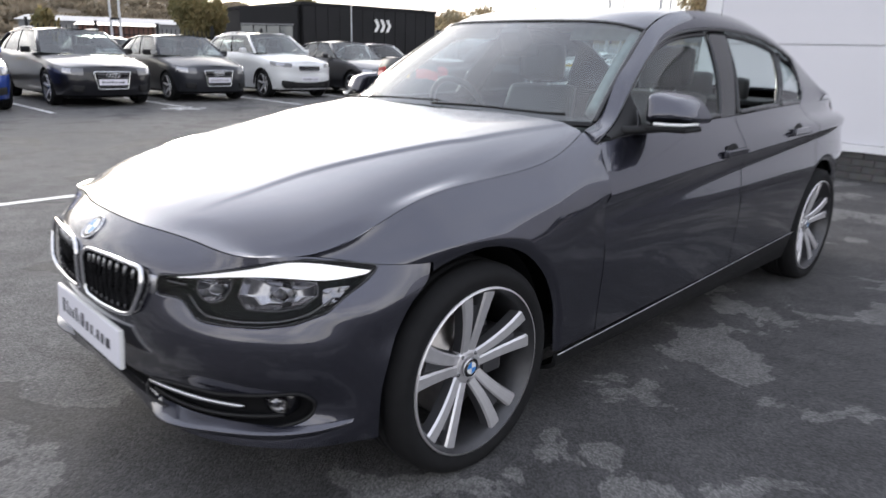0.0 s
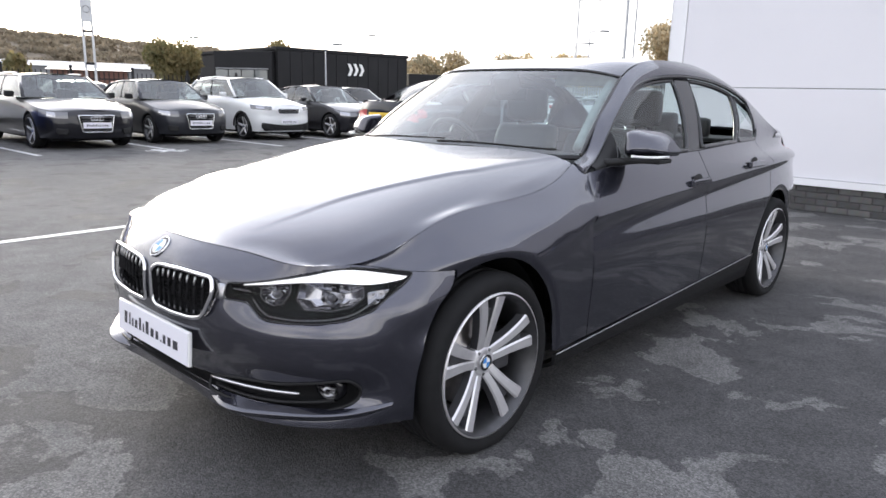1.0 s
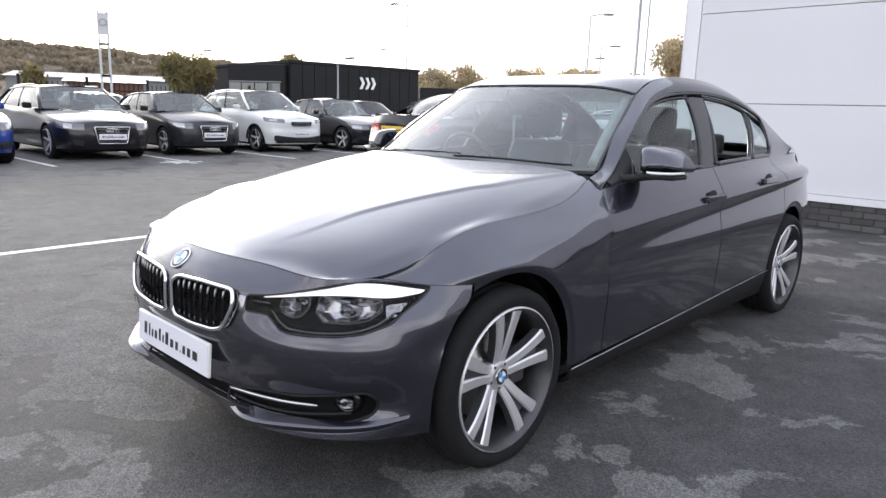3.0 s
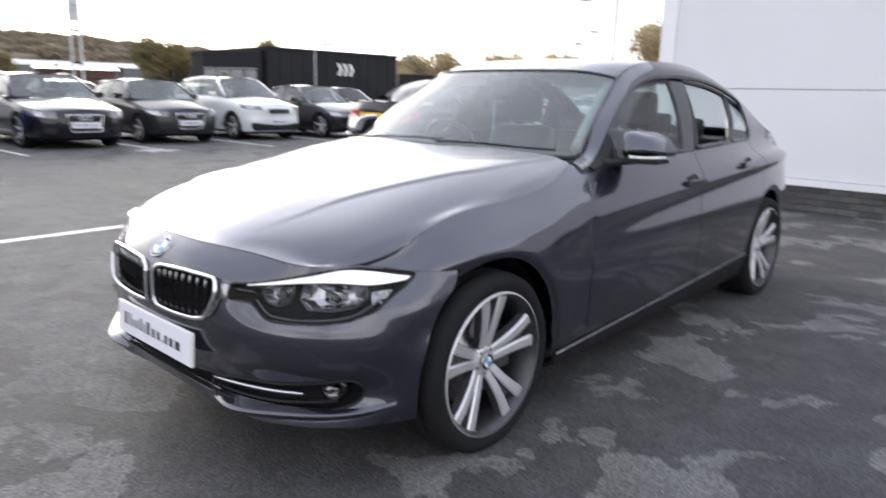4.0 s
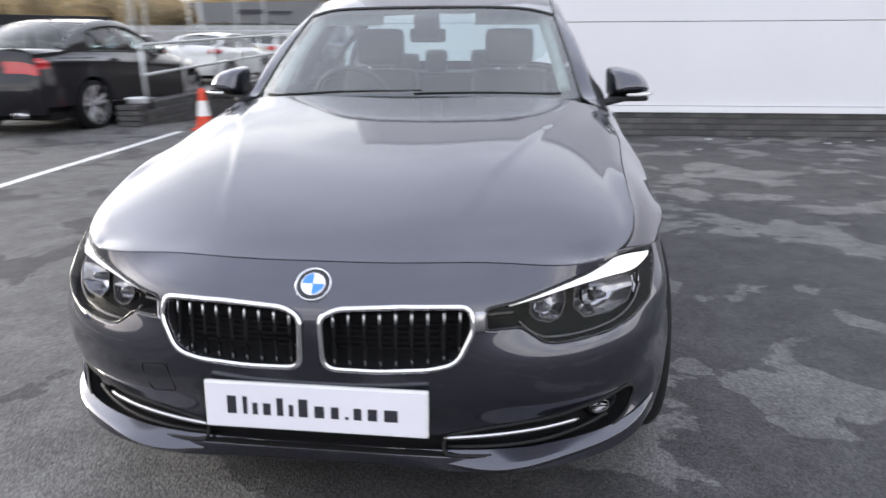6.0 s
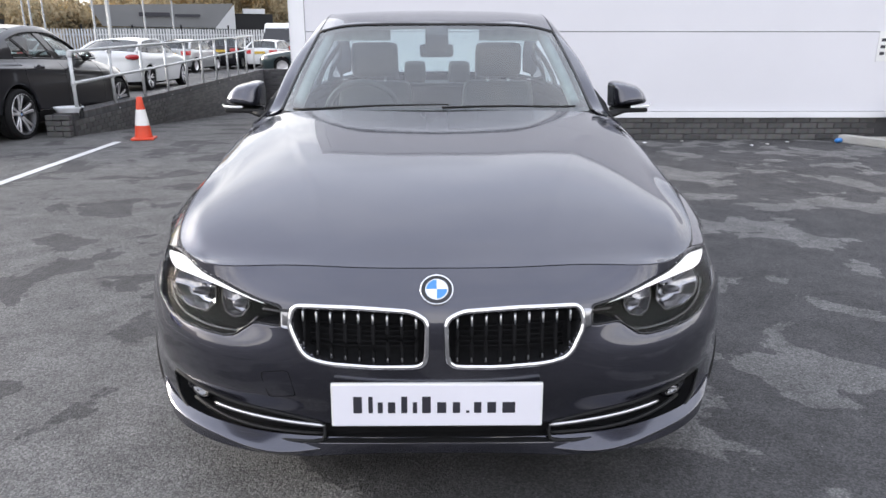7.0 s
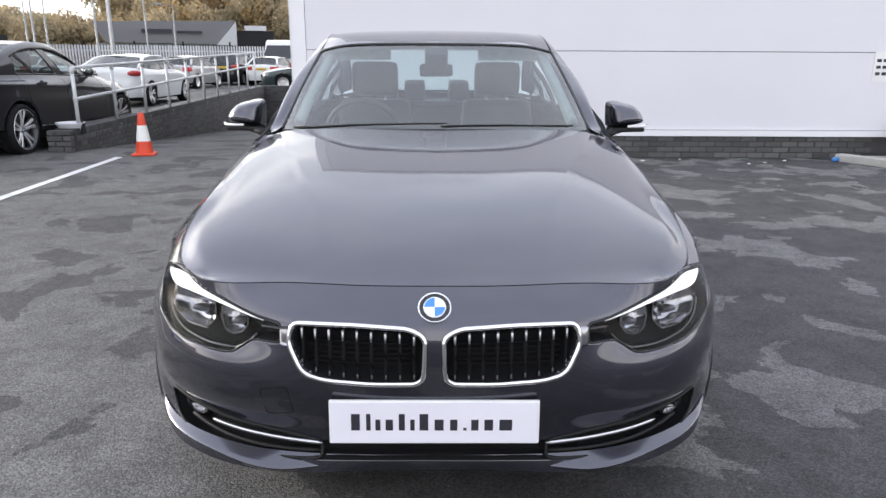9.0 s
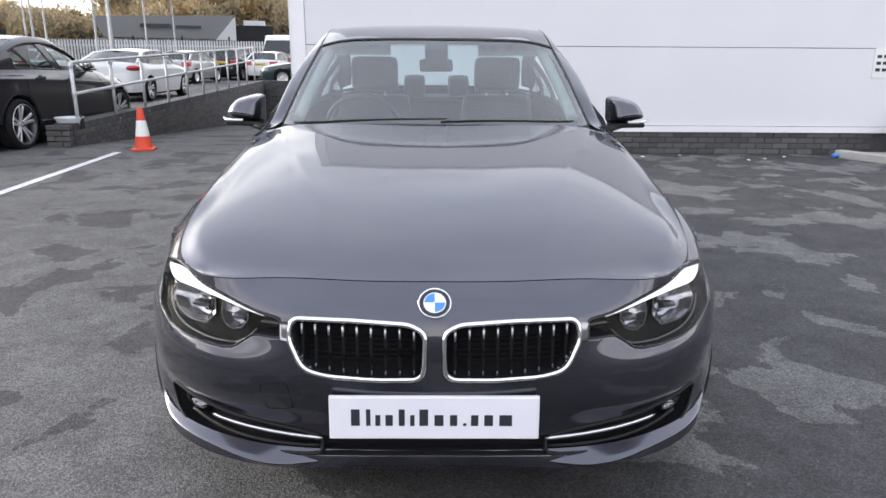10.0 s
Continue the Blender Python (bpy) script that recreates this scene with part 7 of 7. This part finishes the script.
def build_hill():
    verts, faces = [], []
    na, nr = 60, 14
    for i in range(na):
        a = radians(88 + 100 * i / (na - 1))
        for j in range(nr):
            d = 90 + 130 * j / (nr - 1)
            s = min(1, j / (nr - 1) * 1.3)
            h = (3.5 + 15.0 * max(0, (i / (na - 1) - .25)) ** .8) * (s * s * (3 - 2 * s)) + .6 * noise.noise((d * .03, a * 6, 0)) * s
            verts.append((d * math.cos(a), d * math.sin(a), h - .15))
    for i in range(na - 1):
        for j in range(nr - 1):
            b = i * nr + j
            faces.append((b, b + nr, b + nr + 1, b + 1))
    hill = mesh_object("hill", verts, faces, principled("autumn_hillside", (.20, .165, .12), .95, grain=.22, grain_amount=.85, bump=.5, bump_scale=.8))
    tagged(hill, "low brown autumn hillside on the skyline", "hill", kind="structure")


build_hill()

# ---- bricks: the plinth of the building and the ramp wall ----
def brick_mesh(l, d, h, seed):
    bm = bmesh.new()
    box(bm, -l / 2, l / 2, -d / 2, d / 2, -h / 2, h / 2)
    bmesh.ops.bevel(bm, geom=bm.edges[:], offset=.004, segments=1, affect="EDGES")
    me = bpy.data.meshes.new("brick")
    bm.to_mesh(me)
    bm.free()
    me.materials.append(BRICK)
    return me


FULL, HALF, HEADER = brick_mesh(.215, .10, .065, 1), brick_mesh(.1025, .10, .065, 2), brick_mesh(.065, .30, .10, 3)
rng = random.Random(8)


def lay(me, x, y, z, turn, parent):
    ob = new("brick", me)
    ob.parent = parent
    ob.matrix_basis = pose(x, y, z, rng.uniform(-.5, .5), rng.uniform(-.3, .3), turn + rng.uniform(-.4, .4))


box_part("plinth_core", (-1.86, 16, WALL_Y + .012, WALL_Y + .06, -.06, .30), MORTAR, WALL, bevel=0)
for c in range(4):
    for k in range(34):
        x = -1.74 + k * .225 + (.1125 if c % 2 else 0)
        lay(FULL, x, WALL_Y + .052 + rng.uniform(-.003, .003), .036 + c * .075, 0, WALL)
# ramp wall: brick-on-edge coping, stretcher face and the end pier; the far stretch is joined
def joined_bricks(name, places, parent, label):
    """Bricks past the near stretch: (length, depth, height, x, y, z, turn) each, in one mesh."""
    verts, faces = [], []
    for l, d, h, x, y, z, turn in places:
        m = pose(x, y, z, 0, 0, turn)
        b = len(verts)
        verts += [m @ Vector((sx * l / 2, sy * d / 2, sz * h / 2)) for sx in (-1, 1) for sy in (-1, 1) for sz in (-1, 1)]
        faces += [tuple(b + i for i in f) for f in ((0, 1, 3, 2), (4, 6, 7, 5), (0, 4, 5, 1), (2, 3, 7, 6), (1, 5, 7, 3), (0, 2, 6, 4))]
    ob = mesh_object(name, verts, faces, BRICK_JOINED, parent, label, smooth=False)
    ob["kind"] = "stuff"
    return ob


far_bricks = []
k = 0
y = 8.27
while y < 24.95:
    if k < 110:
        lay(HEADER, ramp_wall_x(y) - .01, y, .262, 90 - 5, RAMP_WALL)
    else:
        far_bricks.append((.065, .30, .10, ramp_wall_x(y) - .01, y, .262, 90 - 5))
    k += 1
    y += .0755
for c in range(4):
    for k in range(2):
        lay(FULL if (k + c) % 2 else HALF, ramp_wall_x(8.2) + .062 - k * .17 - (.05 if c % 2 else 0), 8.145, .036 + c * .076, 0, RAMP_WALL)
for c in range(22):
    for k in range(74):
        y = 8.33 + k * .225 + (.1125 if c % 2 else 0)
        z = .172 - c * .075
        if z < -.068 * (y - 8.2) - .04 or y > 24.9:
            continue
        if k < 18 and c < 6:
            lay(FULL, ramp_wall_x(y) + .098, y, z, 90 + 5, RAMP_WALL)
        else:
            far_bricks.append((.215, .10, .065, ramp_wall_x(y) + .098, y, z, 90 + 5))
joined_bricks("brick_courses", far_bricks, RAMP_WALL, "dark blue-grey bricks")
end_bricks = [(.065, .25, .10, -6.85 + .0755 * k, 25.17, .262, 0) for k in range(65)]
for c in range(20):
    for k in range(22):
        end_bricks.append((.215, .10, .065, -6.8 + k * .225 + (.1125 if c % 2 else 0), 25.05, .172 - c * .075, 0))
joined_bricks("brick_courses", end_bricks, CROSS_WALL, "dark blue-grey bricks")
